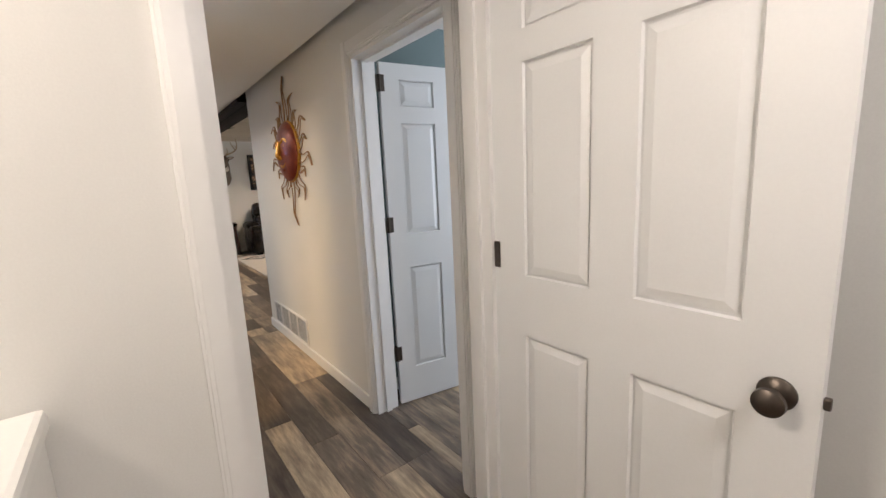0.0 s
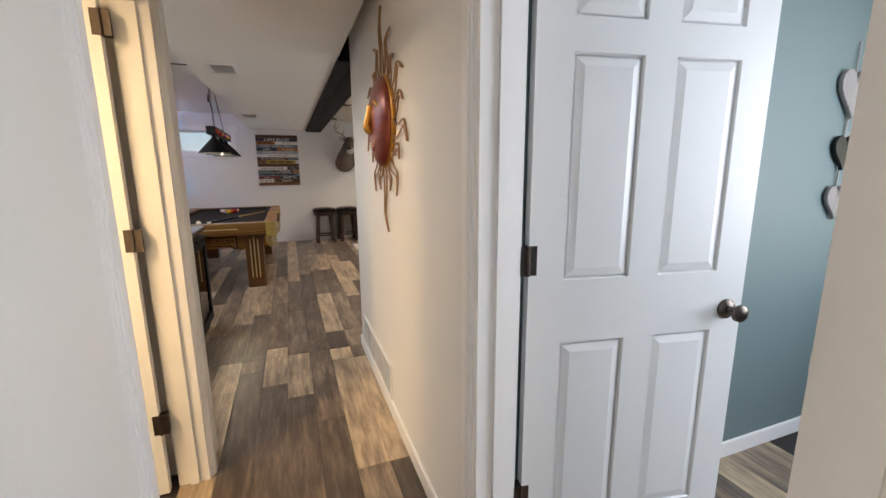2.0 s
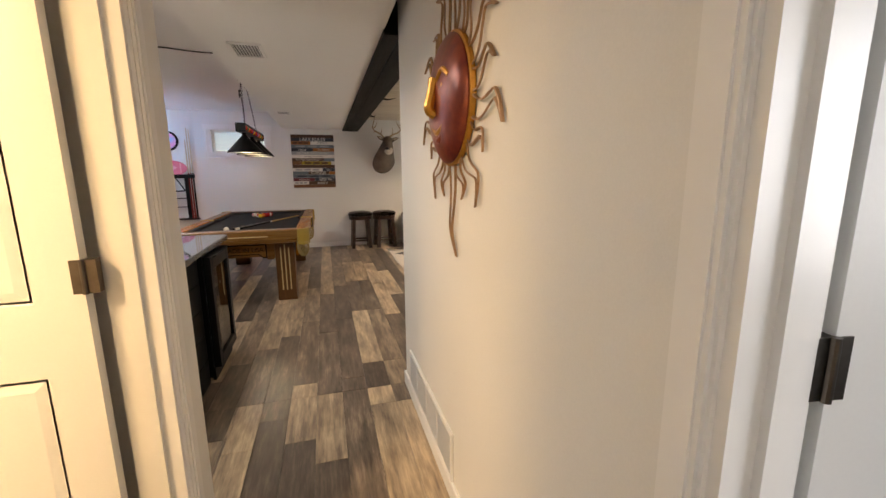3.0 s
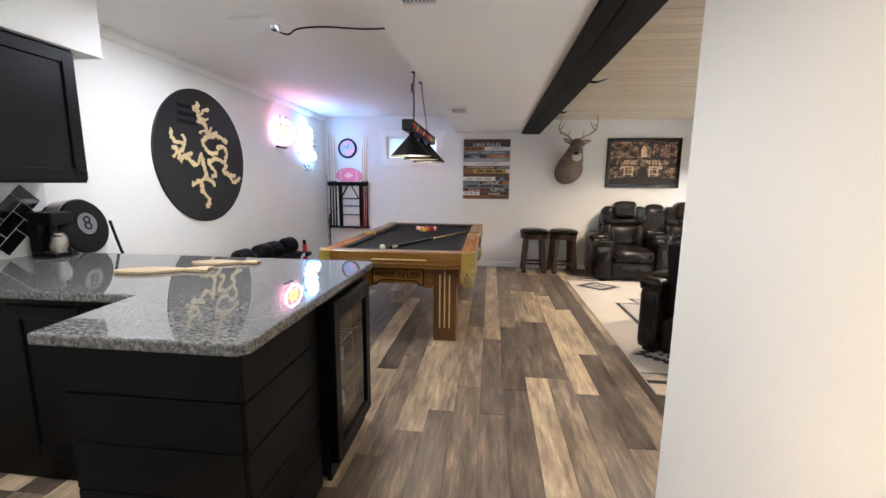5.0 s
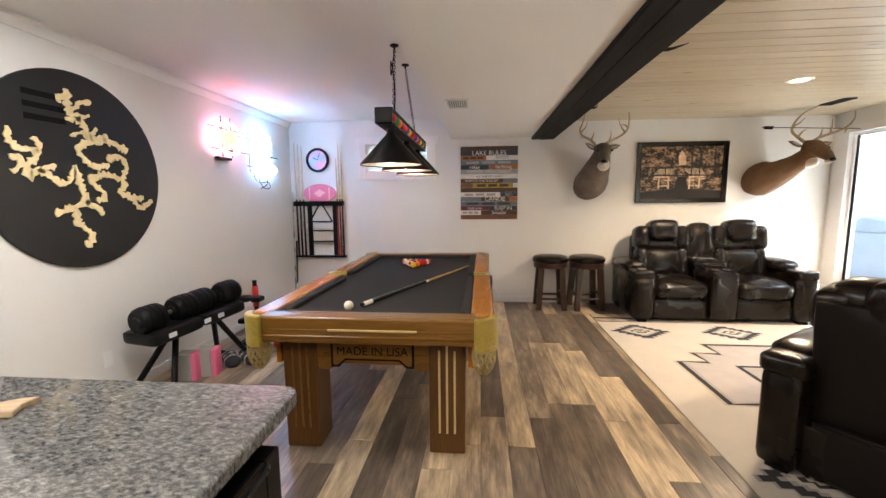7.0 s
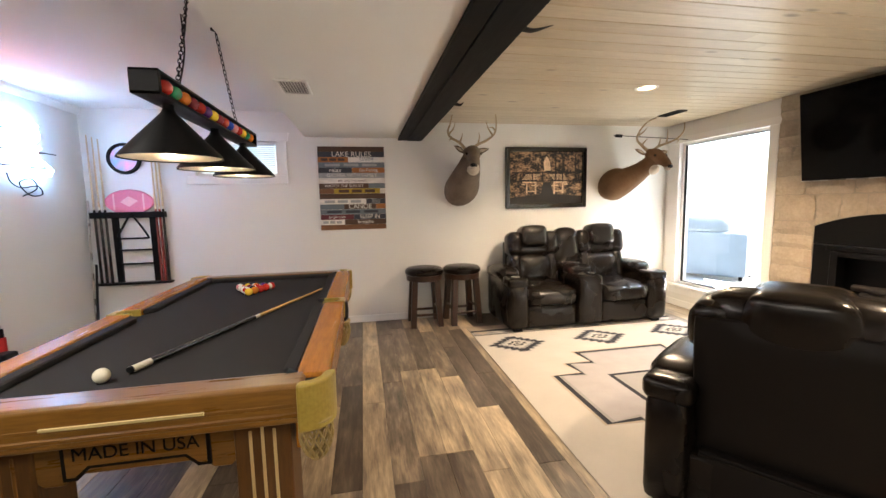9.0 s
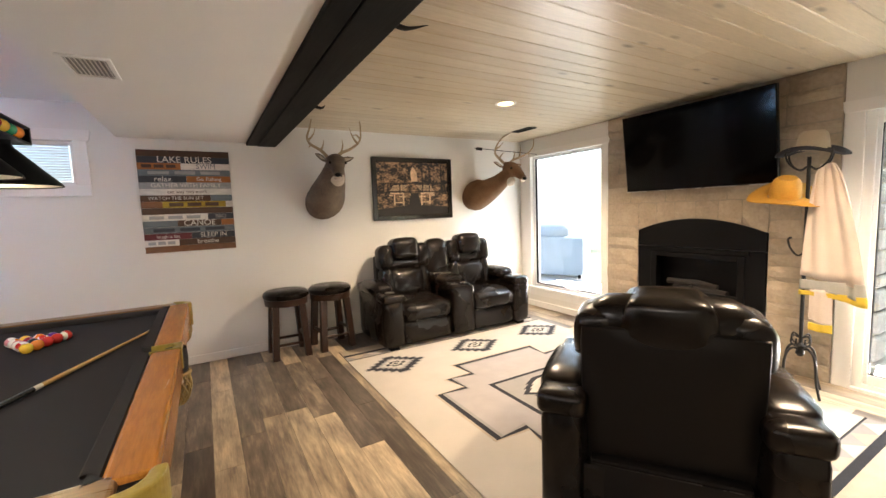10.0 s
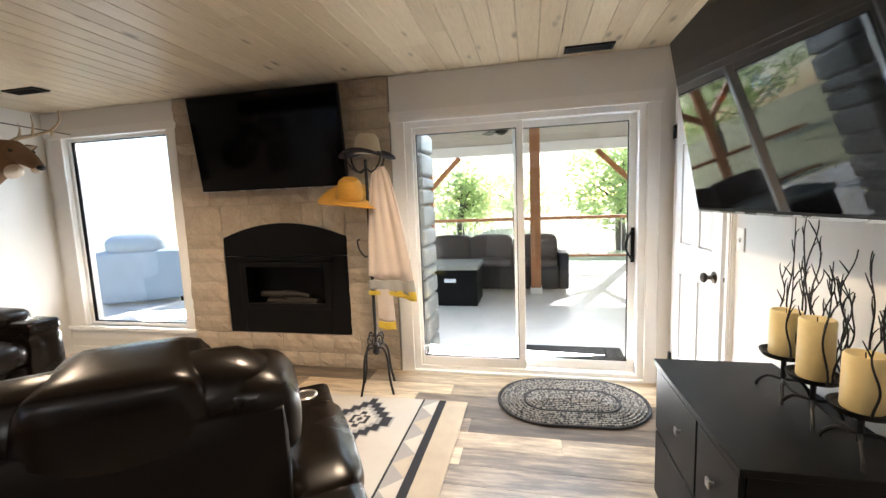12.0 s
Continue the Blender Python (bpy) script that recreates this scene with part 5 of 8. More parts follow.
for y in (6.9, 7.43, 7.95):
    sh = part("shade", lathe([(0.022, 1.815), (0.03, 1.80), (0.183, 1.632), (0.187, 1.622), (0.183, 1.624), (0.028, 1.795), (0.0, 1.797)], 40, m=pose(lampx, y, 0)), "shadeblack", pl, "black metal cone shade", smooth=True)
    lamp("billiard_lamp_light", "POINT", 7, (1.0, 0.78, 0.5), pose(lampx, y, 1.64), soft=0.03)
    part("lining", lathe([(0.18, 1.6265), (0.027, 1.792), (0.0, 1.793)], 40, m=pose(lampx, y, 0)), "shadein", sh, "pale shade lining", smooth=True)
    part("stem", lathe([(0.02, 1.8), (0.022, 1.84)], 16, m=pose(lampx, y, 0)), "blackmetal", sh)
    part("bulb", lathe([(0.0, 1.655), (0.02, 1.66), (0.03, 1.68), (0.026, 1.705), (0.014, 1.73), (0.013, 1.79)], 18, m=pose(lampx, y, 0)), "bulb", sh, "glowing warm bulb", smooth=True)


def chain(name, a, b, parent, link=0.034):
    a, b = Vector(a), Vector(b)
    n = max(2, int((b - a).length / (link * 0.78)))
    q = (b - a).to_track_quat("Z", "Y").to_matrix().to_4x4()
    bm = bmesh.new()
    for i in range(n):
        pts = [(0.0085 * math.cos(t * math.pi / 5), 0, link / 2 * math.sin(t * math.pi / 5)) for t in range(10)]
        merge(bm, tube(pts, 0.0024, 5, closed=True), Matrix.Translation(a + (b - a) * ((i + 0.5) / n)) @ q @ pose(0, 0, 0, 0, 0, 90 * (i % 2)))
    return part(name, bm, "blackmetal", parent)


chain("chain", (lampx, 7.0, LZ1), (-0.1, 7.36, 2.44), pl)
chain("chain", (lampx, 7.85, LZ1), (-0.1, 7.78, 2.44), pl)
for y in (7.36, 7.78):
    part("ceiling_hook", lathe([(0.03, 2.474), (0.03, 2.466), (0.008, 2.46), (0.006, 2.44), (0.0, 2.44)], 16, m=pose(-0.1, y, 0)), "blackmetal", pl)
part("cord", tube(curve([(lampx, 7.02, LZ1), (-0.07, 7.2, 2.15), (-0.12, 7.33, 2.36), (-0.13, 7.38, 2.28), (-0.1, 7.37, 2.466)]), 0.004, 6), "plastic", pl)

# round wall art: a lake in pale wood on black
art = thing("lake_wall_art", "large round black disc with pale wooden lake outline", "wall decoration")
M["matt"] = material("matt_black_panel", (0.006, 0.006, 0.0065), 0.5, var=0.15, scale=2, bump=0.03)
M["lakewood"] = material("pale_gold_wood", (0.68, 0.52, 0.26), 0.45, second=(0.82, 0.68, 0.4), scale=10)
DC, DR = (WEST, 6.945, 1.615), 0.63
ob = part("disc", lathe([(0, 0), (DR, 0), (DR, 0.016), (DR - 0.004, 0.02), (0, 0.02)], 72), "matt", art)
ob.matrix_basis = pose(*DC, 0, 90, 0)
rng = random.Random(8)


def lake_arm(line, width=0.019):
    """One raised arm of the lake with a ragged shore, along a line in shares of the disc's radius."""
    bm = bmesh.new()
    pts = curve([(u * DR, v * DR, 0) for u, v in line], 9)
    keep = [pts[0]]
    for p in pts[1:]:
        if (p - keep[-1]).length > 0.011:
            keep.append(p)
    n = len(keep)
    prev = None
    for i, p in enumerate(keep):
        t = (keep[min(i + 1, n - 1)] - keep[max(i - 1, 0)]).normalized()
        nrm = Vector((-t.y, t.x, 0))
        end = 0.55 if i in (0, n - 1) else 1.0
        w0, w1 = (width * end * rng.choice((0.45, 0.7, 0.95, 1.45)) for _ in range(2))
        j = t * rng.uniform(-0.005, 0.005)
        ring = [bm.verts.new((0.0205 + h, *(p + j + nrm * q)[:2])) for q, h in ((-w0, 0), (-w0, 0.008), (w1, 0.008), (w1, 0))]
        if prev:
            for a in range(3):
                bm.faces.new((prev[a], prev[a + 1], ring[a + 1], ring[a]))
        else:
            bm.faces.new(ring)
        prev = ring
    bm.faces.new(prev[::-1])
    bmesh.ops.recalc_face_normals(bm, faces=bm.faces[:])
    ob = part("lake_arm", bm, "lakewood", art, "pale gold raised lake shape")
    ob.matrix_basis = pose(*DC)


lake_arm([(-0.1, 0.82), (-0.1, 0.74), (-0.1, 0.66), (-0.07, 0.58), (-0.01, 0.54), (0.05, 0.48), (0.08, 0.4), (0.15, 0.35), (0.29, 0.36), (0.4, 0.33), (0.56, 0.28)], 0.024)
lake_arm([(-0.21, 0.69), (-0.16, 0.71), (-0.11, 0.72)])
lake_arm([(-0.08, 0.61), (0.0, 0.67), (0.04, 0.71), (0.17, 0.74)], 0.014)
lake_arm([(-0.14, 0.51), (-0.01, 0.54), (0.12, 0.59)], 0.016)
lake_arm([(-0.11, 0.36), (-0.02, 0.39), (0.06, 0.42)], 0.012)
lake_arm([(0.1, 0.36), (0.15, 0.42), (0.19, 0.47)], 0.017)
lake_arm([(0.27, 0.33), (0.28, 0.44)], 0.02)
lake_arm([(0.14, 0.33), (0.03, 0.29), (-0.04, 0.2), (0.03, 0.13), (0.11, 0.06), (0.3, 0.1)], 0.021)
lake_arm([(0.28, 0.15), (0.42, 0.2), (0.51, 0.15), (0.52, 0.06), (0.46, -0.04), (0.47, -0.15), (0.4, -0.2), (0.55, -0.26), (0.72, -0.27)], 0.021)
lake_arm([(0.55, -0.26), (0.66, -0.39), (0.76, -0.35), (0.86, -0.3)], 0.018)
lake_arm([(0.42, -0.05), (0.21, -0.02), (0.06, -0.08), (0.13, -0.16), (0.21, -0.22), (0.19, -0.28), (0.08, -0.29)], 0.02)
lake_arm([(-0.67, 0.36), (-0.67, 0.26), (-0.62, 0.18), (-0.52, 0.18), (-0.44, 0.15), (-0.5, 0.07), (-0.55, 0.01), (-0.54, -0.08), (-0.46, -0.02), (-0.37, 0.02), (-0.27, 0.05)], 0.021)
lake_arm([(-0.47, 0.29), (-0.42, 0.23), (-0.44, 0.15)], 0.022)
lake_arm([(-0.68, 0.1), (-0.59, 0.1), (-0.62, 0.01), (-0.68, -0.06)], 0.018)
lake_arm([(-0.46, -0.01), (-0.38, -0.05), (-0.27, -0.12), (-0.17, -0.11), (-0.11, 0.03)], 0.019)
lake_arm([(-0.11, 0.06), (-0.07, -0.08), (-0.05, -0.2), (-0.01, -0.29), (-0.1, -0.35), (-0.26, -0.4), (-0.35, -0.43)], 0.023)
lake_arm([(-0.03, -0.31), (0.1, -0.37), (0.15, -0.46)], 0.02)
lake_arm([(-0.14, -0.38), (-0.13, -0.52), (-0.07, -0.58), (-0.01, -0.64), (0.0, -0.72), (-0.09, -0.79)], 0.022)
for k in range(3):
    part("caption_bar", box(WEST + 0.02, WEST + 0.0215, 6.62, 6.86, 2.04 - k * 0.07, 2.075 - k * 0.07), "plastic", art)

# neon signs
M["neon_white"] = glowing("neon_white", (0.3, 0.6, 1.0), 7.5)
M["neon_pink"] = glowing("neon_pink", (1.0, 0.5, 0.8), 4.0)
M["neon_red"] = glowing("neon_red", (1.0, 0.14, 0.04), 3.0)
M["neon_orange"] = glowing("neon_orange", (1.0, 0.32, 0.05), 3.0)
NX = WEST + 0.07


def neon(name, label, shapes, bars, stand):
    ob = thing(name, label, "neon sign")
    for pts, mt in shapes:
        part("neon_tube", tube([(NX, y, z) for y, z in pts], 0.0105, 8), mt, ob, smooth=True)
    for a, b in bars:
        part("support_bar", tube([(NX - 0.03, *a), (NX - 0.03, *b)], 0.005, 6), "blackmetal", ob)
    for y, z in stand:
        part("standoff", tube([(WEST, y, z), (NX - 0.02, y, z)], 0.006, 6), "blackmetal", ob)
    return ob


def oval(cy, cz, a, b, n=28, pow_=1.0):
    return [(cy + a * math.cos(2 * math.pi * k / n), cz + b * math.sin(2 * math.pi * k / n) * abs(math.sin(2 * math.pi * k / n)) ** (pow_ - 1)) for k in range(n + 1)]


neon("neon_sign", "lit neon football sign in pink and red", [
    (oval(8.5, 2.045, 0.25, 0.15, 36, 1.25), "neon_pink"), (oval(8.5, 2.045, 0.1, 0.052, 24), "neon_orange"), (oval(8.5, 2.045, 0.065, 0.028, 20), "neon_red"),
    (oval(8.5, 2.045, 0.13, 0.075, 28), "neon_red"), ([(8.4, 2.08), (8.5, 2.03), (8.42, 1.99)], "neon_red"), ([(8.47, 2.1), (8.47, 1.98)], "neon_red"), ([(8.52, 2.09), (8.6, 2.06), (8.53, 2.03), (8.6, 2.0)], "neon_orange")],
    [((8.22, 2.14), (8.8, 2.14)), ((8.25, 1.93), (9.2, 1.93)), ((8.42, 2.26), (8.42, 1.86)), ((8.58, 2.26), (8.58, 1.86))], [(8.42, 2.14), (8.58, 2.14), (8.42, 1.93), (8.58, 1.93)])
tr = tagged(part("neon_transformer", box(WEST, WEST + 0.05, 8.34, 8.56, 1.83, 1.855, bevel=0.006), "plastic"), "slim black transformer under the neon sign", "transformer")
neon("neon_sign", "lit neon sign in white and orange outlines", [
    (oval(9.15, 2.08, 0.17, 0.09), "neon_white"), (oval(9.2, 2.1, 0.09, 0.05), "neon_white"), ([(9.0, 2.13), (9.08, 2.19), (9.2, 2.2), (9.32, 2.16)], "neon_white"),
    ([(9.02, 1.98), (9.15, 2.0), (9.32, 1.97)], "neon_white"), ([(9.05, 1.92), (9.28, 1.92)], "neon_orange"), ([(9.04, 1.87), (9.3, 1.87)], "neon_orange"),
    ([(9.02, 1.76), (9.02, 1.83), (9.14, 1.84), (9.14, 1.77), (9.26, 1.76), (9.42, 1.8), (9.34, 1.85), (9.2, 1.83)], "neon_white"), ([(9.06, 1.74), (9.4, 1.74), (9.44, 1.79)], "neon_white")],
    [((8.9, 2.16), (8.9, 1.74)), ((8.7, 2.1), (9.3, 2.1)), ((8.85, 1.8), (9.4, 1.8)), ((9.35, 1.94), (9.55, 1.94))], [(9.0, 2.1), (9.0, 1.8), (9.4, 1.94)])
cab_ = thing("cable_coil", "loop of black cable hanging under the neon sign", "cable")
part("cable", tube(curve([(WEST + 0.02, 9.0, 1.74), (WEST + 0.03, 9.02, 1.66), (WEST + 0.03, 9.12, 1.62), (WEST + 0.03, 9.3, 1.64), (WEST + 0.03, 9.34, 1.57), (WEST + 0.03, 9.2, 1.56), (WEST + 0.03, 9.1, 1.66), (WEST + 0.03, 9.24, 1.7), (WEST + 0.02, 9.3, 1.62), (WEST + 0.005, 9.16, 1.55)]), 0.005, 6), "plastic", cab_)

# clock, football plaque, cue rack
clk = thing("wall_clock", "round black wall clock with colourful face", "clock", pose(-1.735, NORTH, 1.955, 90, 0, 0))
part("case", lathe([(0, 0), (0.155, 0), (0.165, 0.015), (0.155, 0.045), (0.135, 0.048), (0.13, 0.02), (0, 0.02)], 48), "plastic", clk, smooth=True)
# pink neon light is put into the dial's colours
M["clockface"] = material("clock_face_neon_tint", (0.12, 0.5, 0.75), 0.3, second=(0.9, 0.3, 0.55), scale=7, fine=9)
part("face", lathe([(0, 0.0215), (0.13, 0.0215), (0.13, 0.0205), (0, 0.0205)], 48), "clockface", clk, "blue printed dial with the neon's pink in its colour")
for a, l in ((60, 0.07), (-20, 0.1)):
    part("hand_pointer", box(-0.004, 0.004, 0, l, 0.024, 0.026), "plastic", clk).matrix_basis = pose(0, 0, 0, 0, 0, a)
fb = thing("football_plaque", "football-shaped plaque resting on the cue rack, coloured neon pink", "wall decoration", pose(-1.718, NORTH, 1.50))
# plaque colours carry the pink light cast by the neon signs
M["neontint"] = material("plaque_neon_tint", (0.75, 0.2, 0.3), 0.35, var=0.12, scale=5)
M["neontintpale"] = material("plaque_neon_tint_pale", (0.85, 0.45, 0.5), 0.35)
pts = [(0.238 * math.cos(a * math.pi / 20), 0.132 * math.sin(a * math.pi / 20) * abs(math.sin(a * math.pi / 20)) ** 0.15) for a in range(40)]
part("body", prism(pts, -0.05, -0.015, "y", bevel=0.012), "neontint", fb)
for x in (-0.14, 0.14):
    part("stripe", prism([(x - 0.008, -0.085), (x + 0.008, -0.085), (x + 0.008, 0.085), (x - 0.008, 0.085)], -0.0515, -0.05, "y"), "neontintpale", fb)
part("emblem", prism([(-0.08, 0), (0.0, 0.06), (0.09, 0.01), (0.0, -0.05)], -0.0515, -0.05, "y"), "neontintpale", fb)
rk = thing("cue_rack", "black wall cue rack holding cues and a triangle", "cue rack")
yb = NORTH
for x in (-1.88, -1.52):
    part("upright", box(x - 0.03, x + 0.03, yb - 0.03, yb, 0.63, 1.39, bevel=0.003, seg=1), "plastic", rk)
part("top_rail", box(-2.09, -1.385, yb - 0.07, yb, 1.33, 1.395, bevel=0.004, seg=1), "plastic", rk)
part("bottom_rail", box(-2.1, -1.37, yb - 0.08, yb, 0.615, 0.64, bevel=0.004, seg=1), "plastic", rk)
for z in (0.83, 0.98):
    part("shelf", box(-1.85, -1.55, yb - 0.055, yb, z, z + 0.014), "plastic", rk)
tri_ = thing("ball_triangle", "black plastic ball triangle hung on the cue rack", "triangle")
tp = [(-1.835, 1.115), (-1.555, 1.115), (-1.695, 1.355)]
part("frame", tube([(p.x, yb - 0.082, p.y) for p in curve([(tp[0][0] + 0.02, tp[0][1], 0), (tp[1][0] - 0.02, tp[1][1], 0), (tp[1][0], tp[1][1] + 0.03, 0), (tp[2][0] + 0.015, tp[2][1], 0), (tp[2][0] - 0.015, tp[2][1], 0), (tp[0][0], tp[0][1] + 0.03, 0)], 4)], 0.011, 6, closed=True), "plastic", tri_)
M["palecue"] = material("pale_maple", (0.62, 0.47, 0.3), 0.3, var=0.1)
M["redcue"] = material("wine_red_lacquer", (0.25, 0.05, 0.04), 0.25, var=0.2)
for x, top, dark in ((-2.05, 2.19, "cueblack"), (-2.0, 2.17, "cueblack"), (-1.95, 2.15, "cueblack"), (-1.47, 1.98, "redcue"), (-1.435, 2.17, "redcue"), (-1.4, 2.15, "cueblack")):
    c = thing("pool_cue", "upright pool cue standing in the wall rack", "pool cue", group="cues in the rack")
    part("butt", tube([(x, yb - 0.045, 0.64), (x, yb - 0.045, 1.42)], [0.0145, 0.011], 12), dark, c, smooth=True)
    part("collar", tube([(x, yb - 0.045, 1.42), (x, yb - 0.045, 1.45)], 0.0115, 12), "ball", c)
    part("shaft", tube([(x, yb - 0.045, 1.45), (x, yb - 0.045, top)], [0.0105, 0.0065], 12), "palecue", c, smooth=True)
pole = thing("metal_pole", "grey metal pole leaning in the room corner", "pole")
part("shaft", tube([(-2.02, NORTH - 0.28, 0.0), (-2.11, NORTH - 0.03, 1.52)], 0.011, 10), "steel", pole)
part("grip", tube([(-1.98, NORTH - 0.3, 0.3), (-2.055, NORTH - 0.1, 0.85)], 0.012, 10), "plastic", pole)

# dumbbell rack
db = thing("dumbbell_stand", "black tilted dumbbell stand on crossed legs", "dumbbell stand")
A, B = Vector((-1.9, 6.98, 0.44)), Vector((-1.72, 7.82, 0.49))


def on(t, up=0.0, out=0.0):
    p = A + (B - A) * t
    s = Vector((0.97, -0.24, 0))
    return p + Vector((0, 0, up)) + s * out


tilt = Matrix.Translation(A) @ (B - A).to_track_quat("Y", "Z").to_matrix().to_4x4()
L = (B - A).length
for k in range(2):
    tr = part("tray", cushion(-0.16, 0.16, k * L / 2 + 0.01, (k + 1) * L / 2 - 0.01, -0.04, 0.06, 0.03), "plastic", db, "black moulded tray", smooth=True)
    tr.matrix_basis = tilt
    for q in (0.12, 0.42):
        ob = part("badge", box(0.158, 0.162, k * L / 2 + q, k * L / 2 + q + 0.06, -0.005, 0.03), "label", tr)
for p, q in ((on(0.3, -0.02), Vector((-2.02, 6.98, 0.0))), (on(0.35, -0.02), Vector((-1.66, 6.98, 0.0))), (on(0.75, -0.02), Vector((-1.95, 7.9, 0.0))), (on(0.75, -0.02), Vector((-1.5, 7.75, 0.0)))):
    part("leg", tube([p, q], 0.022, 8), "blackmetal", db)
part("foot_bar", tube([(-2.02, 6.98, 0.02), (-1.66, 6.98, 0.02)], 0.02, 8), "blackmetal", db)
part("foot_bar", tube([(-1.95, 7.9, 0.02), (-1.5, 7.75, 0.02)], 0.02, 8), "blackmetal", db)
for k in range(2):
    t0 = 0.06 + k * 0.5
    d = thing("adjustable_dumbbell", "black adjustable dumbbell resting in its tray", "dumbbell", tilt, "dumbbells on the stand")
    for y in (t0 * L + 0.06, t0 * L + 0.33):
        w = part("weight", lathe([(0, -0.09), (0.085, -0.09), (0.1, -0.07), (0.1, 0.07), (0.085, 0.09), (0, 0.09)], 28, m=pose(0, y, 0.13, 90, 0, 0)), "plastic", d, smooth=True)
        for z in (-0.04, 0.0, 0.04):
            part("plate_rib", lathe([(0.1, z - 0.008), (0.104, z - 0.006), (0.104, z + 0.006), (0.1, z + 0.008)], 28, m=pose(0, y, 0.13, 90, 0, 0)), "blackmetal", w)
        part("selector_dial", lathe([(0, 0.09), (0.045, 0.09), (0.04, 0.1), (0, 0.1)], 20, m=pose(0, y, 0.13, 90, 0, 0)), "plastic", w)
    part("grip", tube([(0, t0 * L + 0.14, 0.13), (0, t0 * L + 0.26, 0.13)], 0.017, 12), "steel", d)
M["redplastic"] = material("red_rubber", (0.5, 0.02, 0.02), 0.4, var=0.1)
tree = thing("dumbbell_tree", "black and red small weight stand", "weight stand", pose(-1.72, 8.22, 0))
part("post", tube([(0, 0, 0), (-0.05, 0.06, 0.62)], 0.022, 8), "blackmetal", tree)
part("sleeve", tube([(-0.03, 0.035, 0.36), (-0.045, 0.055, 0.56)], 0.03, 10), "redplastic", tree, "red sleeve")
part("base", box(-0.16, 0.16, -0.12, 0.12, 0, 0.03, bevel=0.008), "blackmetal", tree)
for z in (0.2, 0.42):
    part("cradle", box(-0.18, 0.06, -0.07, 0.05, z, z + 0.05, bevel=0.015), "plastic", tree)
hd = thing("hex_dumbbell", "small red dumbbell lying on the floor", "dumbbell", pose(-1.52, 8.05, 0.055, 0, 90, 20))
for z in (-0.075, 0.075):
    part("head", lathe([(0, -0.035), (0.04, -0.035), (0.052, -0.02), (0.052, 0.02), (0.04, 0.035), (0, 0.035)], 8, m=pose(0, 0, z)), "redplastic", hd)
part("grip", tube([(0, 0, -0.05), (0, 0, 0.05)], 0.015, 10), "steel", hd)
M["pinkfoam"] = material("pink_foam", (0.75, 0.16, 0.3), 0.8, var=0.08, fine=120, bump=0.3)
M["greyfoam"] = material("grey_foam", (0.32, 0.33, 0.3), 0.85, var=0.08, fine=120, bump=0.3)
for x, y, rz in ((-1.82, 7.36, 12), (-1.72, 7.46, 12)):
    yb_ = thing("yoga_block", "grey and pink foam yoga block standing on the floor", "yoga block", pose(x, y, 0, 0, 0, rz), "yoga blocks by the dumbbells")
    part("core", box(-0.075, 0.035, -0.06, 0.06, 0, 0.225, bevel=0.008), "greyfoam", yb_)
    part("side_layer", box(0.0355, 0.075, -0.06, 0.06, 0, 0.225, bevel=0.008), "pinkfoam", yb_, "pink foam layer")
for x, y, rz in ((-1.66, 7.66, 40), (-1.55, 7.72, 60)):
    aw = thing("ankle_weight", "black ankle weight with grey straps on the floor", "ankle weight", pose(x, y, 0, 0, 0, rz), "ankle weights on the floor")
    part("cuff", cushion(-0.06, 0.06, -0.12, 0.12, 0, 0.1, 0.045, 0.01), "darkwool", aw, smooth=True)
    for y_ in (-0.07, 0.0, 0.07):
        part("strap", tube([(-0.064, y_, 0.012), (-0.055, y_, 0.08), (0, y_, 0.112), (0.055, y_, 0.08), (0.064, y_, 0.012)], 0.011, 6), "greywool", aw)

# ---- north wall ----
sign = thing("lake_sign", "wooden plank sign of lake rules in mixed colours", "sign")
PAINT = {"navy": (0.03, 0.035, 0.05), "white": (0.66, 0.63, 0.58), "brown": (0.17, 0.075, 0.03), "rust": (0.32, 0.12, 0.03), "slate": (0.13, 0.16, 0.18), "grey": (0.3, 0.31, 0.31), "mustard": (0.36, 0.25, 0.02), "wine": (0.12, 0.02, 0.025), "umber": (0.07, 0.035, 0.018)}
for k, c in PAINT.items():
    M["p_" + k] = material("sign_paint_" + k, c, 0.65, var=0.28, scale=7, fine=50, bump=0.3, stretch=(0.25, 1, 1))
SX0, SX1, SZ0, SZ1 = 0.23, 0.985, 1.135, 2.097
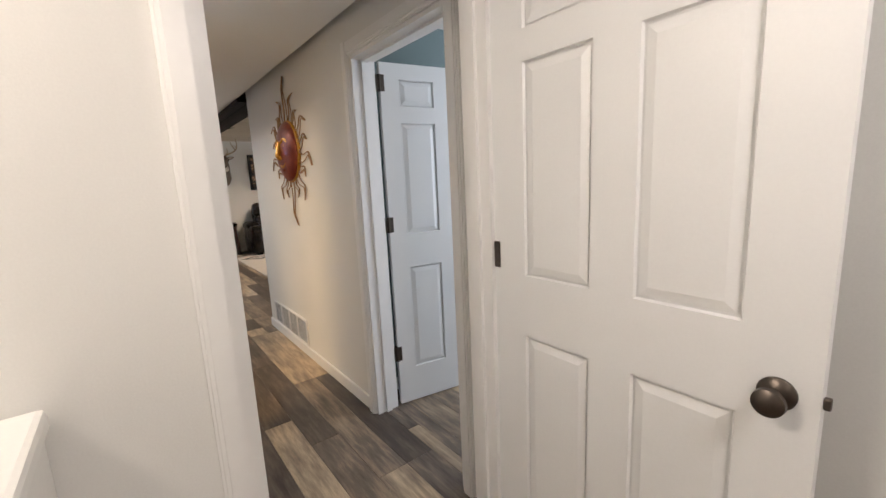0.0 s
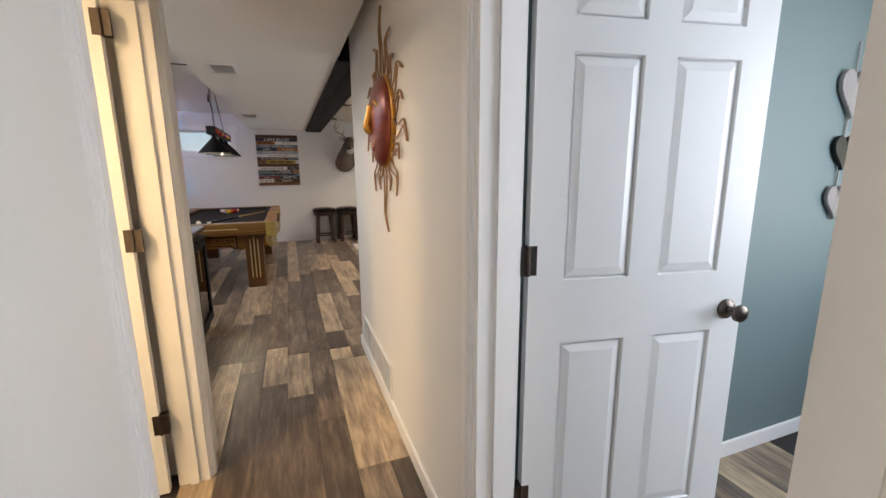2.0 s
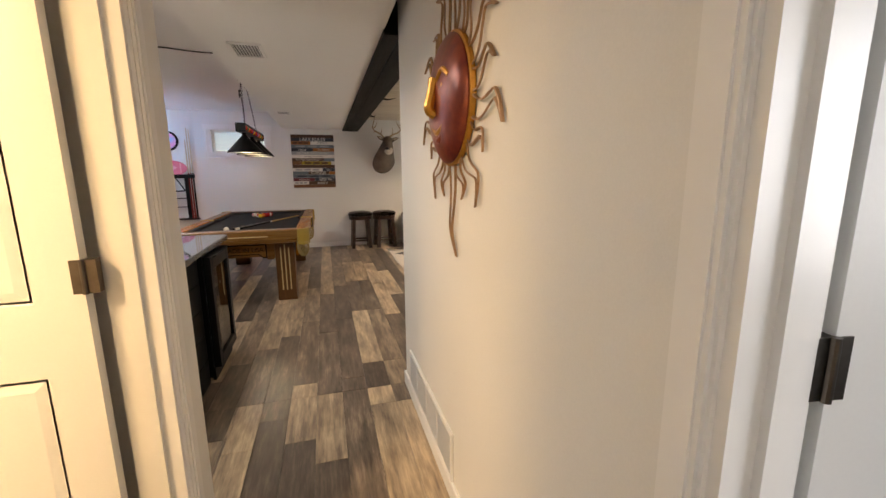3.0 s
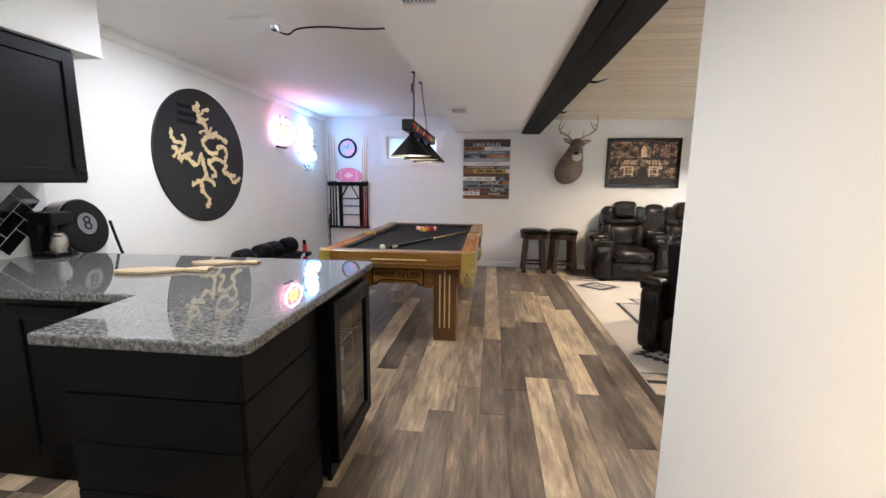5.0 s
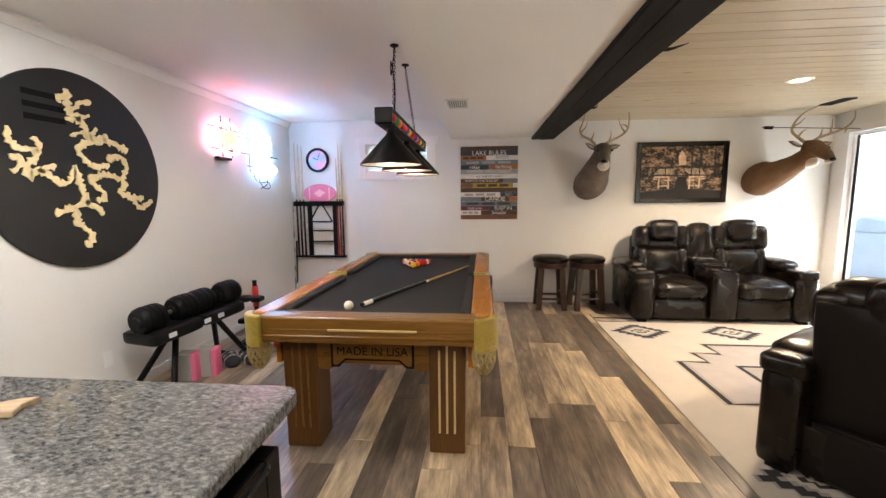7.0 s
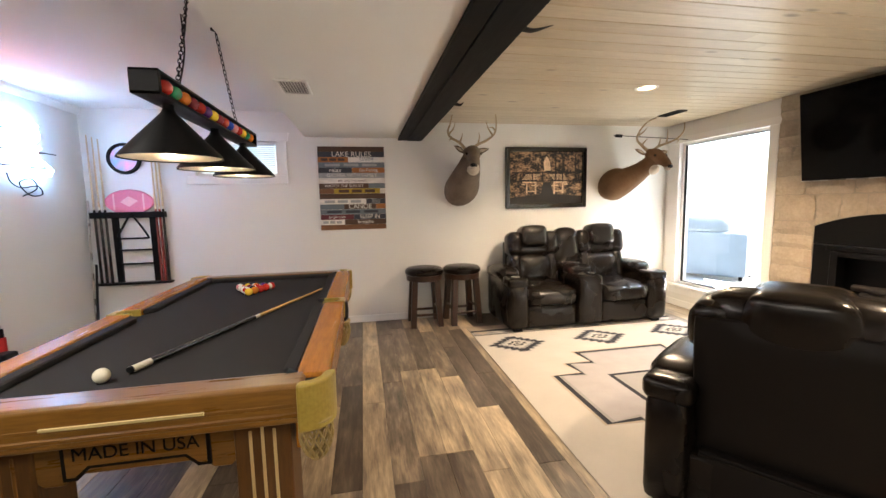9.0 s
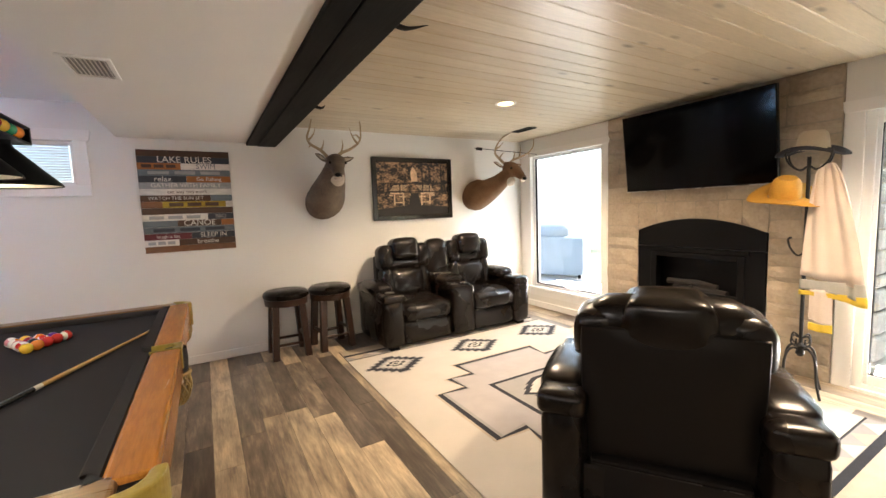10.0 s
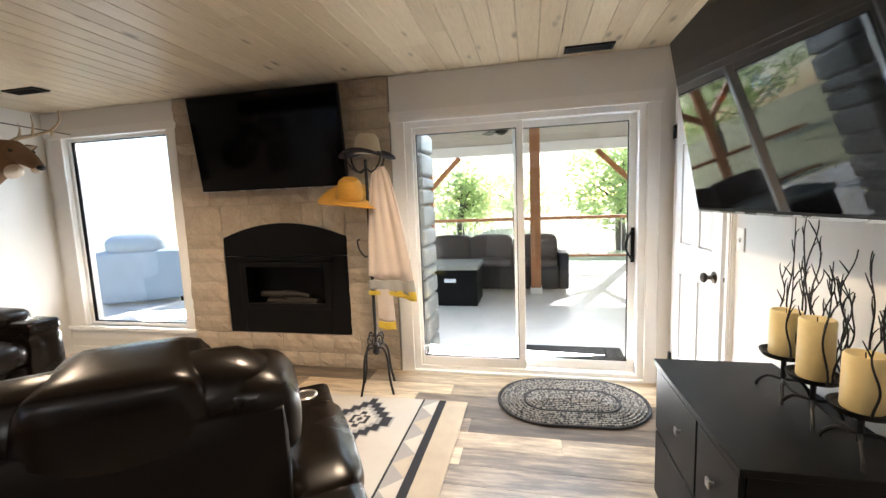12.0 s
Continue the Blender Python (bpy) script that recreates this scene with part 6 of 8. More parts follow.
ROWS_ = [
    [("umber", 0, 1, "", "", 0)], [("navy", 0, 1, "LAKE RULES", "white", 0.084)], [("rust", 0, 0.45, "-", "umber", 0.03), ("white", 0.45, 1, "SWIM", "slate", 0.066)],
    [("slate", 0, 1, "-", "grey", 0.03)], [("navy", 0, 0.5, "relax", "white", 0.07), ("rust", 0.5, 1, "Go Fishing", "white", 0.05)], [("grey", 0, 1, "GATHER WITH FAMILY", "white", 0.056)],
    [("white", 0, 1, "eat way too much", "umber", 0.045)], [("umber", 0, 0.75, "WATCH THE SUN SET", "white", 0.045), ("slate", 0.75, 1, "", "", 0)], [("brown", 0, 0.22, "", "", 0), ("mustard", 0.22, 0.92, "-", "umber", 0.035), ("white", 0.92, 1, "", "", 0)],
    [("umber", 0, 1, "", "", 0)], [("white", 0, 0.7, "-", "grey", 0.03), ("navy", 0.7, 1, "BBQ", "grey", 0.05)], [("slate", 0, 0.36, "", "", 0), ("umber", 0.36, 0.85, "CANOE", "white", 0.078), ("rust", 0.85, 1, "", "", 0)],
    [("slate", 0, 1, "-", "navy", 0.03)], [("wine", 0, 0.5, "laugh a lot", "white", 0.045), ("navy", 0.5, 1, "SLEEP IN", "white", 0.062)], [("white", 0, 0.36, "-", "grey", 0.03), ("umber", 0.36, 1, "breathe", "white", 0.06)], [("brown", 0, 1, "", "", 0)]]
hgt = (SZ1 - SZ0) / len(ROWS_)
for r_, row in enumerate(ROWS_):
    z1 = SZ1 - r_ * hgt
    for col, a, b, text, ink, size in row:
        x0, x1 = SX0 + a * (SX1 - SX0), SX0 + b * (SX1 - SX0)
        pr = 0.02 + 0.004 * ((r_ * 7) % 3)
        bd = part("plank", box(x0 + 0.0006, x1 - 0.0006, NORTH - pr, NORTH - 0.002, z1 - hgt + 0.0008, z1 - 0.0008, bevel=0.0015, seg=1), "p_" + col, sign)
        if text == "-":
            w = x1 - x0
            for q in range(3):
                part("lettering_bar", box(x0 + w * (0.1 + 0.28 * q), x0 + w * (0.32 + 0.28 * q), NORTH - pr - 0.0012, NORTH - pr, z1 - hgt / 2 - size / 2, z1 - hgt / 2 + size / 2), "p_" + ink, bd)
        elif text:
            ob = writing(text, size, "p_" + ink, bd, pose((x0 + x1) / 2, NORTH - pr - 0.001, z1 - hgt / 2, 90, 0, 0), 0.0008)
            w = ob.dimensions.x
            if w > (x1 - x0) * 0.94:
                ob.scale.x = (x1 - x0) * 0.94 / w

pic = thing("framed_picture", "black framed sepia picture of deck chairs by trees", "picture")
PX0, PX1, PZ0, PZ1 = 2.487, 3.597, 1.338, 2.106
for b in ((PX0, PX0 + 0.06, PZ0, PZ1), (PX1 - 0.06, PX1, PZ0, PZ1), (PX0 + 0.06, PX1 - 0.06, PZ0, PZ0 + 0.06), (PX0 + 0.06, PX1 - 0.06, PZ1 - 0.06, PZ1)):
    part("frame_side", box(b[0], b[1], NORTH - 0.035, NORTH - 0.002, b[2], b[3], bevel=0.008), "cueblack", pic)
M["sepia"] = material("sepia_foliage_print", (0.012, 0.007, 0.004), 0.5, second=(0.6, 0.36, 0.2), scale=11, fine=34, stretch=(1, 1, 1.5))
for n in M["sepia"].node_tree.nodes:
    # hard light and shade of the woodland print
    if n.bl_idname == "ShaderNodeMapRange" and abs(n.inputs[2].default_value - 1.4) < 0.01:
        n.inputs[1].default_value, n.inputs[2].default_value = 0.92, 1.3
M["sepiadark"] = material("sepia_dark_print", (0.012, 0.008, 0.005), 0.5, var=0.4, scale=14)
M["sepialight"] = material("sepia_light_print", (0.78, 0.52, 0.32), 0.5, var=0.4, scale=16)
PY = NORTH - 0.012
ix0, ix1, iz0, iz1 = PX0 + 0.06, PX1 - 0.06, PZ0 + 0.06, PZ1 - 0.06
part("print", box(ix0, ix1, PY, PY + 0.008, iz0, iz1), "sepia", pic)


def ink(pts, mat):
    part("printed_shape", prism(pts, PY - 0.0015, PY, "y"), mat, pic)


W_, H_ = ix1 - ix0, iz1 - iz0


def at(u, v):
    return (ix0 + u * W_, iz0 + v * H_)


ink([at(0, 0), at(1, 0), at(1, 0.14), at(0.6, 0.18), at(0.56, 0.42), at(0.46, 0.42), at(0.42, 0.18), at(0, 0.12)], "sepiadark")
ink([at(0.47, 0.64), at(0.56, 0.64), at(0.55, 0.8), at(0.5, 0.93), at(0.46, 0.82)], "sepialight")
for v in (0.6, 0.43):
    part("printed_shape", box(*sorted((at(0.03, 0)[0], at(0.97, 0)[0])), PY - 0.002, PY - 0.0015, at(0, v)[1], at(0, v)[1] + 0.012), "sepiadark", pic)
for u in (0.08, 0.3, 0.44, 0.62, 0.72, 0.9):
    part("printed_shape", box(at(u, 0)[0], at(u, 0)[0] + 0.014, PY - 0.0025, PY - 0.002, at(0, 0.42)[1], at(0, 0.62 if u < 0.6 else 0.97)[1]), "sepiadark", pic)
for s, u in ((1, 0.27), (-1, 0.69)):
    for q in range(5):
        ink([at(u - 0.1 + q * 0.012 * s, 0.47 + q * 0.022), at(u + 0.1 + q * 0.012 * s, 0.47 + q * 0.022), at(u + 0.1 + q * 0.012 * s, 0.482 + q * 0.022), at(u - 0.1 + q * 0.012 * s, 0.482 + q * 0.022)], "sepialight")
    for a, b, c, d in ((-0.1, 0.4, 0.09, 0.43), (-0.11, 0.36, -0.06, 0.39), (-0.05, 0.2, -0.03, 0.4), (0.07, 0.18, 0.09, 0.4), (-0.05, 0.23, 0.08, 0.25), (0.02, 0.34, 0.12, 0.36)):
        ink([at(u + a * s, b), at(u + c * s, b), at(u + c * s, d), at(u + a * s, d)][::s], "sepialight")
for u in (0.345, 0.675):
    part("seam", box(at(u, 0)[0] - 0.001, at(u, 0)[0] + 0.001, PY - 0.003, PY - 0.0025, iz0, iz1), "plastic", pic)

# deer heads
M["fur"] = material("grey_brown_fur", (0.07, 0.053, 0.04), 0.9, second=(0.22, 0.17, 0.13), scale=6, fine=150, bump=0.7, spec=0.15)
M["redfur"] = material("red_brown_fur", (0.11, 0.062, 0.034), 0.9, second=(0.24, 0.148, 0.088), scale=6, fine=150, bump=0.7, spec=0.15)
M["palefur"] = material("pale_throat_fur", (0.5, 0.43, 0.35), 0.95, var=0.3, scale=8, fine=150, bump=0.6, spec=0.1)
M["antler"] = material("antler_bone", (0.22, 0.14, 0.07), 0.55, second=(0.5, 0.4, 0.26), scale=9, fine=60, bump=0.4)


def deer(label, neck, radii, head, hrad, pale, ears, antlers, eyes, nose, furm):
    ob = thing("deer_mount", label, "deer head")
    part("neck", tube(curve(neck, 5), [radii[min(len(radii) - 1, i // 5)] + (radii[min(len(radii) - 1, i // 5 + 1)] - radii[min(len(radii) - 1, i // 5)]) * (i % 5) / 5 for i in range((len(neck) - 1) * 5 + 1)], 20, flat=0.84), furm, ob, smooth=True)
    part("head", tube(curve(head, 5), [hrad[min(len(hrad) - 1, i // 5)] + (hrad[min(len(hrad) - 1, i // 5 + 1)] - hrad[min(len(hrad) - 1, i // 5)]) * (i % 5) / 5 for i in range((len(head) - 1) * 5 + 1)], 18), furm, ob, smooth=True)
    for p, r in pale:
        bm = bmesh.new()
        bmesh.ops.create_icosphere(bm, subdivisions=3, radius=1.0)
        bm.transform(Matrix.LocRotScale(p, None, r))
        part("throat_patch", bm, "palefur", ob, "pale throat and muzzle fur", smooth=True)
    for a, b in ears:
        a, b = Vector(a), Vector(b)
        e = part("ear", tube([a, a + (b - a) * 0.35, a + (b - a) * 0.7, b], [0.018, 0.045, 0.038, 0.004], 12, flat=0.35), furm, ob, smooth=True)
        part("ear_inside", tube([a + (b - a) * 0.2 + Vector((0, -0.012, 0)), a + (b - a) * 0.5 + Vector((0, -0.016, 0)), a + (b - a) * 0.9 + Vector((0, -0.008, 0))], [0.012, 0.028, 0.004], 10, flat=0.3), "palefur", e, smooth=True)
    for beam_, tines in antlers:
        bm = tube(curve(beam_, 5), [0.019 - 0.014 * i / ((len(beam_) - 1) * 5) for i in range((len(beam_) - 1) * 5 + 1)], 10)
        for tn in tines:
            tube(curve(tn, 4), [0.012 - 0.010 * i / ((len(tn) - 1) * 4) for i in range((len(tn) - 1) * 4 + 1)], 8, bm)
        part("antler", bm, "antler", ob, "brown and ivory branched antler", smooth=True)
    for p in eyes:
        bm = bmesh.new()
        bmesh.ops.create_uvsphere(bm, u_segments=12, v_segments=8, radius=0.014)
        e = part("eye", bm, "cueblack", ob, smooth=True)
        e.location = p
    bm = bmesh.new()
    bmesh.ops.create_icosphere(bm, subdivisions=2, radius=0.03)
    bm.transform(Matrix.Diagonal((1.1, 0.8, 0.75, 1)))
    n = part("nose", bm, "plastic", ob, "dark nose", smooth=True)
    n.location = nose
    return ob


deer("grey-brown buck head mount with tall pale antlers",
     [(1.9, NORTH - 0.002, 1.60), (1.895, 9.86, 1.60), (1.89, 9.74, 1.66), (1.91, 9.6, 1.80), (1.925, 9.52, 1.93)], [0.21, 0.235, 0.215, 0.16, 0.11],
     [(1.92, 9.6, 1.985), (1.93, 9.49, 1.96), (1.915, 9.385, 1.885), (1.895, 9.315, 1.82)], [0.07, 0.096, 0.062, 0.04],
     [((1.925, 9.53, 1.8), (0.098, 0.1, 0.085)), ((1.897, 9.34, 1.795), (0.04, 0.036, 0.027))],
     [((1.87, 9.6, 1.99), (1.745, 9.57, 2.06)), ((1.985, 9.6, 1.99), (2.15, 9.57, 2.03))],
     [([(1.885, 9.6, 2.02), (1.82, 9.62, 2.1), (1.72, 9.6, 2.15), (1.665, 9.52, 2.2), (1.68, 9.46, 2.28), (1.70, 9.45, 2.37)], [[(1.82, 9.62, 2.1), (1.835, 9.58, 2.15), (1.84, 9.56, 2.2)], [(1.68, 9.56, 2.18), (1.73, 9.53, 2.24), (1.75, 9.52, 2.31)], [(1.72, 9.6, 2.15), (1.7, 9.58, 2.13), (1.685, 9.57, 2.11)]]),
      ([(1.955, 9.6, 2.02), (2.03, 9.62, 2.08), (2.14, 9.6, 2.13), (2.205, 9.52, 2.2), (2.2, 9.46, 2.3), (2.19, 9.45, 2.385)], [[(2.03, 9.62, 2.08), (2.04, 9.58, 2.15), (2.03, 9.56, 2.21)], [(2.19, 9.56, 2.18), (2.13, 9.53, 2.25), (2.1, 9.52, 2.33)], [(2.2, 9.5, 2.22), (2.16, 9.48, 2.25), (2.1, 9.47, 2.24)]])],
     [(1.85, 9.42, 1.955), (2.012, 9.42, 1.955)], (1.885, 9.285, 1.822), "fur")
deer("red-brown buck head mount turned sideways with antlers",
     [(3.99, NORTH - 0.002, 1.64), (3.97, 9.88, 1.63), (4.02, 9.76, 1.67), (4.15, 9.64, 1.78), (4.25, 9.56, 1.9)], [0.215, 0.23, 0.185, 0.128, 0.095],
     [(4.22, 9.62, 1.98), (4.275, 9.54, 1.95), (4.31, 9.435, 1.88), (4.315, 9.355, 1.815)], [0.07, 0.094, 0.062, 0.04],
     [((4.235, 9.53, 1.79), (0.075, 0.075, 0.065)), ((4.313, 9.375, 1.79), (0.038, 0.034, 0.027))],
     [((4.19, 9.61, 1.98), (4.03, 9.6, 2.04)), ((4.32, 9.6, 1.97), (4.48, 9.58, 2.02))],
     [([(4.22, 9.61, 2.02), (4.15, 9.63, 2.09), (4.06, 9.6, 2.15), (4.03, 9.53, 2.23), (4.08, 9.47, 2.33), (4.2, 9.45, 2.39)], [[(4.15, 9.63, 2.09), (4.17, 9.6, 2.14), (4.2, 9.58, 2.17)], [(4.05, 9.57, 2.2), (4.1, 9.54, 2.24), (4.14, 9.53, 2.29)]]),
      ([(4.29, 9.61, 2.02), (4.38, 9.63, 2.08), (4.49, 9.6, 2.12), (4.57, 9.53, 2.17), (4.6, 9.47, 2.25), (4.59, 9.45, 2.34)], [[(4.38, 9.63, 2.08), (4.38, 9.6, 2.14), (4.36, 9.58, 2.2)], [(4.47, 9.6, 2.12), (4.46, 9.57, 2.2), (4.44, 9.55, 2.28)], [(4.57, 9.53, 2.17), (4.55, 9.5, 2.13), (4.53, 9.49, 2.1)]])],
     [(4.205, 9.46, 1.95), (4.37, 9.47, 1.95)], (4.316, 9.33, 1.808), "redfur")
arrow = thing("hunting_arrow", "dark arrow with feathered end resting across antlers", "arrow")
part("shaft", tube([(3.72, 9.58, 2.2), (4.78, 9.6, 2.165)], 0.0045, 8), "iron", arrow)
for a in (0, 120, 240):
    v = part("feather", box(0, 0.1, 0.004, 0.022, -0.0006, 0.0006), "plastic", arrow)
    v.matrix_basis = pose(3.74, 9.58, 2.199, a + 30, 2, 1)
# shed antlers on the far side of the beam
for y, s in ((7.06, 1.0), (8.61, 0.7)):
    sh = thing("antler_hook", "dark curved horn fixed to the ceiling beam", "horn")
    part("horn", tube(curve([(1.44, y, 2.3), (1.5, y - 0.01, 2.29), (1.58, y - 0.02 * s, 2.27), (1.44 + 0.24 * s, y - 0.05 * s, 2.29)]), [0.02, 0.021, 0.022, 0.022, 0.021, 0.02, 0.019, 0.018, 0.017, 0.015, 0.013, 0.012, 0.011, 0.009, 0.008, 0.006, 0.005, 0.003, 0.002][:19], 10), "iron", sh, smooth=True)

# ---- leather seats ----


def diamonds(parent, x0, x1, z0, z1, y):
    bm = bmesh.new()
    n = 4
    w = (x1 - x0) / n
    for k in range(-n, 2 * n):
        for s in (1, -1):
            pts = []
            for j in range(13):
                t = j / 12
                x = x0 + (k + s * t * n * 0.75) * w
                if x0 <= x <= x1:
                    pts.append((x, y + 0.02 * t, z0 + (z1 - z0) * t))
            if len(pts) > 2:
                tube(pts, 0.004, 4, bm)
    part("stitching", bm, "leather", parent)


def arm_(parent, x0, x1, D):
    f, b = -D / 2, D / 2
    a = part("arm", cushion(x0, x1, f + 0.03, b, 0.03, 0.56, 0.05, 0.012), "leather", parent, smooth=True)
    part("arm_front", cushion(x0 - 0.004, x1 + 0.004, f, f + 0.12, 0.05, 0.52, 0.05, 0.015), "leather", a, smooth=True)
    part("arm_pad", cushion(x0 - 0.012, x1 + 0.012, f + 0.3, b - 0.11, 0.53, 0.665, 0.055, 0.015), "leather", a, smooth=True)
    part("cup_block", cushion(x0 - 0.008, x1 + 0.008, f + 0.01, f + 0.25, 0.5, 0.6, 0.03, 0.0), "leather", a, smooth=True)
    part("cup_ring", lathe([(0.042, 0.6), (0.046, 0.604), (0.05, 0.601), (0.05, 0.596), (0.04, 0.596)], 20, m=pose((x0 + x1) / 2, f + 0.13, 0.002)), "steel", a)
    part("rear_pad", cushion(x0 - 0.004, x1 + 0.004, b - 0.2, b + 0.005, 0.52, 0.63, 0.035, 0.006), "leather", a, smooth=True)
    for y in (f + 0.08, b - 0.08):
        part("foot", box((x0 + x1) / 2 - 0.05, (x0 + x1) / 2 + 0.05, y - 0.04, y + 0.04, 0.0, 0.035, bevel=0.004, seg=1), "plastic", a)


def place(parent, x0, x1, D, wings=True):
    """Seat, footrest and padded back between two arms."""
    f, b = -D / 2, D / 2
    c = (x0 + x1) / 2
    part("seat_cushion", cushion(x0, x1, f + 0.0, b - 0.2, 0.27, 0.47, 0.07, 0.03), "leather", parent, smooth=True)
    part("footrest", cushion(x0 + 0.01, x1 - 0.01, f + 0.03, f + 0.12, 0.05, 0.285, 0.03, 0.012), "leather", parent, smooth=True)
    lb = part("lumbar_cushion", cushion(x0 + 0.08, x1 - 0.08, -0.09, 0.09, -0.17, 0.17, 0.06, 0.025), "leather", parent, smooth=True)
    lb.matrix_basis = pose(0, b - 0.26, 0.6, -12, 0, 0)
    diamonds(lb, x0 + 0.13, x1 - 0.13, -0.12, 0.12, -0.12)
    for q in (x0 + 0.06, x1 - 0.06):
        sb = part("side_bolster", cushion(q - 0.065, q + 0.065, -0.1, 0.09, -0.2, 0.2, 0.055, 0.015), "leather", parent, smooth=True)
        sb.matrix_basis = pose(0, b - 0.25, 0.6, -12, 0, 0)
    ub = part("upper_back", cushion(x0 + 0.0, x1 + 0.0, -0.1, 0.1, -0.15, 0.15, 0.08, 0.02), "leather", parent, smooth=True)
    ub.matrix_basis = pose(0, b - 0.19, 0.885, -10, 0, 0)
    for q in (x0 + 0.065, x1 - 0.065) if wings else ():
        wg = part("wing", cushion(q - 0.085, q + 0.085, -0.12, 0.11, -0.14, 0.14, 0.055, 0.012), "leather", parent, smooth=True)
        wg.matrix_basis = pose(0, b - 0.2, 0.905, -10, 0, 0)
    if not wings:
        return
    hr = part("headrest", cushion(c - 0.155, c + 0.155, -0.12, 0.12, -0.115, 0.13, 0.045, 0.018), "leather", parent, smooth=True)
    hr.matrix_basis = pose(0, b - 0.235, 0.99, -8, 0, 0)


D = 0.86
sofa = thing("reclining_loveseat", "black leather reclining loveseat with centre console", "sofa", pose(3.18, 9.51, 0))
part("base", box(-0.94, 0.94, -D / 2 + 0.08, D / 2 - 0.04, 0.035, 0.3, bevel=0.02), "leather", sofa)
part("back_shell", box(-0.76, 0.76, D / 2 - 0.16, D / 2 - 0.02, 0.2, 0.93, bevel=0.03), "leather", sofa)
arm_(sofa, -0.955, -0.745, D)
arm_(sofa, 0.745, 0.955, D)
place(sofa, -0.74, -0.155, D)
place(sofa, 0.155, 0.74, D)
con = part("console", cushion(-0.15, 0.15, -D / 2 + 0.0, 0.2, 0.04, 0.6, 0.05, 0.008), "leather", sofa, smooth=True)
part("console_lid", cushion(-0.15, 0.15, -D / 2 + 0.25, 0.16, 0.57, 0.67, 0.04, 0.012), "leather", con, smooth=True)
part("console_tray", box(-0.1, 0.1, -0.02, 0.1, 0.672, 0.684, bevel=0.003), "steel", con, "pale tray edge")
for x in (-0.065, 0.065):
    part("cup_ring", lathe([(0.036, 0.6), (0.04, 0.605), (0.045, 0.602), (0.045, 0.598), (0.036, 0.598)], 20, m=pose(x, -D / 2 + 0.12, 0.002)), "steel", con)
cb_ = part("console_back", cushion(-0.15, 0.15, -0.1, 0.1, -0.2, 0.22, 0.07, 0.03), "leather", sofa, smooth=True)
cb_.matrix_basis = pose(0, D / 2 - 0.22, 0.85, -10, 0, 0)
part("console_back_lower", cushion(-0.15, 0.15, 0.1, 0.25, 0.5, 0.72, 0.05, 0.02), "leather", sofa, smooth=True)

D = 0.94
rec = thing("recliner", "black leather power recliner seen from its back", "armchair", pose(2.615, 6.45, 0, 0, 0, 125))
part("base", box(-0.42, 0.42, -D / 2 + 0.1, D / 2 - 0.06, 0.035, 0.3, bevel=0.02), "leather", rec)
arm_(rec, -0.515, -0.318, D)
arm_(rec, 0.318, 0.515, D)
place(rec, -0.31, 0.31, D, False)
bm = cushion(-0.33, 0.33, -0.05, 0.05, -0.34, 0.33, 0.022, 0.006)
for v in bm.verts:
    v.co.x *= 1.0 + 0.03 * v.co.z / 0.34
sh = part("back_shell", bm, "leatherback", rec, "smooth flat leather back panel", smooth=True)
sh.matrix_basis = pose(0, D / 2 - 0.135, 0.6, -6, 0, 0)
part("back_skirt", cushion(-0.3, 0.3, D / 2 - 0.2, D / 2 - 0.06, 0.04, 0.33, 0.02, 0.004), "leatherback", rec, smooth=True)
for s in (1, -1):
    bm = cushion(s * 0.28 - 0.085, s * 0.28 + 0.085, -0.16, 0.072, -0.11, 0.085, 0.04, 0.012)
    for v in bm.verts:
        # the shoulder rolls down towards its outer edge
        v.co.z -= 0.03 * max(0.0, (s * v.co.x - 0.26) / 0.1) ** 2
    wg = part("wing", bm, "leather", rec, smooth=True)
    wg.matrix_basis = pose(0, D / 2 - 0.15, 0.905, -6, 0, 0)
bm = cushion(-0.188, 0.188, -0.17, 0.088, -0.125, 0.145, 0.035, 0.012)
for v in bm.verts:
    v.co.x *= 1.0 - 0.24 * (max(0.0, v.co.z) / 0.145) ** 1.6
hr = part("headrest", bm, "leather", rec, smooth=True)
hr.matrix_basis = pose(0, D / 2 - 0.15, 0.908, -6, 0, 0)
part("seam", tube([(-0.29, D / 2 - 0.056, 0.315), (0.29, D / 2 - 0.056, 0.315)], 0.004, 6), "leather", rec)

# stools
M["walnut"] = wooden("dark_walnut", [(0.014, 0.006, 0.004), (0.03, 0.013, 0.007), (0.055, 0.025, 0.013)], "object", 1.5, "z", 0.35, spread=0.3)
stool = None
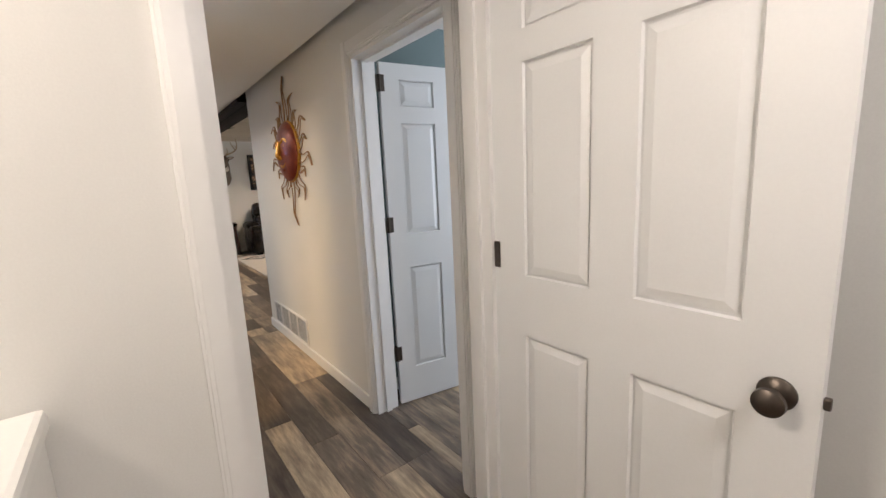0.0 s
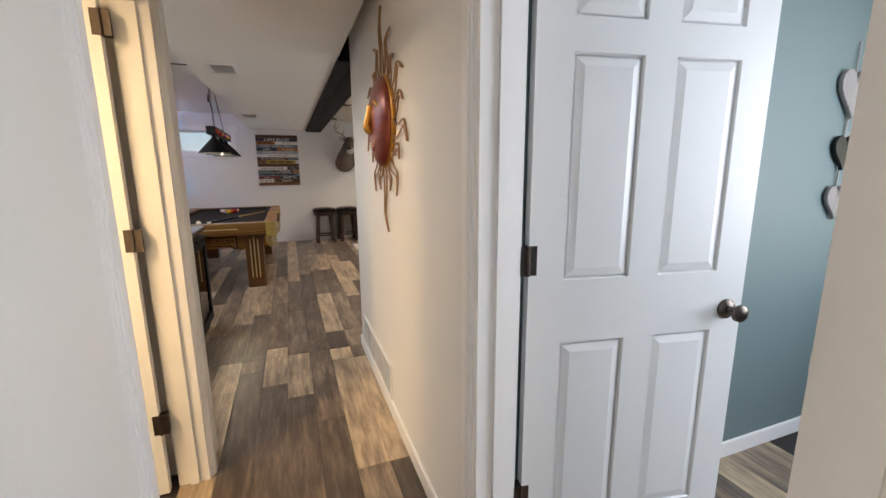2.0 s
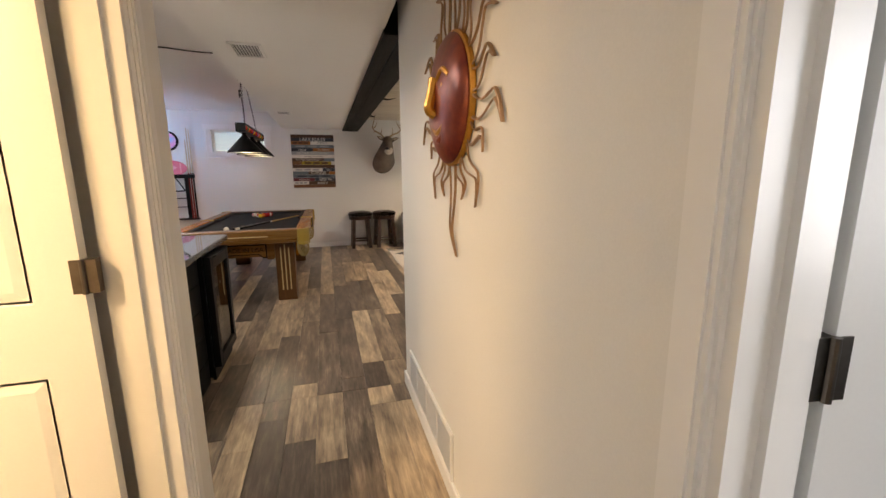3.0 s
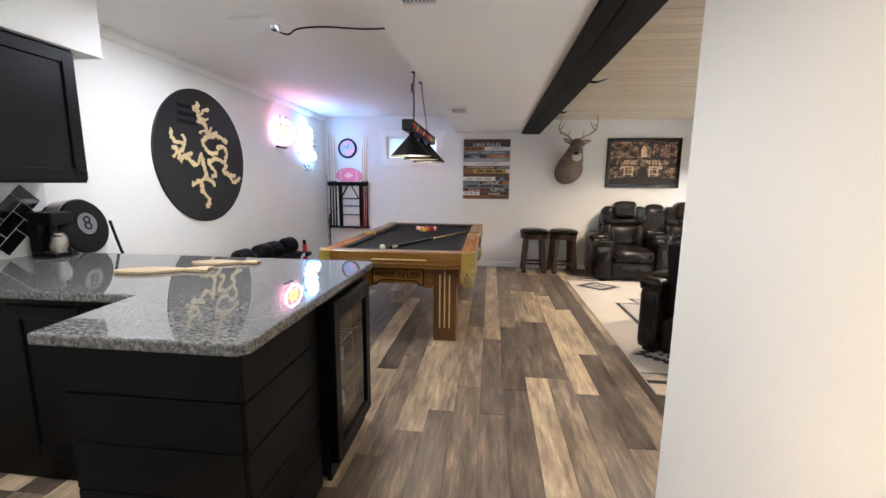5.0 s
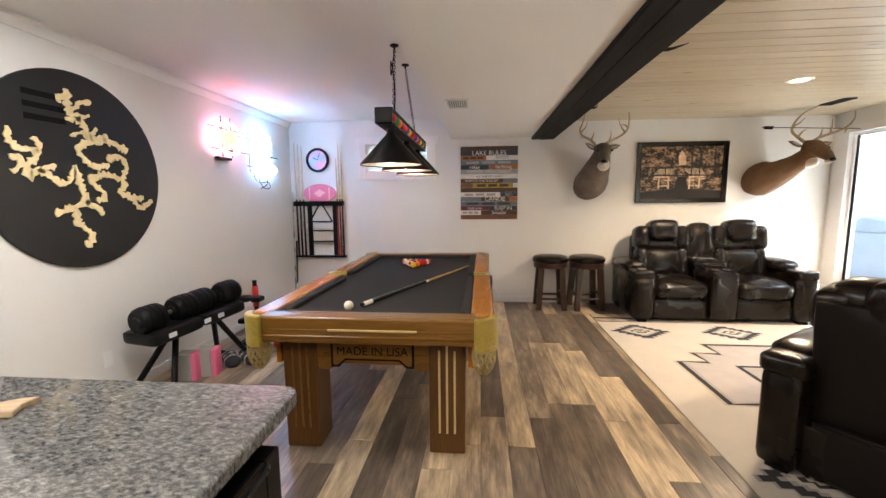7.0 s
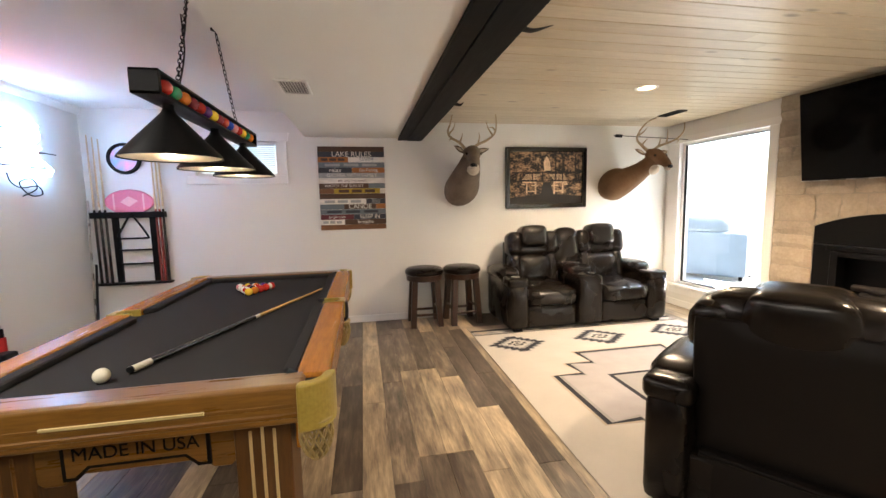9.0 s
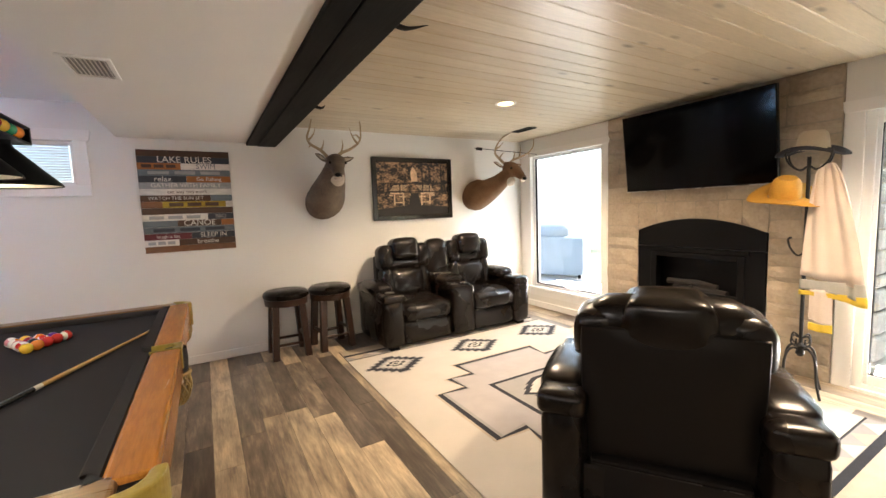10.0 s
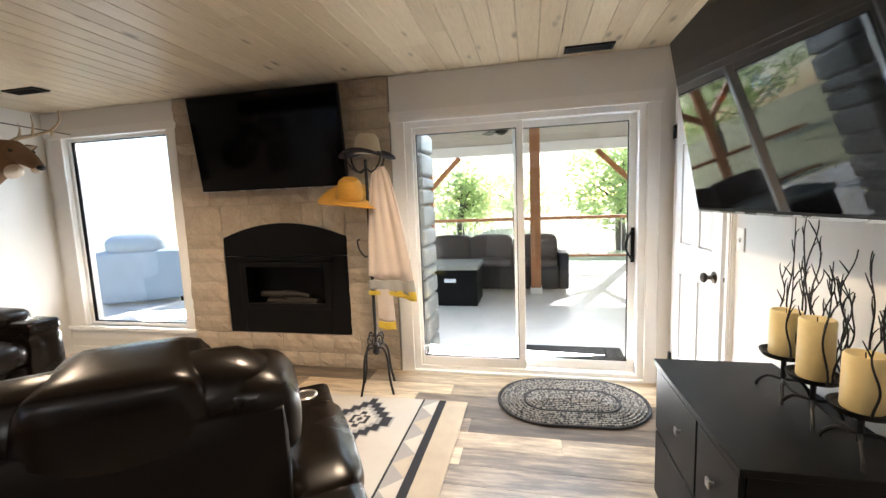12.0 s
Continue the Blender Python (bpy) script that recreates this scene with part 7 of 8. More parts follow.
for x in (1.395, 1.85):
    m = pose(x, 9.74, 0, 0, 0, 0 if x < 1.5 else 6)
    if stool is None:
        stool = thing("bar_stool", "round backless stool with black leather seat", "stool", m, "stools along the wall")
        part("seat", lathe([(0, 0.6), (0.21, 0.6), (0.225, 0.618), (0.225, 0.65), (0.2, 0.675), (0.12, 0.688), (0, 0.69)], 40), "leather", stool, smooth=True)
        part("seat_ring", lathe([(0.19, 0.53), (0.208, 0.535), (0.212, 0.598), (0.19, 0.599)], 40), "walnut", stool, smooth=True)
        for k in range(4):
            a = math.pi / 4 + k * math.pi / 2
            u, v = math.cos(a), math.sin(a)
            bm = box(-0.031, 0.031, -0.031, 0.031, 0, 0.535)
            for vt in bm.verts:
                s = 0.225 if vt.co.z < 0.1 else 0.18
                vt.co.x, vt.co.y = vt.co.x + u * s, vt.co.y + v * s
            part("leg", bm, "walnut", stool)
        for k in range(4):
            a, b = math.pi / 4 + k * math.pi / 2, math.pi / 4 + (k + 1) * math.pi / 2
            z = 0.2 if k % 2 else 0.14
            part("stretcher", tube([(0.205 * math.cos(a), 0.205 * math.sin(a), z), (0.205 * math.cos(b), 0.205 * math.sin(b), z)], 0.016, 6), "walnut", stool)
    else:
        copy_thing(stool, m)

# ---- area rug ----
rug = thing("area_rug", "cream southwestern rug with charcoal stepped motifs", "rug")
RX0, RX1, RY0, RY1 = 1.82, 4.305, 5.80, 9.42
part("field", box(RX0, RX1, RY0, RY1, 0.0, 0.009, bevel=0.002, seg=1), "cream", rug)


def flat(pts, mat, k, name="woven_motif"):
    part(name, prism(pts, 0.009, 0.0096 + 0.0007 * k, "z"), mat, rug)


def rect(x0, x1, y0, y1, mat, k, name="woven_band"):
    flat([(x0, y0), (x1, y0), (x1, y1), (x0, y1)], mat, k, name)


for d, e in ((1, RY0), (-1, RY1)):
    for a, b, mt in ((0.0, 0.15, "tanwool"), (0.15, 0.2, "darkwool"), (0.2, 0.305, "greywool"), (0.305, 0.318, "darkwool")):
        y0, y1 = sorted((e + d * a, e + d * b))
        rect(RX0 + 0.004, RX1 - 0.004, y0 + 0.0005, y1 - 0.0005, mt, 1)
    n = 12
    w = (RX1 - RX0 - 0.02) / n
    for k in range(n):
        x = RX0 + 0.01 + k * w
        flat([(x, e + d * 0.203), (x + w, e + d * 0.203), (x + w / 2, e + d * 0.302)][::d], "cream" if k % 2 else "tanwool", 2)


def stepped(cx, cy, rx, ry, n):
    """A stepped diamond."""
    q = []
    for i in range(n):
        q += [(1 - i / n, (i + 0.5) / n), (1 - (i + 1) / n, (i + 0.5) / n)]
    quad = q
    pts = [(cx + rx * u, cy + ry * v) for u, v in quad]
    pts += [(cx - rx * u, cy + ry * v) for u, v in quad[::-1]]
    pts += [(cx - rx * u, cy - ry * v) for u, v in quad]
    pts += [(cx + rx * u, cy - ry * v) for u, v in quad[::-1]]
    out = []
    for p in pts:
        if not out or (Vector(p) - Vector(out[-1])).length > 1e-4:
            out.append(p)
    if (Vector(out[0]) - Vector(out[-1])).length < 1e-4:
        out.pop()
    return out


for cy in (8.775, 6.465):
    for cx in (2.18, 3.09, 3.98):
        for k, (s, mt) in enumerate(((1.0, "greywool"), (0.93, "darkwool"), (0.64, "greywool"), (0.5, "cream"), (0.32, "darkwool"), (0.2, "cream"), (0.09, "darkwool"))):
            flat(stepped(cx, cy, 0.3 * s, 0.25 * s, 5 if k < 4 else 2), mt, k + 1)
# central medallion
MX, MY = 3.065, 7.6


def medallion(g, mat, k):
    left = [(2.2 - g, 7.97 + g * 0.3), (2.44 - g * 0.3, 7.96 + g), (2.41 - g, 8.18 + g * 0.3), (2.64 - g * 0.3, 8.16 + g), (2.62 - g, 8.40 + g)]
    quad = left
    pts = [(x, y) for x, y in quad]
    right = [(2 * MX - x, y) for x, y in quad[::-1]]
    low = [(x, 2 * MY - y) for x, y in right[::-1]]
    lowl = [(x, 2 * MY - y) for x, y in pts[::-1]]
    flat((pts + right + low + lowl)[::-1], mat, k)


for k, (g_, mt) in enumerate(((0.04, "tanwool"), (0.02, "darkwool"), (-0.02, "greywool"), (-0.045, "pinkwool"))):
    medallion(g_, mt, k + 1)
for k, (a, b, mt) in enumerate(((0.5, 0.3, "darkwool"), (0.46, 0.265, "greywool"))):
    rect(MX - a * 0.9, MX + a * 0.9, MY - b, MY + b, mt, 6 + k)
zig = [(MX + u * 0.36, MY + v * 0.2) for u, v in ((-0.95, 0), (-0.7, 0.3), (-0.8, 0.3), (-0.5, 0.6), (-0.6, 0.6), (-0.2, 1.0), (0.2, 1.0), (0.6, 0.6), (0.5, 0.6), (0.8, 0.3), (0.7, 0.3), (0.95, 0), (0.7, -0.3), (0.8, -0.3), (0.5, -0.6), (0.6, -0.6), (0.2, -1.0), (-0.2, -1.0), (-0.6, -0.6), (-0.5, -0.6), (-0.8, -0.3), (-0.7, -0.3))]
flat(zig[::-1], "darkwool", 8)
flat([(MX + (x - MX) * 0.82, MY + (y - MY) * 0.78) for x, y in zig][::-1], "cream", 9)

# ---- fireplace wall ----
fp = thing("fireplace_surround", "tan split limestone chimney wall with arched hearth", "fireplace", kind="structure")
part("mortar_bed", box(EAST - 0.024, EAST - 0.001, 6.436, 8.438, 0.0, 0.3), "mortar", fp)
bm = box(EAST - 0.024, EAST - 0.001, 6.436, 6.86, 0.3, 2.39)
box(EAST - 0.024, EAST - 0.001, 8.05, 8.438, 0.3, 2.39, bm)
box(EAST - 0.027, EAST - 0.001, 6.86, 8.05, 1.16, 2.39, bm)
part("mortar_bed", bm, "mortar", fp)
rng = random.Random(21)
SF = EAST - 0.012


def stone(y0, y1, z0, z1, outline=None):
    """A split block: worn outline and a hewn, uneven face."""
    d = rng.uniform(0.022, 0.036)
    g = 0.004
    if outline is None:
        outline = [(y0 + g, z0 + g), (y1 - g, z0 + g), (y1 - g, z1 - g), (y0 + g, z1 - g)]
    nu, nv_ = max(3, round((y1 - y0) / 0.07)), 3
    bm = bmesh.new()
    grid = []
    for i in range(nu + 1):
        u = i / nu
        col = []
        for k in range(nv_ + 1):
            v = k / nv_
            y = (outline[0][0] * (1 - u) + outline[1][0] * u) * (1 - v) + (outline[3][0] * (1 - u) + outline[2][0] * u) * v
            z = (outline[0][1] * (1 - u) + outline[1][1] * u) * (1 - v) + (outline[3][1] * (1 - u) + outline[2][1] * u) * v
            edge = i in (0, nu) or k in (0, nv_)
            corner = i in (0, nu) and k in (0, nv_)
            e = rng.uniform(-0.0045, 0.003)
            y += (e if i == 0 else -e if i == nu else rng.uniform(-0.008, 0.008)) + (0.006 * (1 if i == 0 else -1) if corner else 0)
            z += (e if k == 0 else -e if k == nv_ else rng.uniform(-0.008, 0.008)) + (0.005 * (1 if k == 0 else -1) if corner else 0)
            col.append(bm.verts.new((SF - d * (0.55 if edge else 1.0) - rng.uniform(-0.003, 0.007), y, z)))
        grid.append(col)
    for i in range(nu):
        for k in range(nv_):
            bm.faces.new((grid[i][k], grid[i + 1][k], grid[i + 1][k + 1], grid[i][k + 1]))
    loop = [grid[i][0] for i in range(nu + 1)] + [grid[nu][k] for k in range(1, nv_ + 1)] + [grid[i][nv_] for i in range(nu - 1, -1, -1)] + [grid[0][k] for k in range(nv_ - 1, 0, -1)]
    back = [bm.verts.new((SF + 0.002, v.co.y, v.co.z)) for v in loop]
    for i in range(len(loop)):
        j = (i + 1) % len(loop)
        bm.faces.new((loop[i], loop[j], back[j], back[i]))
    bmesh.ops.recalc_face_normals(bm, faces=bm.faces[:])
    part("stone", bm, "stone", fp)


def courses(y0, y1, z0, z1):
    z = z0
    while z < z1 - 0.02:
        h = rng.choice((0.1, 0.13, 0.15, 0.18))
        if z1 - (z + h) < 0.07:
            h = z1 - z
        y = y0
        while y < y1 - 0.01:
            w = rng.uniform(0.2, 0.46)
            if y1 - (y + w) < 0.14:
                w = y1 - y
            stone(y, y + w, z, z + h)
            y += w
        z += h


YA, YB, FZ = 6.862, 8.048, 1.15
courses(6.436, 8.438, 0.0, 0.292)
courses(6.436, YA, 0.292, 1.44)
courses(YB, 8.438, 0.292, 1.44)
arch = lambda y: FZ + 0.125 * (1 - ((y - 7.455) / 0.593) ** 2)
nv = 6
for k in range(nv):
    a, b = YA + (YB - YA) * k / nv, YA + (YB - YA) * (k + 1) / nv
    s0, s1 = (a - 7.455) * 0.12, (b - 7.455) * 0.12
    stone(a, b, 0, 0.2, [(a + 0.004, arch(a) + 0.006), (b - 0.004, arch(b) + 0.006), (b - 0.004 + s1 * 0, 1.436), (a + 0.004 + s0 * 0, 1.436)])
courses(6.436, 8.438, 1.44, 2.389)

ins = thing("fireplace_insert", "black metal gas fireplace insert with arched top", "fireplace")
fx0, fx1 = EAST - 0.035, EAST - 0.003
ya, yb2 = 6.87, 8.04
part("arch_plate", prism([(ya, 0.99), (yb2, 0.99)] + [(yb2 + (ya - yb2) * k / 14, arch(yb2 + (ya - yb2) * k / 14) - 0.002) for k in range(15)], fx0, fx1, "x"), "blackmetal", ins)
for b in ((ya, ya + 0.16, 0.3, 0.985), (yb2 - 0.16, yb2, 0.3, 0.985), (ya + 0.16, yb2 - 0.16, 0.3, 0.52), (ya + 0.16, yb2 - 0.16, 0.935, 0.985)):
    part("surround_panel", box(fx0, fx1, b[0], b[1], b[2], b[3], bevel=0.003, seg=1), "blackmetal", ins)
for b in ((7.02, 7.08, 0.52, 0.935), (7.83, 7.89, 0.52, 0.935), (7.08, 7.83, 0.52, 0.57), (7.08, 7.83, 0.89, 0.935)):
    part("door_frame", box(fx0 - 0.012, fx0 + 0.01, b[0], b[1], b[2], b[3], bevel=0.003, seg=1), "plastic", ins)
part("hood_strip", box(fx0 - 0.02, fx0, 6.99, 7.92, 0.945, 0.985, bevel=0.004, seg=1), "blackmetal", ins)
bm = bmesh.new()
for b in ((EAST + 0.15, EAST + 0.155, 7.0, 7.9, 0.5, 0.95), (fx1, EAST + 0.15, 7.0, 7.9, 0.495, 0.5), (fx1, EAST + 0.15, 7.0, 7.9, 0.95, 0.955), (fx1, EAST + 0.15, 6.995, 7.0, 0.5, 0.95), (fx1, EAST + 0.15, 7.9, 7.905, 0.5, 0.95)):
    box(*b, bm)
part("firebox", bm, "plastic", ins)
M["log"] = material("ceramic_log", (0.014, 0.011, 0.009), 0.9, var=0.4, scale=14, bump=0.8)
for a, b, r in (((4.86, 7.2, 0.55), (4.88, 7.7, 0.56), 0.04), ((4.9, 7.3, 0.6), (4.84, 7.62, 0.63), 0.033), ((4.86, 7.5, 0.6), (4.9, 7.78, 0.62), 0.03)):
    part("gas_log", tube(curve([a, ((a[0] + b[0]) / 2, (a[1] + b[1]) / 2, (a[2] + b[2]) / 2 + 0.015), b]), r, 9), "log", ins, smooth=True)

# televisions


def television(label, m, w, h, screen="screen"):
    ob = thing("television", label, "television", m)
    part("casing", box(-w / 2, w / 2, 0, 0.045, -h / 2, h / 2, bevel=0.006), "plastic", ob)
    part("screen", box(-w / 2 + 0.009, w / 2 - 0.009, -0.002, 0.002, -h / 2 + 0.018, h / 2 - 0.009), screen, ob, "dark glossy screen")
    part("stripe", box(-w / 2, w / 2, -0.003, 0.001, -h / 2 + 0.001, -h / 2 + 0.008), "steel", ob)
    part("wall_bracket", box(-0.2, 0.2, 0.045, 0.09, -0.15, 0.15, bevel=0.004), "blackmetal", ob)
    return ob


tv1 = television("large black flat television tilted above the fireplace", Matrix.Translation((4.64, 7.447, 1.938)) @ pose(0, 0, 0, 0, 0, -90) @ pose(0, 0, 0, 7, 0, 0), 1.345, 0.775, "screendark")
part("bracket_arm", box(-0.05, 0.05, 0.09, 0.15, -0.08, 0.08), "blackmetal", tv1)
tv2 = television("large black flat television tilted on the side wall", Matrix.Translation((3.085, 4.66, 1.69)) @ pose(0, 0, 0, 0, 0, 180) @ pose(0, 0, 0, 10.5, 0, 0), 1.345, 0.775)
part("bracket_arm", box(-0.05, 0.05, 0.09, 0.27, -0.08, 0.08), "blackmetal", tv2)
part("power_cable", tube(curve([(0.3, 0.06, -0.3), (0.32, 0.14, -0.5), (0.25, 0.2, -0.8)]), 0.004, 6), "plastic", tv2)

# ---- dresser and candles ----
dr = thing("dresser", "low black dresser with brushed square knobs", "dresser")
part("top", box(2.765, 3.535, SOUTH + 0.012, 4.83, 0.65, 0.673, bevel=0.003), "black", dr)
part("body", box(2.78, 3.52, SOUTH + 0.015, 4.805, 0.04, 0.65), "black", dr)
for x0, x1, kx in ((2.785, 3.065, 2.93), (3.075, 3.515, 3.215)):
    for z0, z1, kz in ((0.36, 0.64, 0.515), (0.06, 0.35, 0.205)):
        d = part("drawer_front", box(x0, x1, 4.805, 4.822, z0, z1, bevel=0.003, seg=1), "black", dr)
        k = part("knob", lathe([(0, 0), (0.006, 0), (0.006, 0.014), (0.0, 0.014)], 10, m=pose(kx, 4.822, kz, -90, 0, 0)), "steel", d)
        part("knob_face", box(kx - 0.014, kx + 0.014, 4.834, 4.842, kz - 0.014, kz + 0.014, bevel=0.002, seg=1), "steel", d, "brushed square knob")
for x in (2.8, 3.5):
    for y in (SOUTH + 0.05, 4.78):
        part("foot", box(x - 0.02, x + 0.02, y - 0.02, y + 0.02, 0, 0.04), "black", dr)
ch = thing("candle_holder", "black iron twig candle holder with three cups", "candle holder")
M["wax"] = material("cream_candle_wax", (0.62, 0.5, 0.24), 0.5, var=0.06, scale=5)
cups = ((3.22, 4.5, 0.82), (3.065, 4.5, 0.805), (2.875, 4.5, 0.8))
rng = random.Random(4)
for cx, cy, cz in cups:
    part("cup", lathe([(0, cz), (0.062, cz), (0.07, cz + 0.012), (0.072, cz + 0.018), (0.066, cz + 0.016), (0.06, cz + 0.008), (0, cz + 0.006)], 24, m=pose(cx, cy, 0)), "iron", ch, smooth=True)
    part("stem", tube([(cx, cy, 0.715), (cx, cy, cz)], 0.008, 8), "iron", ch)
    for k in range(3):
        a = k * 2.1 + 0.5
        part("leg", tube(curve([(cx, cy, 0.735), (cx + 0.05 * math.cos(a), cy + 0.05 * math.sin(a), 0.73), (cx + 0.085 * math.cos(a), cy + 0.075 * math.sin(a), 0.70), (cx + 0.095 * math.cos(a), cy + 0.085 * math.sin(a), 0.678)]), 0.0055, 6), "iron", ch)
    for k in range(7):
        a = -0.1 - k * 0.55 + rng.uniform(-0.15, 0.15)
        bx, by = cx + 0.068 * math.cos(a), cy + 0.068 * math.sin(a)
        H, ph, lean = rng.uniform(0.28, 0.52), rng.uniform(0, 6.28), rng.uniform(-0.02, 0.02)
        path = [Vector((bx + 0.011 * math.sin(ph + q * 0.62) + lean * q / 18, by + 0.009 * math.cos(ph * 1.7 + q * 0.5), cz + 0.01 + H * q / 18)) for q in range(19)]
        bm = tube(path, [0.0036 - 0.0022 * q / 19 for q in range(19)], 5)
        for q in (7, 10, 13, 15):
            p = path[q]
            e = p + Vector((rng.uniform(-0.028, 0.028), rng.uniform(-0.02, 0.02), rng.uniform(0.03, 0.065)))
            tube([p, (p + e) / 2 + Vector((0.004, 0, 0.004)), e], [0.0025, 0.002, 0.0012], 5, bm)
        part("twig", bm, "iron", ch)
part("cross_bar", tube(curve([(3.22, 4.5, 0.735), (3.14, 4.51, 0.728), (3.065, 4.5, 0.735), (2.97, 4.5, 0.728), (2.875, 4.5, 0.735)]), 0.006, 6), "iron", ch)
for (cx, cy, cz), h in zip(cups, (0.155, 0.185, 0.15)):
    cd = thing("pillar_candle", "cream pillar candle in an iron cup", "candle", pose(cx, cy, cz + 0.008), "candles on the dresser")
    part("wax", lathe([(0, 0), (0.044, 0), (0.046, 0.005), (0.046, h - 0.006), (0.042, h), (0.034, h - 0.002), (0.02, h - 0.012), (0, h - 0.014)], 32), "wax", cd, smooth=True)
    part("wick", tube([(0, 0, h - 0.014), (0.002, 0, h + 0.004)], 0.0015, 5), "plastic", cd)

# ---- coat rack with hats and throw ----
rack = thing("coat_rack", "black wrought iron coat rack with scrolled feet", "coat rack", pose(4.42, 6.5, 0))
part("pole", tube([(0, 0, 0.28), (0, 0, 1.72)], 0.012, 10), "iron", rack)
for k in range(4):
    a = radians(62 + 90 * k)
    u, v = math.cos(a), math.sin(a)
    part("leg", tube(curve([(0.0, 0.0, 0.33), (u * 0.07, v * 0.07, 0.345), (u * 0.115, v * 0.115, 0.28), (u * 0.135, v * 0.135, 0.12), (u * 0.165, v * 0.165, 0.012)]), 0.0085, 8), "iron", rack, smooth=True)
    part("scroll", tube(curve([(u * 0.01, v * 0.01, 0.42), (u * 0.06, v * 0.06, 0.44), (u * 0.075, v * 0.075, 0.39), (u * 0.04, v * 0.04, 0.37), (u * 0.035, v * 0.035, 0.4)]), 0.006, 7), "iron", rack, smooth=True)
part("collar", lathe([(0.014, 0.28), (0.03, 0.3), (0.022, 0.33), (0.03, 0.36), (0.014, 0.38)], 16), "iron", rack, smooth=True)
for z, n in ((1.05, 2), (1.66, 4)):
    for k in range(n):
        a = radians(60 + 360 / n * k) if n == 4 else radians(90 + 180 * k)
        u, v = math.cos(a), math.sin(a)
        L = 0.17 if n == 4 else 0.1
        part("hook", tube(curve([(0, 0, z), (u * L * 0.4, v * L * 0.4, z - 0.03), (u * L * 0.85, v * L * 0.85, z + 0.02), (u * L, v * L, z + 0.085), (u * L * 0.8, v * L * 0.8, z + 0.1)]), 0.0065, 7), "iron", rack, smooth=True)
M["straw"] = material("golden_straw", (0.4, 0.2, 0.02), 0.75, second=(0.55, 0.3, 0.045), scale=12, fine=160, bump=0.8)
M["palestraw"] = material("pale_straw", (0.5, 0.42, 0.3), 0.75, var=0.12, scale=12, fine=160, bump=0.8)


def hat(label, m, crown_mat, brim_mat, band, rb):
    ob = thing("hat", label, "hat", m)
    bm = bmesh.new()
    rings = []
    prof = [(rb, 0.0), (rb * 0.85, -0.012), (rb * 0.65, -0.006), (0.092, 0.004)]
    for r, z in prof:
        rings.append([bm.verts.new((r * math.cos(a), r * 1.08 * math.sin(a), z + (0.035 * (r / rb) ** 2) * math.cos(2 * a))) for a in [2 * math.pi * k / 40 for k in range(40)]])
    for a, b in zip(rings, rings[1:]):
        for k in range(40):
            bm.faces.new((a[k], a[(k + 1) % 40], b[(k + 1) % 40], b[k]))
    br = part("brim", bm, brim_mat, ob, smooth=True)
    sd = br.modifiers.new("thick", "SOLIDIFY")
    sd.thickness = 0.004
    part("crown", lathe([(0.094, 0.0), (0.09, 0.06), (0.078, 0.115), (0.055, 0.138), (0.03, 0.132), (0, 0.124)], 36), crown_mat, ob, smooth=True)
    part("hat_band", lathe([(0.0935, 0.012), (0.096, 0.014), (0.0945, 0.036), (0.092, 0.037)], 36), band, ob)
    return ob


hat("golden straw sun hat hung on the coat rack", pose(4.37, 6.615, 1.455, 8, -24, 12), "straw", "straw", "straw", 0.205)
hat("pale straw hat with dark brim on the coat rack", pose(4.46, 6.5, 1.765, 4, -4, 0), "palestraw", "darkwool", "palestraw", 0.19)
M["throw"] = material("white_cotton_throw", (0.58, 0.5, 0.44), 0.95, var=0.08, scale=6, fine=180, bump=0.6, spec=0.1)
M["throwgrey"] = material("grey_cotton_stripe", (0.33, 0.33, 0.31), 0.95, var=0.1, scale=6, fine=180, bump=0.6, spec=0.1)
M["throwyellow"] = material("yellow_cotton_edge", (0.58, 0.42, 0.06), 0.95, var=0.1, scale=6, fine=180, bump=0.6, spec=0.1)
tw_ = thing("throw_blanket", "white throw with yellow edges draped on the rack", "blanket")


def drape(name, z0, z1, mat, a0, a1):
    bm = bmesh.new()
    grid = []
    nz, nu = 12, 22
    for i in range(nz + 1):
        t = i / nz
        z = z1 + (z0 - z1) * t
        f = (1.66 - z) / 1.15
        row = []
        for j in range(nu + 1):
            s = a0 + (a1 - a0) * j / nu
            w = 0.04 + 0.16 * f ** 0.6
            fold = 0.02 * f * math.sin(s * 11 + 0.8) + 0.006 * math.sin(s * 23 + z * 4)
            row.append(bm.verts.new((4.38 - 0.03 * f + fold, 6.385 - 0.12 * f * 0.6 + (0.5 - s) * 2 * w, z - (0.09 * (s - 0.5) if t == 1 else 0.0) * f)))
        grid.append(row)
    for i in range(nz):
        for j in range(nu):
            bm.faces.new((grid[i][j], grid[i][j + 1], grid[i + 1][j + 1], grid[i + 1][j]))
    ob = part(name, bm, mat, tw_, smooth=True)
    sd = ob.modifiers.new("thick", "SOLIDIFY")
    sd.thickness = 0.006


drape("cloth", 0.86, 1.66, "throw", 0.0, 1.0)
drape("grey_stripe", 0.78, 0.86, "throwgrey", 0.0, 1.0)
drape("yellow_edge", 0.745, 0.78, "throwyellow", 0.0, 1.0)
drape("inner_fold", 0.56, 0.8, "throw", 0.18, 0.5)
drape("yellow_edge", 0.5, 0.56, "throwyellow", 0.18, 0.5)

# ---- braided mat at the patio door ----
om = thing("braided_mat", "oval braided charcoal and cream mat", "mat", pose(4.42, 5.1, 0, 0, 0, 2))
M["braiddark"] = material("charcoal_braid", (0.01, 0.0105, 0.012), 0.95, second=(0.03, 0.03, 0.034), scale=60, fine=110, bump=0.8)
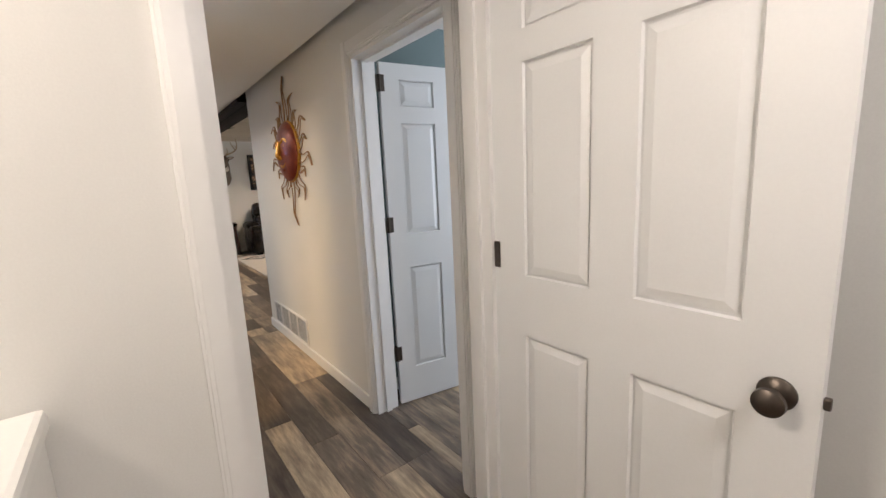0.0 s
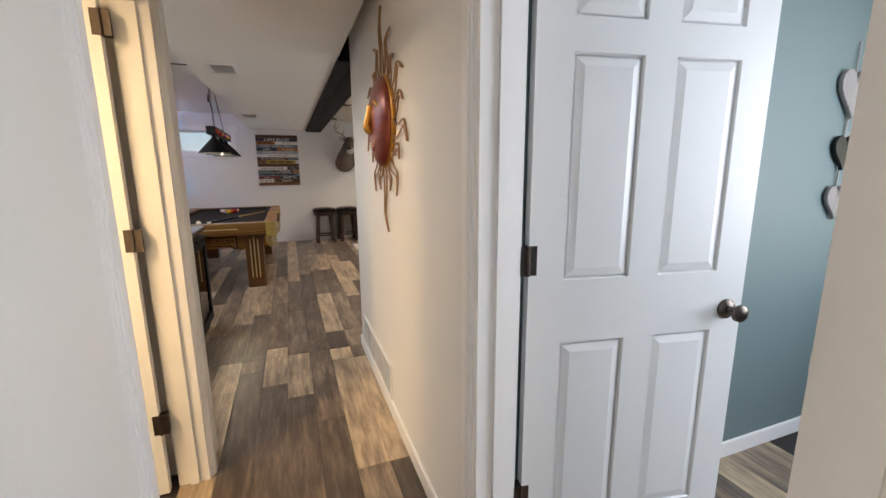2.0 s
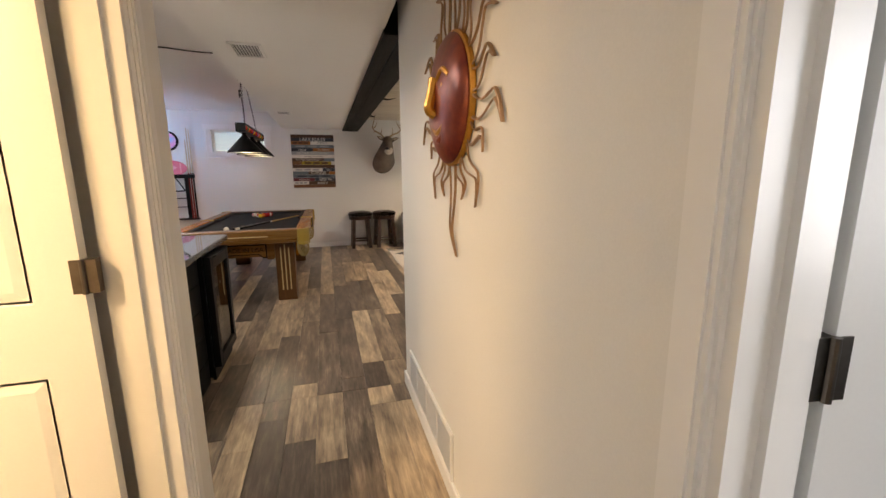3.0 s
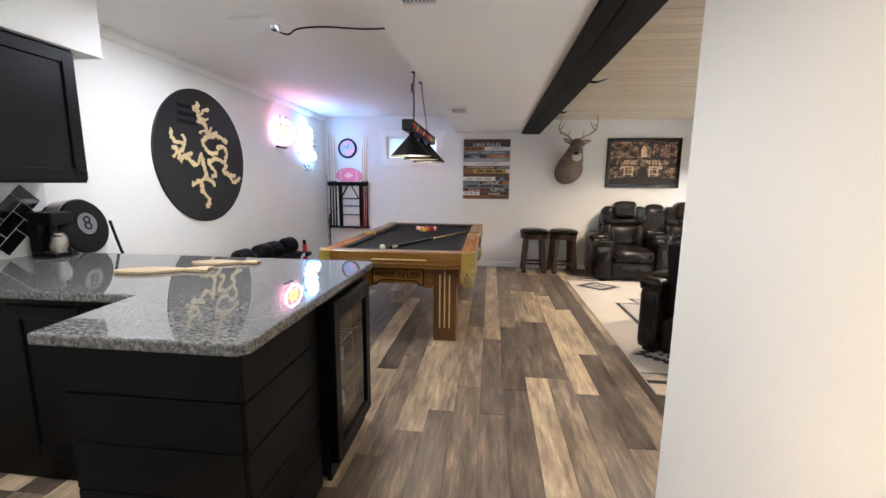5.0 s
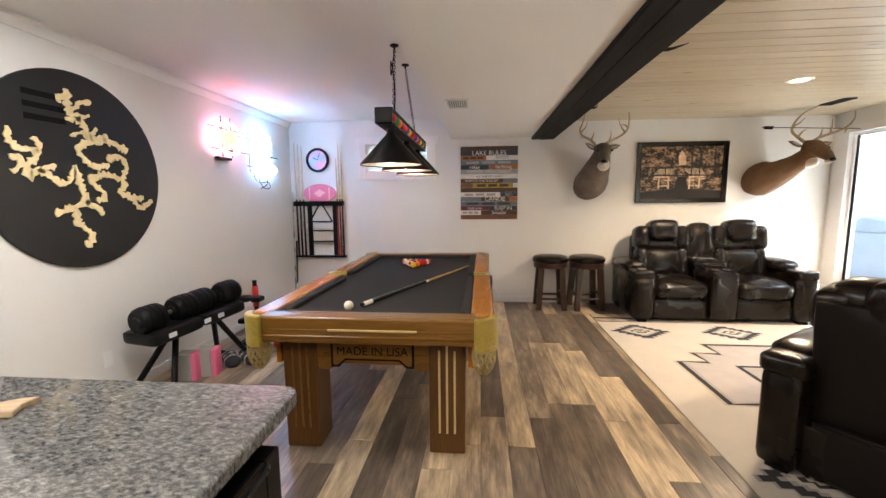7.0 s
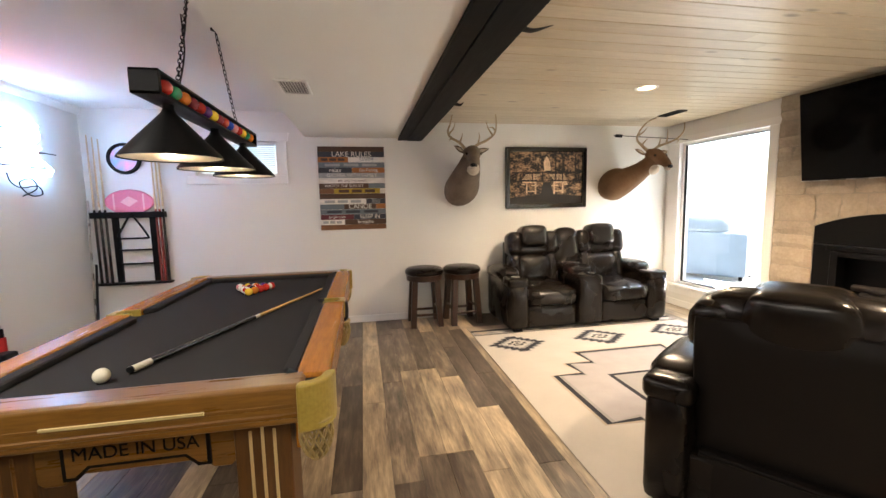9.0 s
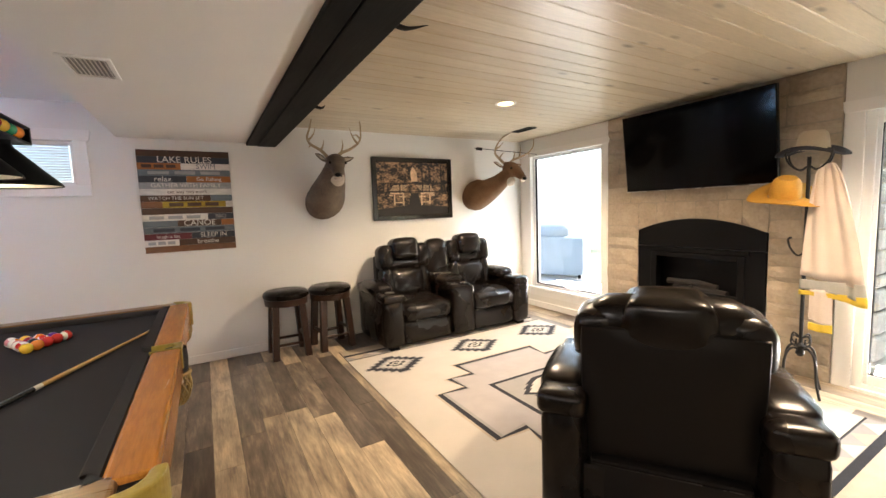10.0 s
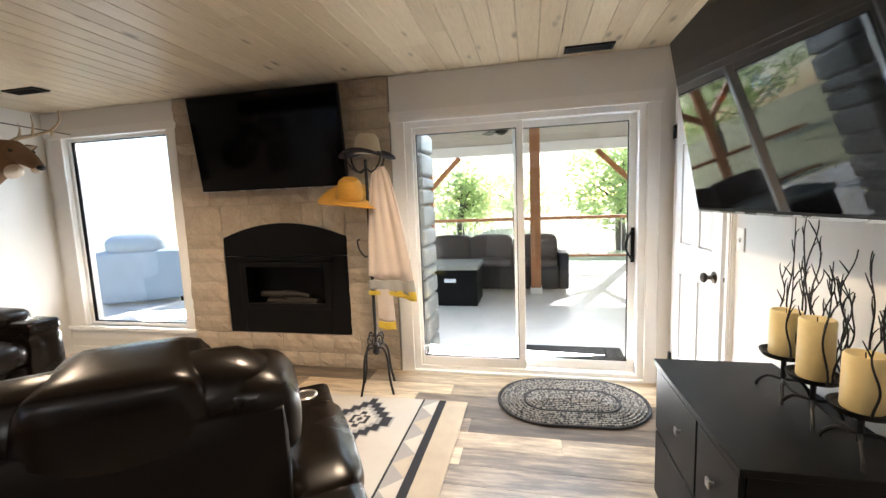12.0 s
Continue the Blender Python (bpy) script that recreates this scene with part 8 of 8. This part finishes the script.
M["braidmix"] = material("mixed_braid", (0.016, 0.016, 0.02), 0.95, second=(0.24, 0.22, 0.195), scale=60, fine=80, bump=0.9)
for n in M["braidmix"].node_tree.nodes:
    # dark and pale cloth plaited together
    if n.bl_idname == "ShaderNodeMapRange" and abs(n.inputs[2].default_value - 1.4) < 0.01:
        n.inputs[1].default_value, n.inputs[2].default_value = 0.9, 1.1
nb = 13
for k in range(nb):
    r = 0.02 + k * 0.0255
    L = 0.165
    pts = []
    for j in range(40):
        a = 2 * math.pi * j / 40
        pts.append((r * math.cos(a), (L if math.sin(a) >= 0 else -L) + r * 1.0 * math.sin(a), 0.008))
    part("braid", tube(pts, 0.0135, 6, closed=True, flat=0.62), "braiddark" if k in (5, 12) else "braidmix", om, smooth=True)

# ---- outside ----
M["concrete"] = material("stamped_patio_concrete", (0.56, 0.54, 0.51), 0.32, second=(0.74, 0.72, 0.69), scale=3, fine=25, bump=0.5)
# lawn colour is lightened to carry the outdoor glare
M["grass"] = material("pale_glare_grass", (0.28, 0.3, 0.15), 0.95, second=(0.45, 0.44, 0.28), scale=2, fine=30, bump=0.6)
M["cedar"] = wooden("cedar_post", [(0.22, 0.08, 0.03), (0.36, 0.15, 0.06), (0.45, 0.22, 0.09)], "object", 1.0, "z", 0.6, spread=0.3)
M["cedary"] = wooden("cedar_beam", [(0.22, 0.08, 0.03), (0.36, 0.15, 0.06), (0.45, 0.22, 0.09)], "object", 1.0, "y", 0.6, spread=0.3)
M["wicker"] = material("dark_wicker", (0.02, 0.019, 0.018), 0.6, var=0.4, scale=40, fine=120, bump=0.8)
M["cushiongrey"] = material("grey_brown_cushion", (0.11, 0.09, 0.08), 0.9, var=0.1)
M["greystone"] = material("grey_fieldstone", (0.13, 0.13, 0.125), 0.85, second=(0.25, 0.245, 0.23), scale=7, bump=0.7)
M["greyroof"] = material("painted_soffit_board", (0.24, 0.22, 0.2), 0.7, var=0.1)
M["bluecover"] = material("blue_grey_cover", (0.36, 0.43, 0.5), 0.7, var=0.15, scale=4)
M["leaf"] = material("leaf_green", (0.12, 0.19, 0.06), 0.6, second=(0.26, 0.36, 0.13), scale=3, fine=20)
nt = M["leaf"].node_tree
tl_, mx_ = nt.nodes.new("ShaderNodeBsdfTranslucent"), nt.nodes.new("ShaderNodeMixShader")
tl_.inputs[0].default_value = (0.6, 0.72, 0.36, 1)
mx_.inputs[0].default_value = 0.65
nt.links.new(nt.nodes["Principled BSDF"].outputs[0], mx_.inputs[1])
nt.links.new(tl_.outputs[0], mx_.inputs[2])
nt.links.new(mx_.outputs[0], nt.nodes["Material Output"].inputs[0])
M["bark"] = material("grey_bark", (0.09, 0.075, 0.06), 0.9, var=0.3, scale=9, bump=0.8)
tagged(part("ground", box(11.2, 400, -300, 300, -1.6, -0.75), "grass"), "pale lawn falling away beyond the patio", "ground", kind="structure")
tagged(part("ground_near", box(-300, 11.2, 12.5, 300, -1.6, -0.75), "grass"), "pale lawn beside the house", "ground", kind="structure")
tagged(part("ground_far", box(-300, 11.2, -300, -2.5, -1.6, -0.75), "grass"), "pale lawn beside the house", "ground", kind="structure")
tagged(part("pavement_patio", box(EAST + 0.16, 11.2, -2.5, 12.5, -0.75, -0.03), "concrete"), "light stamped concrete patio floor", "patio", kind="structure")
tagged(part("ceiling_patio", box(EAST + 0.17, 11.4, -2.5, 9.2, 2.62, 2.75), "greyroof"), "painted board ceiling over the patio", "ceiling", kind="structure")
tagged(part("roof_house", box(-2.6, EAST + 0.3, -2.0, 10.4, 2.76, 3.0), "greyroof"), "flat roof deck of the house", "roof", kind="structure")


def post(x, y, z1, s=0.075):
    p = thing("cedar_post", "square cedar post holding the patio roof", "post", pose(x, y, 0), "patio posts")
    part("shaft", box(-s, s, -s, s, 0.06, z1, bevel=0.008), "cedar", p)
    part("base_shoe", box(-s - 0.012, s + 0.012, -s - 0.012, s + 0.012, -0.03, 0.06, bevel=0.004), "white", p)
    return p


post(7.94, 5.29, 2.44)
for y in (0.4, 3.25, 7.65):
    p = post(11.0, y, 2.4)
    for s in (1, -1):
        ob = part("brace", box(-0.05, 0.05, -0.05, 0.05, 0, 0.95), "cedar", p)
        ob.matrix_basis = pose(0, s * 0.05, 1.72, -45 * s, 0, 0)
# sunlight is put into the far beam's pale colour
hb = thing("patio_header_beam", "long header beam under the patio roof, coloured pale as sunlit", "beam")
part("beam", box(10.92, 11.08, -2.4, 9.2, 2.4, 2.62, bevel=0.008), "trim", hb)
# shade under the roof is put into the near beam's grey
hb = thing("patio_header_beam", "cross beam over the middle patio post, coloured grey as shaded", "beam")
part("beam", box(7.86, 8.02, -2.4, 9.2, 2.44, 2.62, bevel=0.008), "greyroof", hb)
rl = thing("patio_railing", "cedar patio railing with thin balusters", "railing")
part("top_rail", box(10.95, 11.05, -2.4, 9.2, 0.93, 1.0, bevel=0.006), "cedary", rl)
part("bottom_rail", box(10.97, 11.03, -2.4, 9.2, 0.1, 0.15, bevel=0.006), "cedary", rl)
# balusters are coloured white for the glare that washes them out
me = bpy.data.meshes.new("baluster")
bm = box(-0.006, 0.006, -0.006, 0.006, 0.15, 0.93)
bm.to_mesh(me)
bm.free()
me.materials.append(M["white"])
for k in range(90):
    ob = new("baluster", me)
    ob.location = (11.0, -2.3 + k * 0.128, 0)
    ob.parent = rl
os_ = thing("outdoor_sofa", "dark wicker outdoor sofa with brown cushions", "outdoor sofa", pose(8.35, 6.0, -0.03))
part("base", box(-0.35, 0.35, -1.05, 1.0, 0.04, 0.4, bevel=0.02), "wicker", os_)
part("back", box(-0.05, 0.35, -1.05, 1.0, 0.4, 0.66, bevel=0.03), "wicker", os_)
for y in (-0.7, 0.0, 0.66):
    part("back_cushion", cushion(-0.2, 0.15, y - 0.33, y + 0.33, 0.42, 0.86, 0.07, 0.02), "cushiongrey", os_, smooth=True)
    part("seat_cushion", cushion(-0.36, 0.1, y - 0.33, y + 0.33, 0.38, 0.52, 0.05, 0.02), "cushiongrey", os_, smooth=True)
part("arm", box(-0.36, 0.35, -1.2, -1.05, 0.04, 0.6, bevel=0.03), "wicker", os_)
bx = thing("deck_box", "black storage box with pale lid on the patio", "storage box", pose(7.35, 6.5, -0.03))
part("body", box(-0.3, 0.3, -0.42, 0.5, 0.0, 0.5, bevel=0.015), "plastic", bx)
part("lid", box(-0.32, 0.32, -0.44, 0.52, 0.5, 0.57, bevel=0.015), "greyfoam", bx, "pale grey lid")
part("plate", box(-0.306, -0.299, -0.13, 0.03, 0.33, 0.38), "label", bx)
fan = thing("patio_fan", "dark ceiling fan hanging under the patio roof", "ceiling fan", pose(7.2, 5.72, 2.62))
part("rod", tube([(0, 0, 0), (0, 0, -0.22)], 0.014, 8), "blackmetal", fan)
part("motor", lathe([(0, -0.2), (0.09, -0.22), (0.11, -0.28), (0.08, -0.34), (0.03, -0.37), (0, -0.37)], 24), "blackmetal", fan, smooth=True)
for k in range(4):
    ob = part("blade", box(0.1, 0.62, -0.065, 0.065, -0.004, 0.004, bevel=0.002, seg=1), "wicker", fan)
    ob.matrix_basis = pose(0, 0, -0.27, 8, 0, 90 * k + 25)
dm = thing("door_mat", "dark ribbed rubber mat outside the patio door", "mat", pose(5.33, 5.02, -0.03))
part("pad", box(-0.24, 0.26, -0.46, 0.46, 0, 0.012, bevel=0.003), "plastic", dm)
for k in range(11):
    part("rib", box(-0.22, 0.24, -0.44 + k * 0.085, -0.40 + k * 0.085, 0.012, 0.018), "plastic", dm)
col = thing("stone_column", "grey fieldstone column beside the patio door", "column", pose(5.3, 6.51, 0))
part("core", box(-0.16, 0.16, -0.22, 0.22, -0.03, 2.62), "mortar", col)
rng = random.Random(17)
z = -0.03
while z < 2.55:
    h = rng.uniform(0.1, 0.22)
    for y0, y1 in ((-0.26, rng.uniform(-0.06, 0.06)), (None, 0.26)):
        if y0 is None:
            y0 = last_y
        last_y = y1
        part("stone", cushion(-0.2, 0.2, y0 + 0.006, y1 - 0.006, z + 0.006, z + h - 0.006, 0.03, 0.008), "greystone", col)
    z += h
gr = thing("covered_grill", "blue-grey covered grill standing on the patio", "grill", pose(7.1, 11.6, -0.03, 0, 0, 30))
part("cover", cushion(-0.35, 0.35, -0.7, 0.7, 0.05, 0.85, 0.08, 0.02), "bluecover", gr, smooth=True)
part("hood", cushion(-0.3, 0.3, -0.4, 0.4, 0.8, 1.1, 0.12, 0.03), "bluecover", gr, smooth=True)
for x in (-0.28, 0.28):
    for y in (-0.6, 0.6):
        part("leg", box(x - 0.03, x + 0.03, y - 0.03, y + 0.03, 0, 0.08), "plastic", gr)


def tree(x, y, h, r, seed):
    rng = random.Random(seed)
    t = thing("tree", "leafy green shade tree beyond the patio", "tree", pose(x, y, -0.75), "trees beyond the patio")
    bm = tube(curve([(0, 0, 0), (rng.uniform(-0.2, 0.2), 0.1, h * 0.3), (rng.uniform(-0.3, 0.3), -0.1, h * 0.6), (0, 0, h * 0.85)]), [0.24 - 0.2 * i / 18 for i in range(19)], 9)
    for k in range(7):
        a = rng.uniform(0, 6.28)
        z = h * rng.uniform(0.3, 0.65)
        tube(curve([(0, 0, z), (r * 0.4 * math.cos(a), r * 0.4 * math.sin(a), z + h * 0.1), (r * 0.85 * math.cos(a), r * 0.85 * math.sin(a), z + h * 0.22)]), [0.09 - 0.007 * i for i in range(13)], 6, bm)
    part("trunk", bm, "bark", t)
    verts, faces = [], []
    clumps = [(rng.gauss(0, r * 0.5), rng.gauss(0, r * 0.5), h * rng.uniform(0.32, 1.0)) for _ in range(60)]
    for c in clumps:
        cr = rng.uniform(0.45, 0.95)
        for _ in range(75):
            v = Vector((rng.gauss(0, 1), rng.gauss(0, 1), rng.gauss(0, 0.8))).normalized() * cr * rng.uniform(0.55, 1.05)
            p = Vector(c) + v
            u = Vector((rng.uniform(-1, 1), rng.uniform(-1, 1), rng.uniform(-0.6, 0.6))).normalized()
            w = u.cross(Vector((rng.uniform(-1, 1), rng.uniform(-1, 1), rng.uniform(-1, 1)))).normalized()
            s = rng.uniform(0.07, 0.14)
            i = len(verts)
            verts += [p - u * s, p + w * s * 0.5, p + u * s, p - w * s * 0.5]
            faces.append((i, i + 1, i + 2, i + 3))
    me = bpy.data.meshes.new("crown")
    me.from_pydata([tuple(v) for v in verts], [], faces)
    me.materials.append(M["leaf"])
    ob = new("crown", me)
    ob.parent = t
    return t


for i, (x, y, h, r) in enumerate(((19, 1.8, 4.4, 1.9), (21, 8.6, 3.6, 1.7), (26, 15.5, 6.5, 2.8), (25, -3.5, 6, 2.6), (34, 6.5, 4.2, 2.8), (36, 18.0, 6.5, 3.2), (16, -6.0, 6, 2.4))):
    tree(x, y, h, r, 40 + i)

# ---- floor planks ----
PLANK_W, PLANK_L = 0.157, 1.22
plank_mesh = {}


def plank_data(w, l):
    key = (round(w, 3), round(l, 3))
    if key not in plank_mesh:
        bm = bmesh.new()
        g, c = 0.0006, 0.0016
        lo = [(g, g), (w - g, g), (w - g, l - g), (g, l - g)]
        hi = [(g + c, g + c), (w - g - c, g + c), (w - g - c, l - g - c), (g + c, l - g - c)]
        a = [bm.verts.new((x, y, -0.006)) for x, y in lo]
        b = [bm.verts.new((x, y, -0.0012)) for x, y in lo]
        d = [bm.verts.new((x, y, 0.0)) for x, y in hi]
        for r0, r1 in ((a, b), (b, d)):
            for i in range(4):
                bm.faces.new((r0[i], r0[(i + 1) % 4], r1[(i + 1) % 4], r1[i]))
        bm.faces.new(d)
        me = bpy.data.meshes.new("plank")
        bm.to_mesh(me)
        bm.free()
        me.materials.append(M["plank"])
        plank_mesh[key] = me
    return plank_mesh[key]


floor_ob = bpy.data.objects["floor"]
rng = random.Random(11)


def lay(x0, x1, y0, y1, off=0.0):
    x, k = x0, 0
    while x < x1 - 0.004:
        w = min(PLANK_W, x1 - x)
        if k == 0:
            # boards of all rooms lie on one set of lines
            w = min(PLANK_W - (x0 - 0.187) % PLANK_W, x1 - x)
            w = w if w > 0.004 else PLANK_W
        y = y0 - rng.choice((0.15, 0.38, 0.61, 0.85, 1.05)) - off
        while y < y1 - 0.005:
            s, e = max(y, y0), min(y + PLANK_L, y1)
            if e - s > 0.02:
                ob = new("plank", plank_data(w, e - s))
                ob.location = (x, s, 0)
                ob.parent = floor_ob
            y += PLANK_L
        x += w
        k += 1


lay(WEST, EAST, SOUTH, NORTH)
lay(HALL_W - 0.12, HALL_E + 0.12, 1.1, SOUTH)
lay(WEST, HALL_W - 0.12, 3.2, SOUTH)
lay(HALL_E + 0.12, 3.0, 0.9, SOUTH - 0.12)
lay(-0.73, 1.38, -0.6, 1.1)
